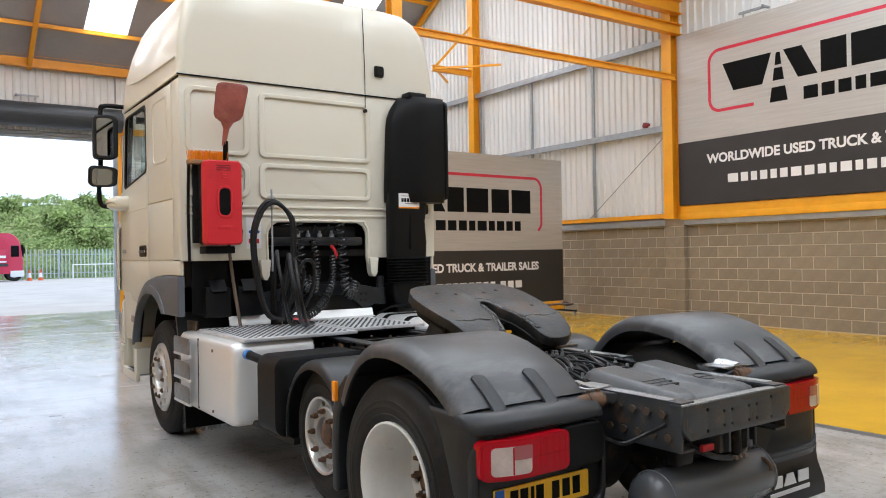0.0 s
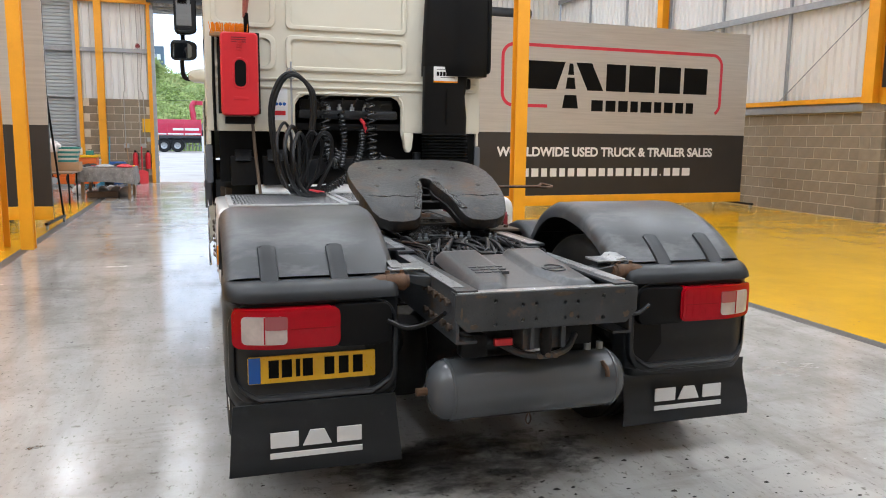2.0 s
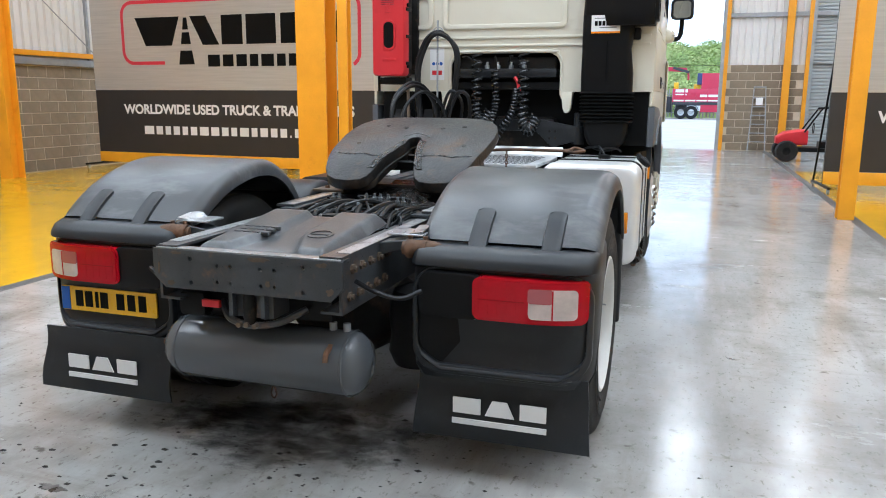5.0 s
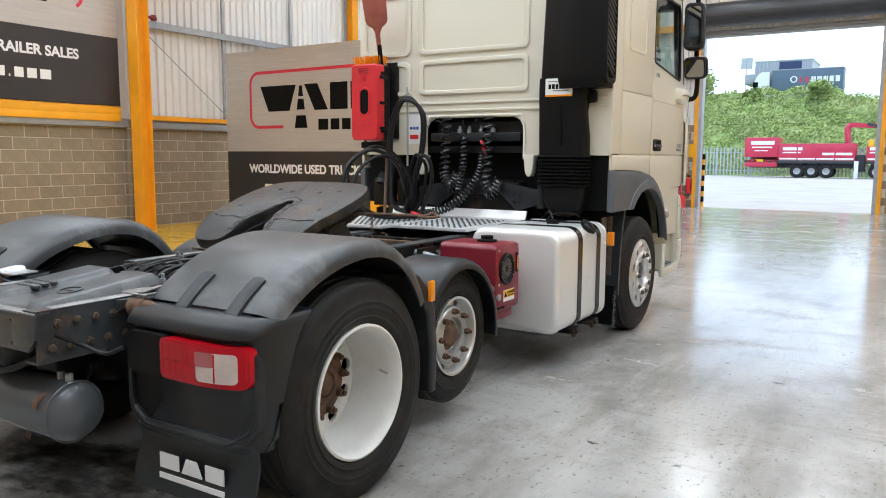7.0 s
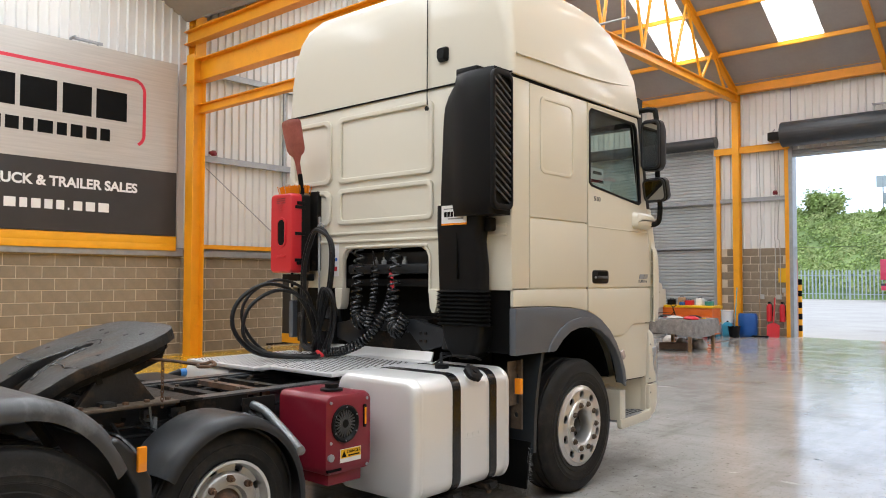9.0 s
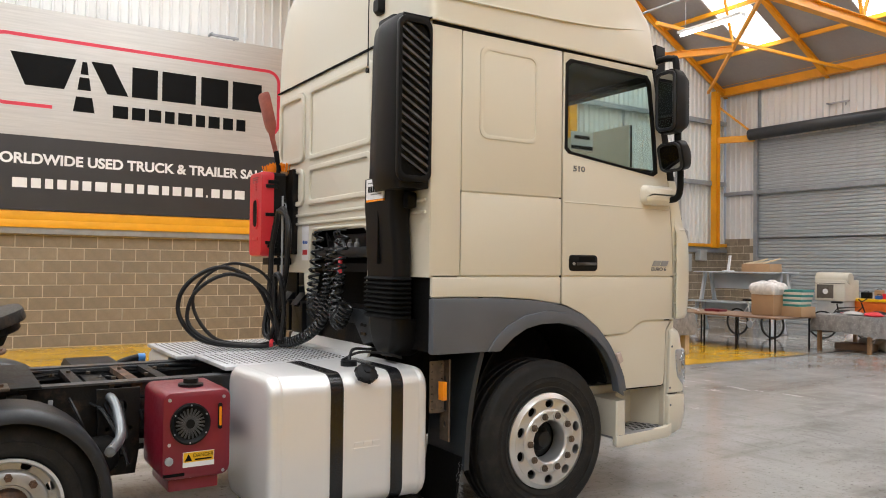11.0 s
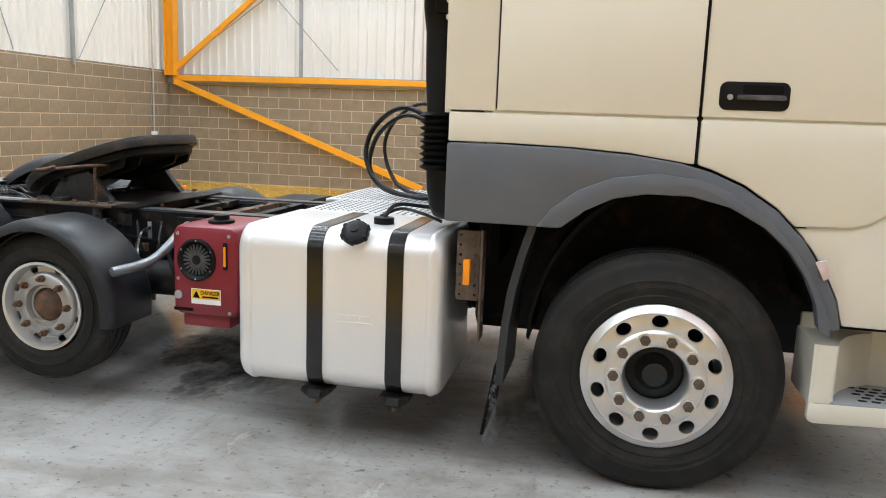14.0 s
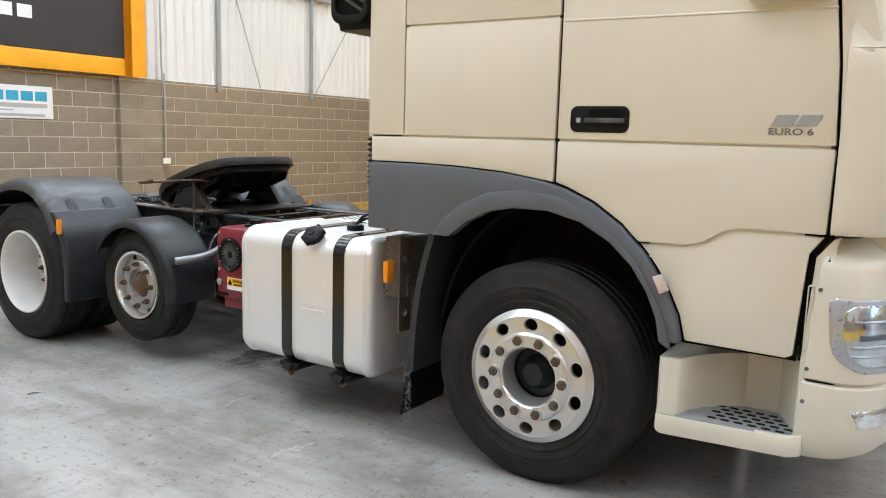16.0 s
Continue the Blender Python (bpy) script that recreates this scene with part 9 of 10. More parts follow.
for dz in (0, 0.022, 0.044, 0.066):
    part("pressed_mark", box(-1.05, -1.005, -1.206, -1.198, 2.27 + dz, 2.282 + dz, 0.002), REDBOX, lidb)
part("pressed_mark", box(-1.08, -0.96, -1.206, -1.198, 1.86, 1.885, 0.003), REDBOX, lidb)
part("lid_rib", plate(rounded(-1.085, -0.955, 1.95, 2.21, 0.06), "y", -1.209, -1.195, [rounded(-1.068, -0.972, 1.967, 2.193, 0.046)], 0.004), REDBOX, lidb)
part("lid_window", plate(rounded(-1.065, -0.975, 1.97, 2.19, 0.04), "y", -1.206, -1.199, bevel=0.002, seg=1), INK, lidb, "dark viewing window")
for z in (1.80, 2.32):
    part("latch", box(-0.876, -0.855, -1.15, -1.07, z, z + 0.03, 0.004), BLACK, fb)
for k in range(3):
    part("lid_mark", plate([(-1.09, 2.335 + 0.018 * k), (-0.97, 2.335 + 0.018 * k), (-0.97, 2.343 + 0.018 * k), (-1.09, 2.343 + 0.018 * k)], "y", -1.203, -1.199), MAROON, lidb)
part("box_bracket", box(-1.15, -0.9, -1.16, -1.0, 1.66, 1.72, 0.008), BLACK, truck)
part("box_bracket", box(-1.2, -0.84, -1.02, -0.97, 1.75, 2.45, 0.004), UNDER, truck)
# hose mast: a rod with a hook, and the looped hoses
MX = -0.59
part("hose_mast", tube([(MX, -1.2, 1.10), (MX, -1.2, 2.20)], 0.009, 8, 0), GALV, truck, "thin steel hose mast")
part("hose_mast_socket", tube([(MX, -1.2, 1.10), (MX, -1.2, 1.50)], 0.024, 10, 0), BLACK, truck)
part("mast_ring", tube([(MX + 0.045 * math.cos(a), -1.2 + 0.012, 2.10 + 0.045 * math.sin(a)) for a in [2 * math.pi * k / 12 for k in range(13)]], 0.004, 5, 2), GALV, truck)
for dx, dy, e in ((0.0, 0.0, 0.0), (0.022, -0.035, -0.02)):
    part("hydraulic_hose", tube([(-0.56 + dx, -1.26 + dy, 1.14), (-0.68, -1.27 + dy, 1.20), (-0.755 + dx, -1.24, 1.45), (-0.775 + dx, -1.22, 1.80 + e), (-0.70 + dx, -1.21, 2.03 + e), (MX + dx / 2, -1.20 + dy, 2.105 + e), (-0.48 + dx, -1.21, 2.04 + e), (-0.415 + dx, -1.22, 1.90),
                                 (-0.43 + dx, -1.23, 1.62), (-0.50 + dx, -1.25, 1.38), (-0.55, -1.26 + dy, 1.16)], 0.018, 8), HOSE, truck, "looped black hydraulic hose")
for dx, dy, dz, r_ in ((0.0, 0.0, 0.0, 0.017), (0.07, 0.05, -0.05, 0.015), (-0.05, 0.12, 0.03, 0.013)):
    part("hydraulic_hose", tube([(-0.54 + dx, -1.25, 1.2), (-0.56 + dx, -1.42 + dy, 1.52 + dz), (-0.64 + dx, -1.66 + dy, 1.64 + dz), (-0.72 + dx, -1.88 + dy, 1.52 + dz), (-0.71 + dx, -1.95 + dy, 1.32 + dz), (-0.60 + dx, -1.80 + dy, 1.15), (-0.42 + dx, -1.52 + dy, 1.115), (-0.46 + dx, -1.32, 1.125)], r_, 8), HOSE, truck, "looped black hydraulic hose")
part("hydraulic_hose", tube([(-0.52, -1.25, 1.15), (-0.46, -1.30, 1.36), (-0.36, -1.34, 1.58), (-0.27, -1.33, 1.55), (-0.27, -1.30, 1.36), (-0.38, -1.28, 1.16)], 0.017, 8), HOSE, truck)
part("hydraulic_hose", tube([(-0.55, -1.24, 1.15), (-0.52, -1.27, 1.42), (-0.44, -1.29, 1.60), (-0.34, -1.28, 1.50), (-0.38, -1.26, 1.28), (-0.48, -1.25, 1.14)], 0.014, 8), HOSE, truck)
for x, ye, R_ in ((-0.28, 1.40, 0.042), (0.14, 1.36, 0.045)):
    part("spiral_hose", coil([(x, -1.02, 1.92), (x + 0.01, -1.06, 1.6), (x + 0.02, -1.08, ye), (x + 0.08, -1.08, ye - 0.06), (x + 0.13, -1.05, ye + 0.03)], R_, 0.010, 19), SPIRAL, truck, "black spiral air hose")
part("spiral_hose", coil([(-0.12, -1.0, 1.78), (-0.1, -1.04, 1.5), (-0.14, -1.07, 1.3)], 0.03, 0.009, 16), SPIRAL, truck)
part("spiral_hose", coil([(0.08, -1.0, 1.62), (0.05, -1.05, 1.42), (-0.08, -1.12, 1.25), (-0.28, -1.2, 1.15), (-0.46, -1.25, 1.13)], 0.030, 0.010, 30), SPIRAL, truck)
part("red_coupling", tube([(0.06, -1.0, 1.72), (0.09, -1.02, 1.68), (0.11, -1.03, 1.60)], 0.016, 8), REDBOX, truck, "red air coupling")
part("red_coupling", tube([(-0.46, -1.32, 1.14), (-0.34, -1.37, 1.12)], 0.016, 8, 0), REDBOX, truck)
for p0, p1 in (((-0.3, -1.0, 1.84), (-0.42, -1.0, 1.9)), ((0.0, -1.0, 1.84), (0.04, -1.0, 1.9)), ((-0.12, -1.0, 1.84), (-0.1, -1.02, 1.78))):
    part("air_line", tube([p0, ((p0[0] + p1[0]) / 2, -1.04, 1.9), p1], 0.007, 6), HOSE, truck)
for x in (-0.56, -0.49):
    part("hose_clamp", lathe([(0, 1.10), (0.03, 1.10), (0.035, 1.2), (0.025, 1.28), (0, 1.28)], "z", (x, -1.23, 0), 12), BLACK, truck)

# the lower ends of the hoses rest on the catwalk
for o in truck.children:
    if o.name.startswith(("hydraulic_hose", "hose_clamp", "hose_mast", "red_coupling", "spiral_hose")):
        for v in o.data.vertices:
            v.co.z -= 0.052 * max(0.0, min(1.0, (1.42 - v.co.z) / 0.25))

# shovel and broom clipped beside the box
sh = thing("shovel", "rusty red shovel clipped upright to the cab", "shovel", (-0.93, -1.13, 1.2))
bl = loft([[(x - 0.03 + 0.07 * (z - 1.45), y - 0.30 * (z - 1.45), z) for x, y in ((-w, 0.0), (-w * 0.6, -0.025 * c), (0, -0.035 * c), (w * 0.6, -0.025 * c), (w, 0.0), (w * 0.6, -0.018 * c), (0, -0.027 * c), (-w * 0.6, -0.018 * c))]
           for z, w, c in ((1.36, 0.018, 1), (1.50, 0.026, 1), (1.55, 0.055, 1.0), (1.58, 0.108, 1.0), (1.615, 0.126, 1.0), (1.82, 0.135, 0.8), (1.845, 0.128, 0.7), (1.858, 0.10, 0.6))])
part("blade", bl, material("worn_red_blade", (0.36, 0.10, 0.08), 0.55, var=0.25, scale=8, bump=0.1, stain=(0.5, 0.24, 0.18), amount=0.3), sh, "worn red steel blade")
part("shaft", tube([(-0.03, 0, 1.42), (-0.02, 0.03, 1.2), (0.0, 0.08, 0.8), (0.02, 0.05, 0.35), (0.06, -0.04, -0.15)], 0.014, 10), OLDWOOD, sh)
part("grip_tape", tube([(-0.028, 0.005, 1.40), (-0.018, 0.035, 1.17)], 0.022, 10, 0), INK, sh)
br = thing("broom", "broom with orange bristles behind the box", "broom", (-1.1, -1.05, 1.7))
bs = bmesh.new()
for k in range(150):
    x, y = G.uniform(-0.15, 0.16), G.uniform(-0.07, 0.03)
    tube([(x, y, 0.72), (x * 1.08 + G.uniform(-0.01, 0.01), y * 1.3, 0.80 + G.uniform(0, 0.015))], 0.004, 4, 0, bs)
tagged(part("bristles", bs, AMBER, br, "orange bristles"), kind="stuff")
part("head", box(-0.16, 0.17, -0.06, 0.02, 0.70, 0.735, 0.008), WOOD, br)
part("shaft", tube([(-0.13, 0.05, 0.72), (-0.135, 0.06, 0.3), (-0.13, 0.06, -0.1)], 0.013, 8), BLACK, br)

# the cab sits a little to its left on the frame
CAB_PARTS = ("corner_panel", "sleeper_panel", "pressing", "locker_door", "sill_panel", "cab_door", "window_seal", "window_pane", "window_crease", "handle", "key_lock", "badge_bar", "door_skirt", "lower_skirt",
             "wheel_arch", "arch_flare", "arch_reflector", "entry_step", "step_", "bumper_corner", "corner_", "headlamp", "fog_lamp", "slot", "mirror", "main_mirror", "wide_mirror", "rear_wall", "high_roof", "roof_", "visor_end", "pillar", "fog_lens", "reflector", "lamp_cover", "bumper_split", "filler_edge", "deflector_", "skirt_", "gap_seal")
done = set()
for o in truck.children_recursive:
    if o.type == "MESH" and o.data.name not in done and o.name.startswith(CAB_PARTS):
        done.add(o.data.name)
        for v in o.data.vertices:
            if v.co.x < -0.5:
                v.co.x -= 0.058 * min(1, (-0.5 - v.co.x) / 0.55)
            if v.co.x < -1.29 and "mirror" in o.name:
                v.co.x -= 0.085 * min(1, (-1.29 - v.co.x) / 0.08)


# ---------------------------------------------------------------- things in the hall
CREAM = material("cream_machine", (0.62, 0.58, 0.48), 0.5, var=0.08, bump=0.04)
DESK = material("pale_grey_desk", (0.50, 0.54, 0.57), 0.5, var=0.06, scale=2, bump=0.03)
TEAL = material("teal_box", (0.03, 0.22, 0.20), 0.5, var=0.1, bump=0.0)
BUBBLE = material("clear_wrap", (0.74, 0.70, 0.66), 0.25, var=0.2, scale=12, bump=0.5, dist=0.02)
CYAN = material("cyan_plastic", (0.05, 0.36, 0.55), 0.4, var=0.1, bump=0.02)
BLUEP = material("blue_plastic", (0.015, 0.10, 0.36), 0.4, var=0.1, bump=0.02)
ORANGEP = material("orange_plastic", (0.72, 0.14, 0.01), 0.45, var=0.1, bump=0.03)
PALEWOOD = material("pale_timber", (0.62, 0.50, 0.34), 0.7, var=0.15, scale=5, bump=0.1, stretch=(1, 1, 0.2))
TABLETOP = material("brown_table_top", (0.24, 0.15, 0.10), 0.5, var=0.12, scale=4, bump=0.03)
GREYPL = material("grey_electric_box", (0.42, 0.42, 0.40), 0.5, var=0.08, bump=0.02)


def drape(x0, x1, y0, y1, z, drop, rng):
    """A cloth over a table: a top sheet and hanging edges with soft folds."""
    b = bmesh.new()
    pts = rounded(x0, x1, y0, y1, 0.04, 4)
    dense = []
    for p, q in zip(pts, pts[1:] + pts[:1]):
        n = max(1, int(math.hypot(q[0] - p[0], q[1] - p[1]) / 0.06))
        dense += [(p[0] + (q[0] - p[0]) * k / n, p[1] + (q[1] - p[1]) * k / n) for k in range(n)]
    cx, cy = (x0 + x1) / 2, (y0 + y1) / 2
    rings = []
    for dz, o in ((0.0, -0.01), (0.01, 0.0), (-0.04, 0.015), (-drop * 0.5, 0.03), (-drop, 0.045)):
        ring = []
        for i, (x, y) in enumerate(dense):
            f = o + (abs(dz) / drop) * 0.03 * math.sin(i * 0.9 + math.sin(i * 0.31) * 2)
            d = Vector((x - cx, y - cy)).normalized()
            low = dz + (0.05 * math.sin(i * 0.13) * (dz <= -drop))
            ring.append(b.verts.new((x + d.x * f, y + d.y * f, z + 0.012 + low)))
        rings.append(ring)
    b.faces.new(rings[0])
    for p, q in zip(rings, rings[1:]):
        for i in range(len(p)):
            b.faces.new((p[i], p[(i + 1) % len(p)], q[(i + 1) % len(p)], q[i]))
    return b


def cloth_table(x0, x1, y0, y1, h, leg, mat, label):
    t = thing("work_table", label, "table", ((x0 + x1) / 2, (y0 + y1) / 2, 0), group="work tables")
    w, d = (x1 - x0) / 2, (y1 - y0) / 2
    part("tabletop", box(-w, w, -d, d, h - 0.03, h, 0.004), mat, t)
    for sx in (-1, 1):
        for sy in (-1, 1):
            part("leg", box(*sorted((sx * (w - 0.05), sx * (w - 0.05 - leg))), *sorted((sy * (d - 0.05), sy * (d - 0.05 - leg))), 0, h - 0.03, 0.005), mat, t)
    c = thing("table_cloth", "grey flecked blanket hanging over the work table", "cloth", ((x0 + x1) / 2, (y0 + y1) / 2, 0), group="cloths on the work tables")
    part("sheet", drape(-w - 0.02, w + 0.02, -d - 0.02, d + 0.02, h, 0.36, G), GREY_CLOTH, c, smooth=70)
    return t


cloth_table(-4.15, -2.95, 11.7, 13.2, 0.72, 0.07, WOOD, "wooden work table with a grey blanket over it")
cloth_table(-6.9, -4.75, 7.15, 8.7, 0.78, 0.12, PALEWOOD, "heavy pale timber bench with a blanket over it")
rl = thing("rolled_blanket", "rolled grey blanket under the bench", "blanket", (-5.9, 7.7, 0))
part("roll", lathe([(0, -0.5), (0.22, -0.5), (0.25, -0.3), (0.24, 0.2), (0.2, 0.5), (0, 0.5)], "x", (0, 0, 0.24), 20), GREY_CLOTH, rl)
cn = thing("storage_crate", "black plastic crate beside the bench", "crate", (-4.75, 6.9, 0))
part("tub", box(-0.2, 0.2, -0.15, 0.15, 0, 0.55, 0.03), BLACK, cn)
part("lid", box(-0.22, 0.22, -0.17, 0.17, 0.55, 0.6, 0.01), BLACK, cn)
for i, (dx, m_) in enumerate(((0.0, BLUE), (0.16, REDBOX), (0.32, material("purple_plastic", (0.10, 0.04, 0.25), 0.5)), (0.5, PLATE_Y))):
    o = thing("bicycle_saddle", "coloured moulded part lying on the bench", "part", (-5.6 + dx, 7.6 + 0.1 * i, 0.80), group="parts on the bench")
    part("shell", loft([[(x * k, y * k, z) for x, y in rounded(-0.16, 0.16, -0.09, 0.09, 0.05)] for z, k in ((0.0, 1.0), (0.05, 0.9), (0.09, 0.5))]), m_, o)
for k in range(5):
    o = thing("metal_sheet", "long pale metal strip lying on the bench", "strip", (-5.9, 7.35 + 0.28 * k, 0.795), group="strips on the bench")
    part("strip", box(-0.9 - 0.05 * k, 0.7 + 0.04 * k, -0.07, 0.07, 0, 0.02, 0.003), GALV, o)

tb = thing("folding_table", "brown topped folding table with black legs", "table", (-5.50, 11.0, 0))
part("tabletop", box(-1.5, 1.45, -0.7, 0.65, 0.665, 0.70, 0.006), TABLETOP, tb)
for x in (-1.35, -0.35, 0.45, 1.35):
    for y in (-0.6, 0.55):
        part("leg", tube([(x, y, 0), (x, y, 0.67)], 0.018, 8, 0), BLACK, tb)
pc = thing("wrapped_parcel", "brown parcel in clear plastic wrap on the table", "parcel", (-4.71, 11.0, 0.70))
part("carton", box(-0.26, 0.26, -0.22, 0.22, 0, 0.52, 0.03), CARD, pc)
part("wrap", loft([[(x * k + 0.02 * math.sin(9 * z + 5 * y), y * k, z) for x, y in rounded(-0.275, 0.275, -0.235, 0.235, 0.06)] for z, k in ((0.43, 1.0), (0.47, 1.06), (0.53, 1.12), (0.60, 1.08), (0.66, 0.92), (0.70, 0.5))]), BUBBLE, pc, smooth=60)
for k, (dx, dz) in enumerate(((-0.12, 0.66), (0.1, 0.68), (0.24, 0.58))):
    part("wrap_fold", loft([[(dx + 0.11 * w * math.cos(a) * (1 + 0.2 * math.sin(3 * a + k)), -0.03 + 0.12 * w * math.sin(a), dz + h) for a in [0.524 * i for i in range(12)]] for h, w in ((-0.05, 0.9), (0.0, 1.0), (0.04, 0.7), (0.06, 0.3))]), BUBBLE, pc, smooth=60)
for k in range(7):
    o = thing("box_file", "teal and cream box lying in a stack", "box", (-4.36 + 0.012 * k, 11.3, 0.90 + 0.049 * k), group="boxes stacked on the table")
    part("case", box(-0.28, 0.28, -0.2, 0.2, 0, 0.047, 0.004), CREAM if k % 2 else TEAL, o)
o = thing("cardboard_box", "flat brown cardboard box on the table", "box", (-4.34, 11.3, 0.70))
part("carton", box(-0.33, 0.33, -0.25, 0.25, 0, 0.2, 0.006), CARD, o)
o = thing("red_folder", "dark red folder on the table", "folder", (-6.1, 11.1, 0.70))
part("cover", box(-0.2, 0.2, -0.14, 0.14, 0, 0.05, 0.006), MAROON, o)
o = thing("table_lamp_arm", "curved white plastic arm on the table", "arm", (-6.6, 10.7, 0.70))
part("arm", tube([(-0.4, 0, 0.02), (-0.1, 0, 0.07), (0.2, 0, 0.06), (0.35, 0.02, 0.02)], 0.018, 8), WHITE, o)


def desk(x, y, z, w, d, h, rz, label):
    t = thing("office_desk", label, "desk", (x, y, z), group="stored office desks")
    t.rotation_euler = (0, 0, radians(rz))
    part("desktop", box(-w / 2, w / 2, -d / 2, d / 2, h - 0.03, h, 0.006), DESK, t)
    part("modesty_panel", box(-w / 2 + 0.15, w / 2 - 0.15, d / 2 - 0.12, d / 2 - 0.1, h - 0.45, h - 0.05, 0.004), DESK, t)
    for s in (-1, 1):
        xx = s * (w / 2 - 0.18)
        for q in (-1, 1):
            part("leg", loft([[(xx - 0.03, q * (d / 2 - 0.1) - 0.06, 0), (xx + 0.03, q * (d / 2 - 0.1) - 0.06, 0), (xx + 0.03, q * (d / 2 - 0.1) + 0.06, 0), (xx - 0.03, q * (d / 2 - 0.1) + 0.06, 0)],
                              [(xx - 0.03, q * 0.12 - 0.05, h - 0.03), (xx + 0.03, q * 0.12 - 0.05, h - 0.03), (xx + 0.03, q * 0.12 + 0.05, h - 0.03), (xx - 0.03, q * 0.12 + 0.05, h - 0.03)]]), DESK, t)
        part("foot", box(xx - 0.04, xx + 0.04, -d / 2 + 0.02, d / 2 - 0.02, 0, 0.025, 0.006), GALV, t)
    return t


desk(-7.6, 13.9, 0, 2.6, 0.8, 0.80, 4, "pale grey office desk under another desk")
desk(-7.4, 13.9, 0.80, 2.5, 0.8, 0.78, 4, "pale grey office desk stacked on another desk")
desk(-9.3, 11.6, 0, 1.8, 0.8, 0.80, 80, "pale grey office desk stored by the wall")
desk(-9.2, 11.5, 0.80, 1.7, 0.8, 0.60, 84, "pale grey office desk stacked by the wall")
desk(-9.6, 9.6, 0, 1.6, 0.8, 0.95, 86, "pale grey office desk stored by the wall")
o = thing("scrap_box", "open cardboard box with bits of wood on the desk", "box", (-6.9, 13.9, 1.58))
part("carton", box(-0.4, 0.4, -0.25, 0.25, 0, 0.2, 0.01), CARD, o)
for k in range(6):
    part("offcut", bar((-0.35 + 0.1 * k, -0.2, 0.2), (-0.2 + 0.12 * k, 0.2, 0.28 + 0.03 * (k % 3)), 0.04, 0.03), PALEWOOD, o)
o = thing("screen_bracket", "white angled screen bracket on the desk", "bracket", (-7.85, 13.85, 1.58))
part("foot", box(-0.12, 0.12, -0.1, 0.1, 0, 0.03, 0.008), WHITE, o)
part("arm", bar((0, 0, 0.02), (0.06, 0, 0.42), 0.06, 0.05), WHITE, o)
o = thing("cutting_machine", "cream office machine on a stand", "machine", (-6.1, 15.9, 0))
part("stand", box(-0.36, 0.36, -0.3, 0.3, 0, 0.86, 0.01), GREYPL, o)
part("body", box(-0.40, 0.40, -0.33, 0.33, 0.86, 1.40, 0.03), CREAM, o)
part("hood", lathe([(0, -0.44), (0.13, -0.44), (0.15, -0.41), (0.15, 0.41), (0.13, 0.44), (0, 0.44)], "x", (0, -0.12, 1.44), 20), CREAM, o)
part("front_panel", box(-0.34, 0.12, -0.345, -0.33, 0.92, 1.28, 0.004), material("smoked_panel", (0.12, 0.10, 0.08), 0.3, var=0.1, bump=0.0), o)
part("panel_rim", plate(rounded(-0.36, 0.14, 0.90, 1.30, 0.02), "y", -0.350, -0.334, [rounded(-0.335, 0.115, 0.925, 1.275, 0.015)], 0.003, 1), CREAM, o)
part("emblem", lathe([(0, 0), (0.07, 0), (0.07, 0.004), (0, 0.004)], "y", (-0.1, -0.351, 1.1), 20), WHITE, o)
part("hood_gap", box(-0.405, 0.405, -0.336, -0.30, 1.300, 1.312), INK, o)


def bicycle(x, y, rz, mat):
    t = thing("bicycle", "bicycle leaning among the stored things", "bicycle", (x, y, 0), group="stored bicycles")
    t.rotation_euler = (0, 0, radians(rz))
    for xx in (-0.52, 0.52):
        part("wheel", lathe([(0.30, -0.02), (0.335, -0.015), (0.335, 0.015), (0.30, 0.02)], "y", (xx, 0, 0.335), 30, closed=True), RUBBER, t)
    fr = tube([(-0.52, 0, 0.335), (-0.1, 0, 0.30), (-0.2, 0, 0.85)], 0.018, 8, 0)
    tube([(-0.1, 0, 0.30), (0.36, 0, 0.80), (-0.18, 0, 0.75)], 0.018, 8, 0, fr)
    tube([(0.33, 0, 0.9), (0.52, 0, 0.335)], 0.016, 8, 0, fr)
    tube([(-0.52, 0, 0.335), (-0.18, 0, 0.75)], 0.012, 8, 0, fr)
    part("bike_frame", fr, mat, t)
    part("saddle", box(-0.32, -0.08, -0.06, 0.06, 0.86, 0.91, 0.02), BLACK, t)
    part("handlebar", tube([(0.36, -0.28, 0.98), (0.34, -0.05, 0.93), (0.34, 0.05, 0.93), (0.36, 0.28, 0.98)], 0.014, 8), BLACK, t)
    part("crank", lathe([(0, -0.05), (0.09, -0.05), (0.09, -0.035), (0, -0.035)], "y", (-0.1, 0, 0.30), 18), GALV, t)


bicycle(-5.0, 14.4, 12, BLACK)
bicycle(-6.6, 13.2, -5, material("white_bike", (0.6, 0.6, 0.6), 0.4))

# tool trolley and clutter by the north wall
o = thing("tool_trolley", "orange tool trolley heaped with tools", "trolley", (-5.0, 16.4, 0))
part("cabinet", box(-0.75, 0.75, -0.3, 0.3, 0.1, 0.86, 0.02), ORANGEP, o)
part("tray", box(-0.8, 0.8, -0.34, 0.34, 0.86, 0.93, 0.015), PLATE_Y, o)
for k in range(4):
    part("drawer", box(-0.7, 0.7, -0.312, -0.3, 0.15 + 0.17 * k, 0.29 + 0.17 * k, 0.006), ORANGEP, o)
for x in (-0.6, 0.6):
    for y in (-0.22, 0.22):
        part("castor", lathe([(0, -0.02), (0.05, -0.02), (0.05, 0.02), (0, 0.02)], "x", (x, y, 0.05), 12), RUBBER, o)
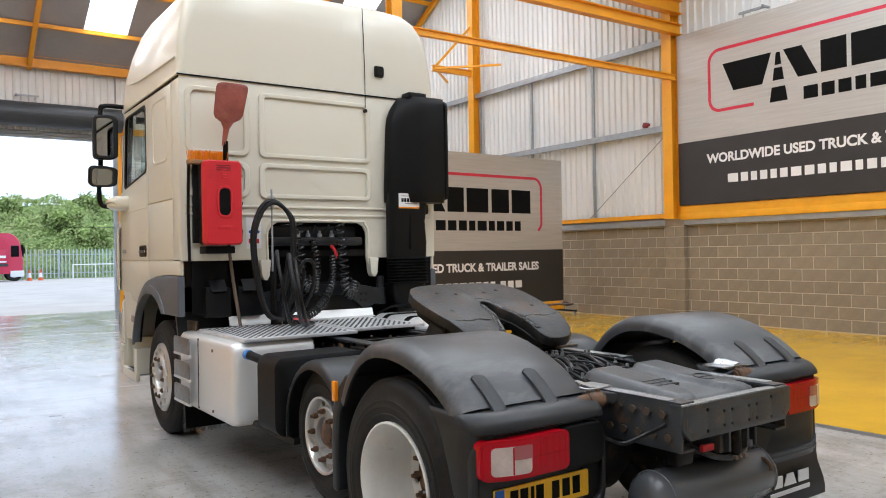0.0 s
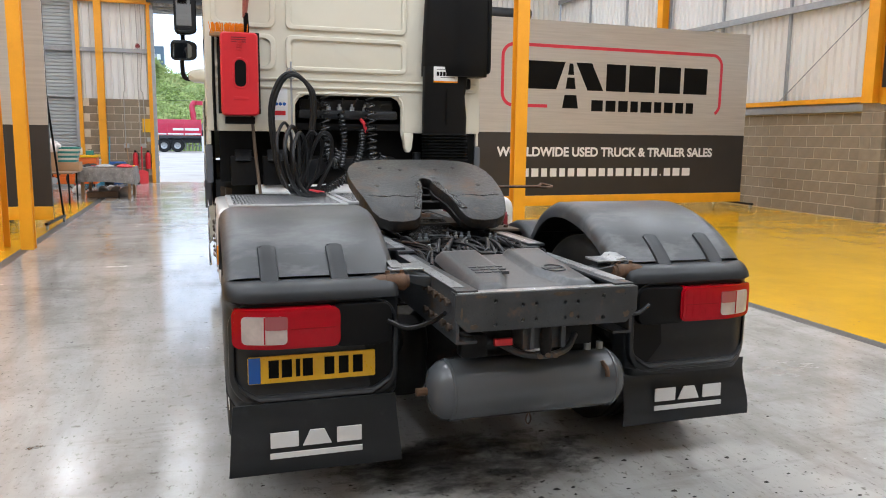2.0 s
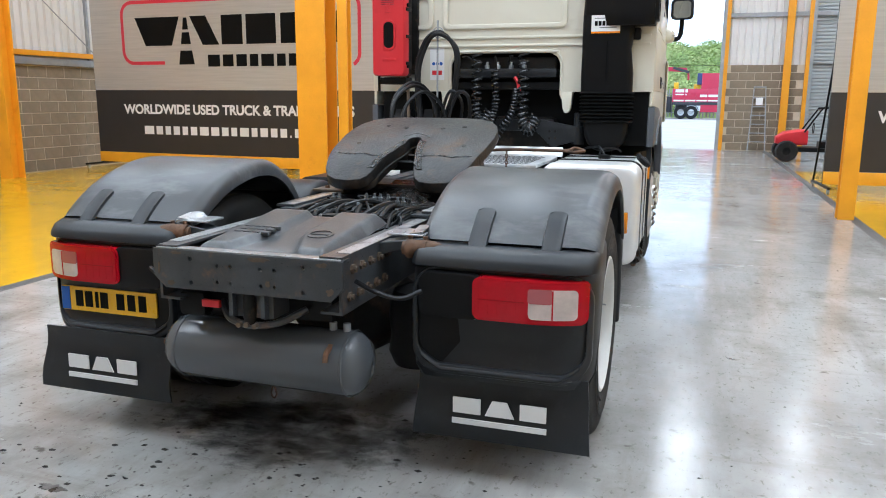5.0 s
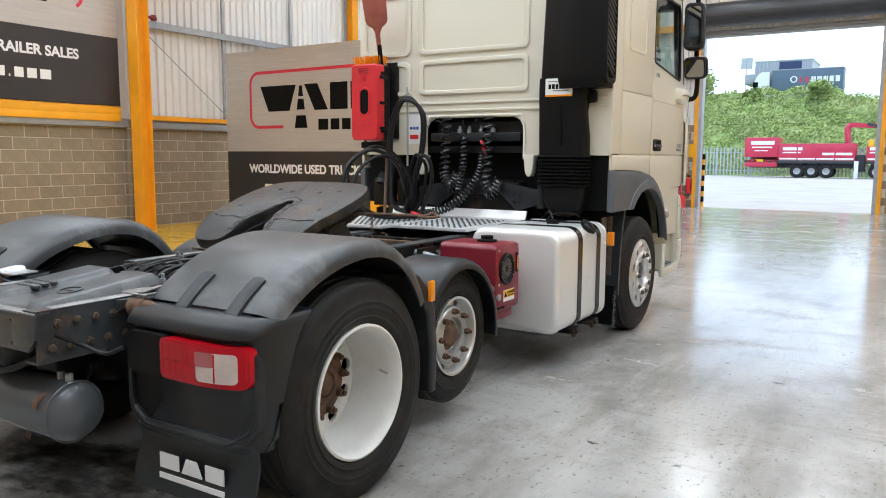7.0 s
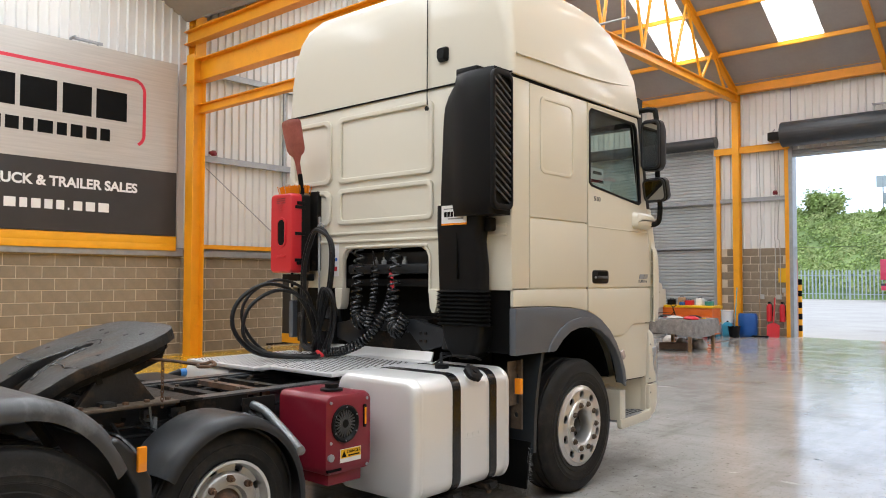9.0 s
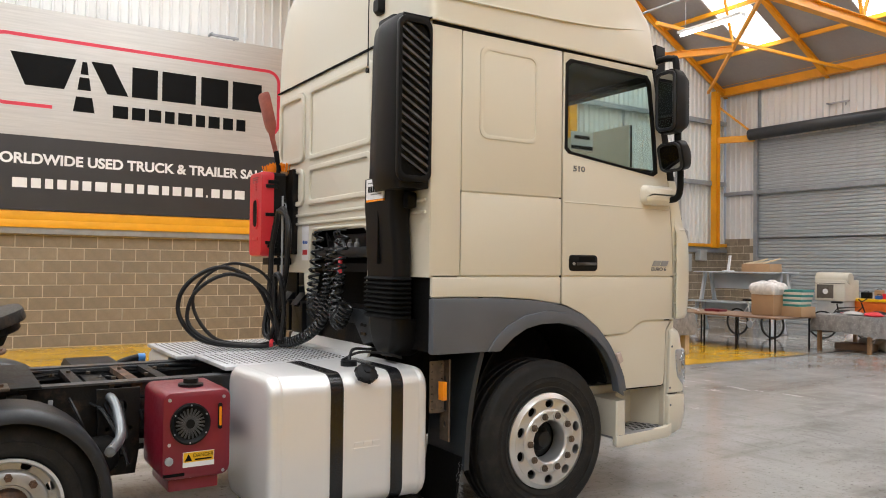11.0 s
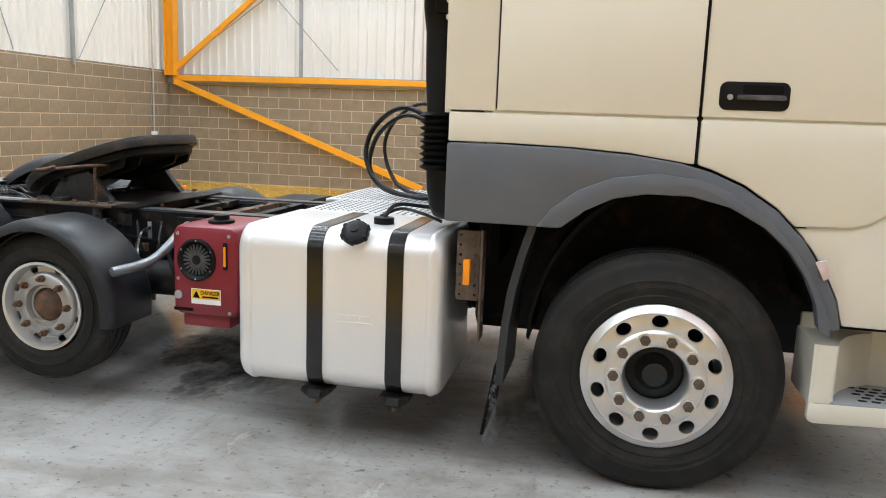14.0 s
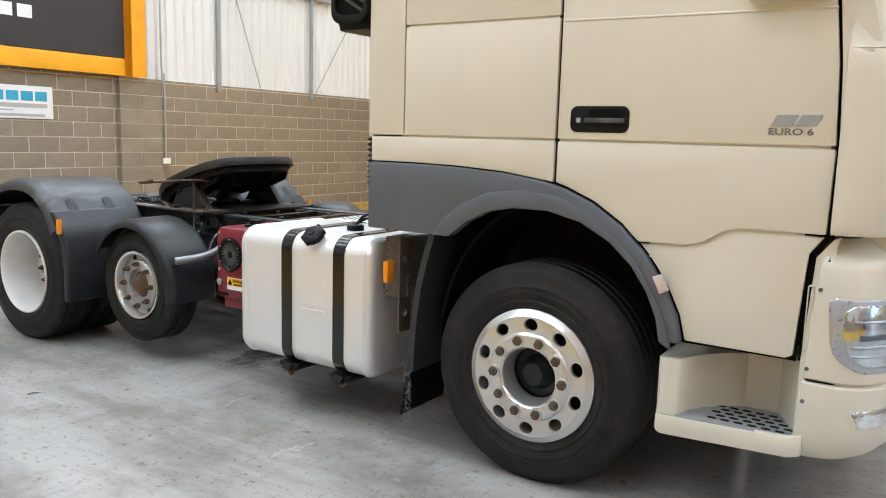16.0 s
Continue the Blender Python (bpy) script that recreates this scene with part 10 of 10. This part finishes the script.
for k, (dx, dy, w, h, m_) in enumerate(((-0.6, 0, 0.2, 0.16, BLACK), (-0.33, 0.1, 0.16, 0.22, CARD), (-0.05, 0, 0.22, 0.14, REDBOX), (0.25, 0.05, 0.18, 0.2, WHITE), (0.55, 0, 0.2, 0.12, TEAL), (-0.2, -0.15, 0.12, 0.09, BLUEP))):
    q = thing("tool_case", "small coloured tool case on the trolley", "case", (-5.0 + dx, 16.4 + dy, 0.93), group="tool cases on the trolley")
    part("case", box(-w / 2, w / 2, -0.1, 0.1, 0, h, 0.015), m_, q)
    part("handle", tube([(-0.05, 0, h), (-0.04, 0, h + 0.03), (0.04, 0, h + 0.03), (0.05, 0, h)], 0.008, 6), BLACK, q)
for k in range(9):
    q = thing("hand_tool", "hand tool lying on the blanket", "tool", (-4.0 + 0.11 * k, 12.1 + 0.35 * G.random(), 0.745), group="tools on the blanket")
    q.rotation_euler = (0, 0, G.uniform(0, 3))
    part("shank", tube([(-0.12, 0, 0.012), (0.08, 0, 0.012)], 0.009, 6, 0), GALV, q)
    part("grip", tube([(0.08, 0, 0.014), (0.18, 0, 0.014)], 0.015, 8, 0), G.choice((REDBOX, BLACK, PLATE_Y)), q)
for k, (x, y, m_) in enumerate(((-3.95, 12.5, BLACK), (-3.6, 12.2, GREYPL), (-3.3, 12.6, BLACK), (-3.15, 12.15, REDBOX))):
    q = thing("work_garment", "crumpled dark work garment on the blanket", "garment", (x, y, 0.742), group="garments on the blanket")
    rg = random.Random(80 + k)
    part("cloth", loft([[(0.20 * w * math.cos(a) * rg.uniform(0.75, 1.15), 0.15 * w * math.sin(a) * rg.uniform(0.75, 1.15), z + rg.uniform(-0.008, 0.008) * (z > 0.01)) for a in [0.393 * i for i in range(16)]] for z, w in ((0.0, 1.0), (0.02, 1.05), (0.05, 0.8), (0.075, 0.4))]), m_, q, smooth=60)
for k, (x, y) in enumerate(((-3.75, 12.9), (-3.45, 13.05), (-3.2, 12.8), (-3.6, 13.3), (-4.4, 13.6))):
    q = thing("plastic_bag", "crumpled white plastic bag under the table", "bag", (x, y, 0), group="bags under the table")
    rb = random.Random(60 + k)
    part("bag", loft([[(r * w * math.cos(a) * rb.uniform(0.8, 1.1), r * w * math.sin(a) * rb.uniform(0.8, 1.1), z) for a in [2 * math.pi * i / 14 for i in range(14)]] for z, w in ((0.0, 0.7), (0.04, 1.0), (0.12, 1.05), (0.19, 0.75), (0.24, 0.25)) for r in (0.15,)]), BUBBLE, q, smooth=60)
q = thing("step_block", "low wooden block under the table", "block", (-3.7, 12.5, 0))
part("plank", box(-0.35, 0.35, -0.2, 0.2, 0, 0.14, 0.01), TABLETOP, q)
for x, y, m_, h in ((-4.62, 17.3, CYAN, 0.42), (-4.3, 17.35, CYAN, 0.42), (-4.9, 17.3, REDBOX, 0.36)):
    q = thing("canister", "plastic canister by the wall", "canister", (x, y, 0), group="canisters by the wall")
    part("tank", loft([[(a, c, z) for a, c in rounded(-0.13 * k, 0.13 * k, -0.11 * k, 0.11 * k, 0.03)] for z, k in ((0, 0.95), (0.03, 1), (h - 0.08, 1), (h - 0.02, 0.7), (h, 0.4))]), m_, q)
    part("cap", lathe([(0, h), (0.03, h), (0.03, h + 0.04), (0, h + 0.04)], "z", (0, 0, 0), 12), BLACK, q)
q = thing("barrel", "blue plastic barrel by the wall", "barrel", (-3.85, 17.75, 0))
part("drum", lathe([(0, 0), (0.22, 0), (0.26, 0.06), (0.27, 0.25), (0.26, 0.3), (0.27, 0.35), (0.27, 0.6), (0.24, 0.68), (0, 0.7)], "z", n=28), BLUEP, q)
q = thing("bucket", "black bucket with a mop", "bucket", (-4.05, 17.2, 0))
part("pail", lathe([(0, 0.01), (0.13, 0), (0.17, 0.3), (0.18, 0.3), (0.18, 0.32), (0.165, 0.32), (0.125, 0.03), (0, 0.03)], "z", n=24), BLACK, q)
part("mop_shaft", tube([(0.0, 0, 0.1), (0.06, 0.1, 1.45)], 0.014, 8, 0), CYAN, q)
for x, z in ((-4.55, 0), (-4.5, 0.38)):
    q = thing("white_drum", "white plastic drum by the wall", "drum", (x, 17.85, z), group="drums by the wall")
    part("drum", lathe([(0, 0), (0.17, 0), (0.18, 0.34), (0.19, 0.35), (0.19, 0.38), (0, 0.38)], "z", n=22), WHITE, q)
for x in (-3.35, -2.98):
    q = thing("fire_extinguisher", "red fire extinguisher on the block wall", "extinguisher", (x, NY - 0.12, 0.45), group="extinguishers on the wall")
    part("cylinder", lathe([(0, 0), (0.075, 0), (0.08, 0.02), (0.08, 0.42), (0.05, 0.5), (0.02, 0.52), (0, 0.52)], "z", n=20), REDBOX, q)
    part("valve", box(-0.03, 0.03, -0.05, 0.05, 0.52, 0.58, 0.006), BLACK, q)
    part("hose", tube([(0, -0.04, 0.55), (0.09, -0.05, 0.5), (0.1, -0.04, 0.3), (0.085, 0, 0.15)], 0.01, 6), BLACK, q)
    part("bracket", box(-0.03, 0.03, 0.06, 0.13, 0.2, 0.3), GALV, q)
q = thing("red_shovel", "red plastic shovel leaning on the wall", "shovel", (-3.15, 17.85, 0))
part("blade", loft([[(-w, y, z), (w, y, z), (w, y - 0.02, z), (-w, y - 0.02, z)] for z, w, y in ((0.0, 0.17, -0.05), (0.05, 0.18, -0.03), (0.35, 0.18, 0.0), (0.42, 0.06, 0.02))]), REDBOX, q)
part("shaft", tube([(0, 0, 0.4), (0, 0.16, 1.15)], 0.02, 8, 0), REDBOX, q)
q = thing("floor_squeegee", "long-handled squeegee leaning on the wall", "squeegee", (-3.55, 17.6, 0))
part("blade", box(-0.35, 0.35, -0.02, 0.02, 0, 0.05, 0.005), BLACK, q)
part("shaft", tube([(0.1, 0, 0.05), (-0.05, 0.45, 1.25)], 0.014, 8, 0), WOOD, q)
q = thing("wall_notice", "yellow notice on the block wall", "notice", (-2.98, NY - 0.025, 1.6))
part("sheet", box(-0.13, 0.13, -0.003, 0.003, 0, 0.42), PLATE_Y, q)
for x, z in ((-3.6, 1.1), (-3.1, 1.1), (-2.92, 1.3)):
    q = thing("wall_socket", "small grey electric socket on the wall", "socket", (x, NY - 0.045, z), group="sockets on the wall")
    part("case", box(-0.08, 0.08, -0.03, 0.03, 0, 0.14, 0.01), GREYPL, q)
for i, x in enumerate((-3.62, -3.18, -3.05)):
    q = thing("wall_cable", "grey cable running down the wall", "cable", (x, NY - 0.05, 1.2), group="cables on the wall")
    part("cable", tube([(0, 0, 0), (0, 0, 1.5), (0.04 - 0.05 * i, 0.0, 1.8), (0.02, 0.0, 3.2), (0.0, -0.02, 4.5)], 0.013, 6), GREYPL, q)
q = thing("control_box", "white control box over the lintel", "control box", (-3.3, NY - 0.2, 5.72))
part("case", box(-0.13, 0.13, -0.06, 0.06, 0, 0.28, 0.01), WHITE, q)
part("arm", tube([(0, 0.05, 0.2), (0.2, 0.0, 0.4)], 0.02, 6, 0), GALV, q)
for x, y, z in ((-3.15, NY - 0.08, 4.2), (-WX + 0.16, 4.35, 4.5), (WX - 0.16, 4.65, 4.5)):
    q = thing("alarm_sounder", "small dark red alarm sounder on the rail", "alarm", (x, y, z), group="alarm sounders")
    part("body", lathe([(0, 0), (0.06, 0), (0.075, 0.05), (0.05, 0.12), (0, 0.13)], "z", n=16), MAROON, q)
    part("horn", lathe([(0, 0), (0.03, 0), (0.06, 0.09), (0.05, 0.09), (0, 0.02)], "y", (0, -0.12, 0.06), 14), MAROON, q)
for m_ in (pose(-WX + 0.12, 1.45, 6.5, 0, 0, 90), pose(WX - 0.12, 1.85, 6.53, 0, 0, 90), pose(-0.2, NY - 0.1, 6.5), pose(-7.35, NY - 0.1, 6.5)):
    q = thing("wall_bracket", "thin dark steel bracket on the cladding", "bracket", group="brackets on the cladding")
    q.matrix_world = m_
    part("bar", bar((-0.3, 0, 0), (0.3, 0, 0), 0.04, 0.05), GALV, q)
    part("stub", bar((0.2, 0, 0), (0.2, 0, -0.12), 0.03, 0.03), GALV, q)
    part("plug", box(-0.32, -0.28, -0.12, 0.12, -0.02, 0.02), GALV, q)
# signs
q = thing("safety_sign", "red and white no smoking sign on the wall", "sign", (-WX + 0.03, 13.4, 1.62))
part("board", box(0, 0.01, -0.36, 0.36, 0, 0.56, 0.002), WHITE, q)
part("red_field", box(0.01, 0.012, -0.34, 0.34, 0.02, 0.38), REDBOX, q)
words("No", 0.17, WHITE, pose(0.0125, 0, 0.21, 90, 0, 90), q, bold=0.003)
words("smoking", 0.17, WHITE, pose(0.0125, 0, 0.06, 90, 0, 90), q, bold=0.003)
part("symbol", lathe([(0.045, 0.01), (0.06, 0.01), (0.06, 0.013), (0.045, 0.013)], "x", (0, 0, 0.46), 24, closed=True), REDBOX, q)
q = thing("sponsor_sign", "white advertising sign with blue and grey bars", "sign", (-1.65, SY + 0.02, 1.70))
part("board", box(-0.75, 0.75, 0, 0.01, 0, 0.48, 0.002), WHITE, q)
for k in range(6):
    part("blue_bar", box(-0.66 + 0.215 * k, -0.48 + 0.215 * k, 0.01, 0.012, 0.26, 0.40), CYAN, q)
part("grey_bar", box(-0.66, 0.62, 0.01, 0.012, 0.16, 0.22), GREYPL, q)
part("grey_bar", box(-0.15, 0.15, 0.01, 0.012, 0.11, 0.13), GREYPL, q)
part("grey_bar", box(-0.62, 0.58, 0.01, 0.012, 0.03, 0.07), GREYPL, q)
for x, zt in ((-4.4, 7.0), (-10.6, 7.0)):
    q = thing("wall_conduit", "grey conduit down to a white socket", "conduit", (x, SY + 0.05, 1.0), group="conduits on the wall")
    part("pipe", tube([(0, 0, 0.1), (0, 0, 1.55), (0.08, 0.04, 1.7), (0.08, 0.04, zt - 1)], 0.016, 8, 3), GREYPL, q)
    part("socket", box(-0.08, 0.08, -0.03, 0.03, 0, 0.1, 0.01), WHITE, q)
for p0, p1 in (((-4.9, SY + 0.1, 6.9), (-6.6, SY + 0.1, 2.45)), ((-8.2, SY + 0.1, 2.45), (-10.9, SY + 0.1, 6.3)), ((-WX + 0.1, -9.6, 6.3), (-WX + 0.1, -6.0, 2.5)),
               ((WX - 0.1, 4.2, 4.2), (WX - 0.1, 6.6, 2.4)), ((-WX + 0.1, 4.2, 4.2), (-WX + 0.1, 6.6, 2.4)), ((-WX + 0.1, -9.6, 2.6), (-WX + 0.1, -4.4, 6.2))):
    structure("tie_rod", tube([p0, p1], 0.012, 6, 0), GALV, "thin steel tie rod across the cladding", "tie rod")
# electric boxes in the north-west corner
for y, z, w, h in ((16.2, 1.55, 0.3, 0.55), (15.7, 1.9, 0.25, 0.35), (15.7, 1.45, 0.25, 0.3), (16.9, 1.9, 0.35, 0.35)):
    q = thing("electric_box", "grey electric cabinet on the block wall", "cabinet", (-WX + 0.02, y, z), group="electric cabinets on the wall")
    part("case", box(0, 0.2, -w / 2, w / 2, 0, h, 0.015), GREYPL, q)
    part("door", box(0.2, 0.208, -w / 2 + 0.02, w / 2 - 0.02, 0.02, h - 0.02, 0.003), GREYPL, q)
q = thing("duct", "thick grey cable duct down the wall", "duct", (-WX + 0.08, 16.2, 2.1))
part("trunk", tube([(0, 0, 0), (0, 0, 0.7), (0, -0.3, 1.1), (0, -0.3, 4.2)], 0.08, 8, 3), GREYPL, q)
q = thing("cable_coil", "black cable coil hanging on the wall", "cable", (-WX + 0.045, 14.9, 1.35))
part("coil", lathe([(0.16, -0.04), (0.26, -0.04), (0.26, 0.04), (0.16, 0.04)], "x", (0, 0, 0), 26, closed=True), BLACK, q)

# ladder and buggy on the east side
q = thing("step_ladder", "aluminium step ladder leaning on the block wall", "ladder", (3.4, NY - 0.1, 0))
q.rotation_euler = (radians(-6), 0, 0)
for x in (-0.22, 0.22):
    part("stile", bar((x * 1.15, -0.22, 0.0), (x * 0.75, -0.1, 1.95), 0.03, 0.06), GALV, q)
for k in range(6):
    part("rung", box(-0.24 + 0.012 * k, 0.24 - 0.012 * k, -0.27 + 0.02 * k, -0.16 + 0.02 * k, 0.26 + 0.27 * k, 0.285 + 0.27 * k, 0.003), GALV, q)
part("top_plate", box(-0.18, 0.18, -0.16, -0.02, 1.93, 1.97, 0.01), GALV, q)
part("notice", box(-0.1, 0.1, -0.2, -0.195, 1.4, 1.62), WHITE, q)

kb = thing("off_road_buggy", "small red off-road buggy with a black roll cage", "buggy", (4.6, 14.4, 0))
for x in (-0.75, 0.75):
    for y in (-0.5, 0.5):
        w = part("wheel", lathe([(0.1, -0.11), (0.24, -0.12), (0.27, -0.06), (0.27, 0.06), (0.24, 0.12), (0.1, 0.11)], "y", (x, y, 0.27), 26, closed=True), RUBBER, kb)
        part("rim", lathe([(0, -0.06), (0.1, -0.08), (0.11, 0.05), (0, 0.05)], "y", (x, y, 0.27), 18), BLACK, w)
part("nose", loft([[(x, y, z) for y, z in rounded(-hw, hw, z0, z1, 0.06)] for x, hw, z0, z1 in ((-1.0, 0.2, 0.45, 0.62), (-0.8, 0.33, 0.42, 0.75), (-0.4, 0.36, 0.42, 0.82), (-0.25, 0.34, 0.42, 0.80))]), REDBOX, kb, "red plastic nose")
part("floor_pan", box(-0.7, 0.9, -0.4, 0.4, 0.25, 0.36, 0.03), BLACK, kb)
part("seat", loft([[(x, -0.3, z), (x, 0.3, z), (x + d, 0.3, z), (x + d, -0.3, z)] for z, x, d in ((0.36, 0.05, 0.5), (0.5, 0.05, 0.5), (0.55, 0.35, 0.18), (1.0, 0.5, 0.12))]), BLACK, kb)
for y in (-0.38, 0.38):
    part("cage_tube", tube([(-0.35, y, 0.75), (0.0, y * 0.9, 1.3), (0.1, y * 0.9, 1.36), (0.65, y * 0.9, 1.4), (0.72, y, 1.2), (0.75, y, 0.4)], 0.022, 8, 4), BLACK, kb)
for x, z in ((0.02, 1.32), (0.66, 1.40), (0.74, 0.9)):
    part("cage_bar", tube([(x, -0.35, z), (x, 0.35, z)], 0.02, 8, 0), BLACK, kb)
part("fender", plate(arc(0.75, 0.27, 0.36, 0.36, 30, 160, 8) + arc(0.75, 0.27, 0.33, 0.33, 160, 30, 8), "y", -0.62, -0.38), REDBOX, kb)
part("fender", plate(arc(0.75, 0.27, 0.36, 0.36, 30, 160, 8) + arc(0.75, 0.27, 0.33, 0.33, 160, 30, 8), "y", 0.38, 0.62), REDBOX, kb)
part("steering_wheel", lathe([(0.12, -0.01), (0.14, -0.01), (0.14, 0.01), (0.12, 0.01)], "x", (0, 0, 0), 20, closed=True), BLACK, kb).location = (-0.1, 0, 0.85)

# striped bollard, door jamb facing and the light fitting
q = thing("striped_bollard", "orange and black striped bollard by the door", "bollard", (-2.765, NY + 0.75, -0.02))
for k in range(10):
    part("band", lathe([(0, 0.172 * k), (0.08, 0.172 * k), (0.08, 0.172 * k + 0.172), (0, 0.172 * k + 0.172)], "z", n=18), TIMBER_Y if k % 2 == 0 else INK, q)
for x in (DOOR[0], DOOR[1]):
    a, c = (x - 0.02, x + 0.03) if x < 0 else (x - 0.03, x + 0.02)
    structure("door_jamb", box(a, c, NY - 0.02, NY + 0.3, 0, 5.5, 0.004), GALV, "grey steel door jamb", "jamb")
PIER = material("pink_brick_pier", (0.42, 0.22, 0.17), 0.85, var=0.2, scale=6, fine=50, bump=0.3, stain=(0.5, 0.42, 0.36), amount=0.3, stain_scale=5)
structure("door_pier", box(-3.2, -2.735, NY + 0.31, NY + 0.55, -0.1, 2.3, 0.006), PIER, "pink brick pier outside the open door", "pier")
structure("pier_cladding", box(-3.2, -2.737, NY + 0.31, NY + 0.545, 2.304, 5.5, 0.004), GALV, "pale blue-grey cladding above the brick pier", "cladding")
for x, y in ((-4.75, 9.15), (3.9, 9.15)):
    q = thing("tube_light", "hanging fluorescent tube light, switched on", "light", (x, y, 6.44), group="hanging tube lights")
    structure("conduit", tube([(x - 2.2, y, 7.17), (x + 1.6, y, 7.17)], 0.03, 8, 0), GALV, "grey conduit under the roof truss", "conduit")
    part("tray", box(-0.75, 0.75, -0.09, 0.09, 0.03, 0.08, 0.006), WHITE, q)
    part("tube", tube([(-0.72, 0, 0), (0.72, 0, 0)], 0.03, 10, 0), TUBE_GLOW, q)
    for dx in (-0.6, 0.6):
        part("hanger", tube([(dx, 0, 0.08), (dx, 0, 0.73)], 0.005, 5, 0), GALV, q)

# blocks of the walls
random.seed(7)
blockwork(walls["wall_west"], "x", -WX, 1, SY, NY, BLOCK_TOP, near=(-5.2, 6.0))
blockwork(walls["wall_east"], "x", WX, -1, SY, NY, BLOCK_TOP, near=(-1.0, 9.0))
blockwork(walls["wall_north"], "y", NY, -1, -WX, WX, N_TOP, N_OPEN, near=(-5.0, 5.0))
blockwork(walls["wall_south"], "y", SY, 1, -WX, WX, S_TOP, near=(-11.3, -1.0))
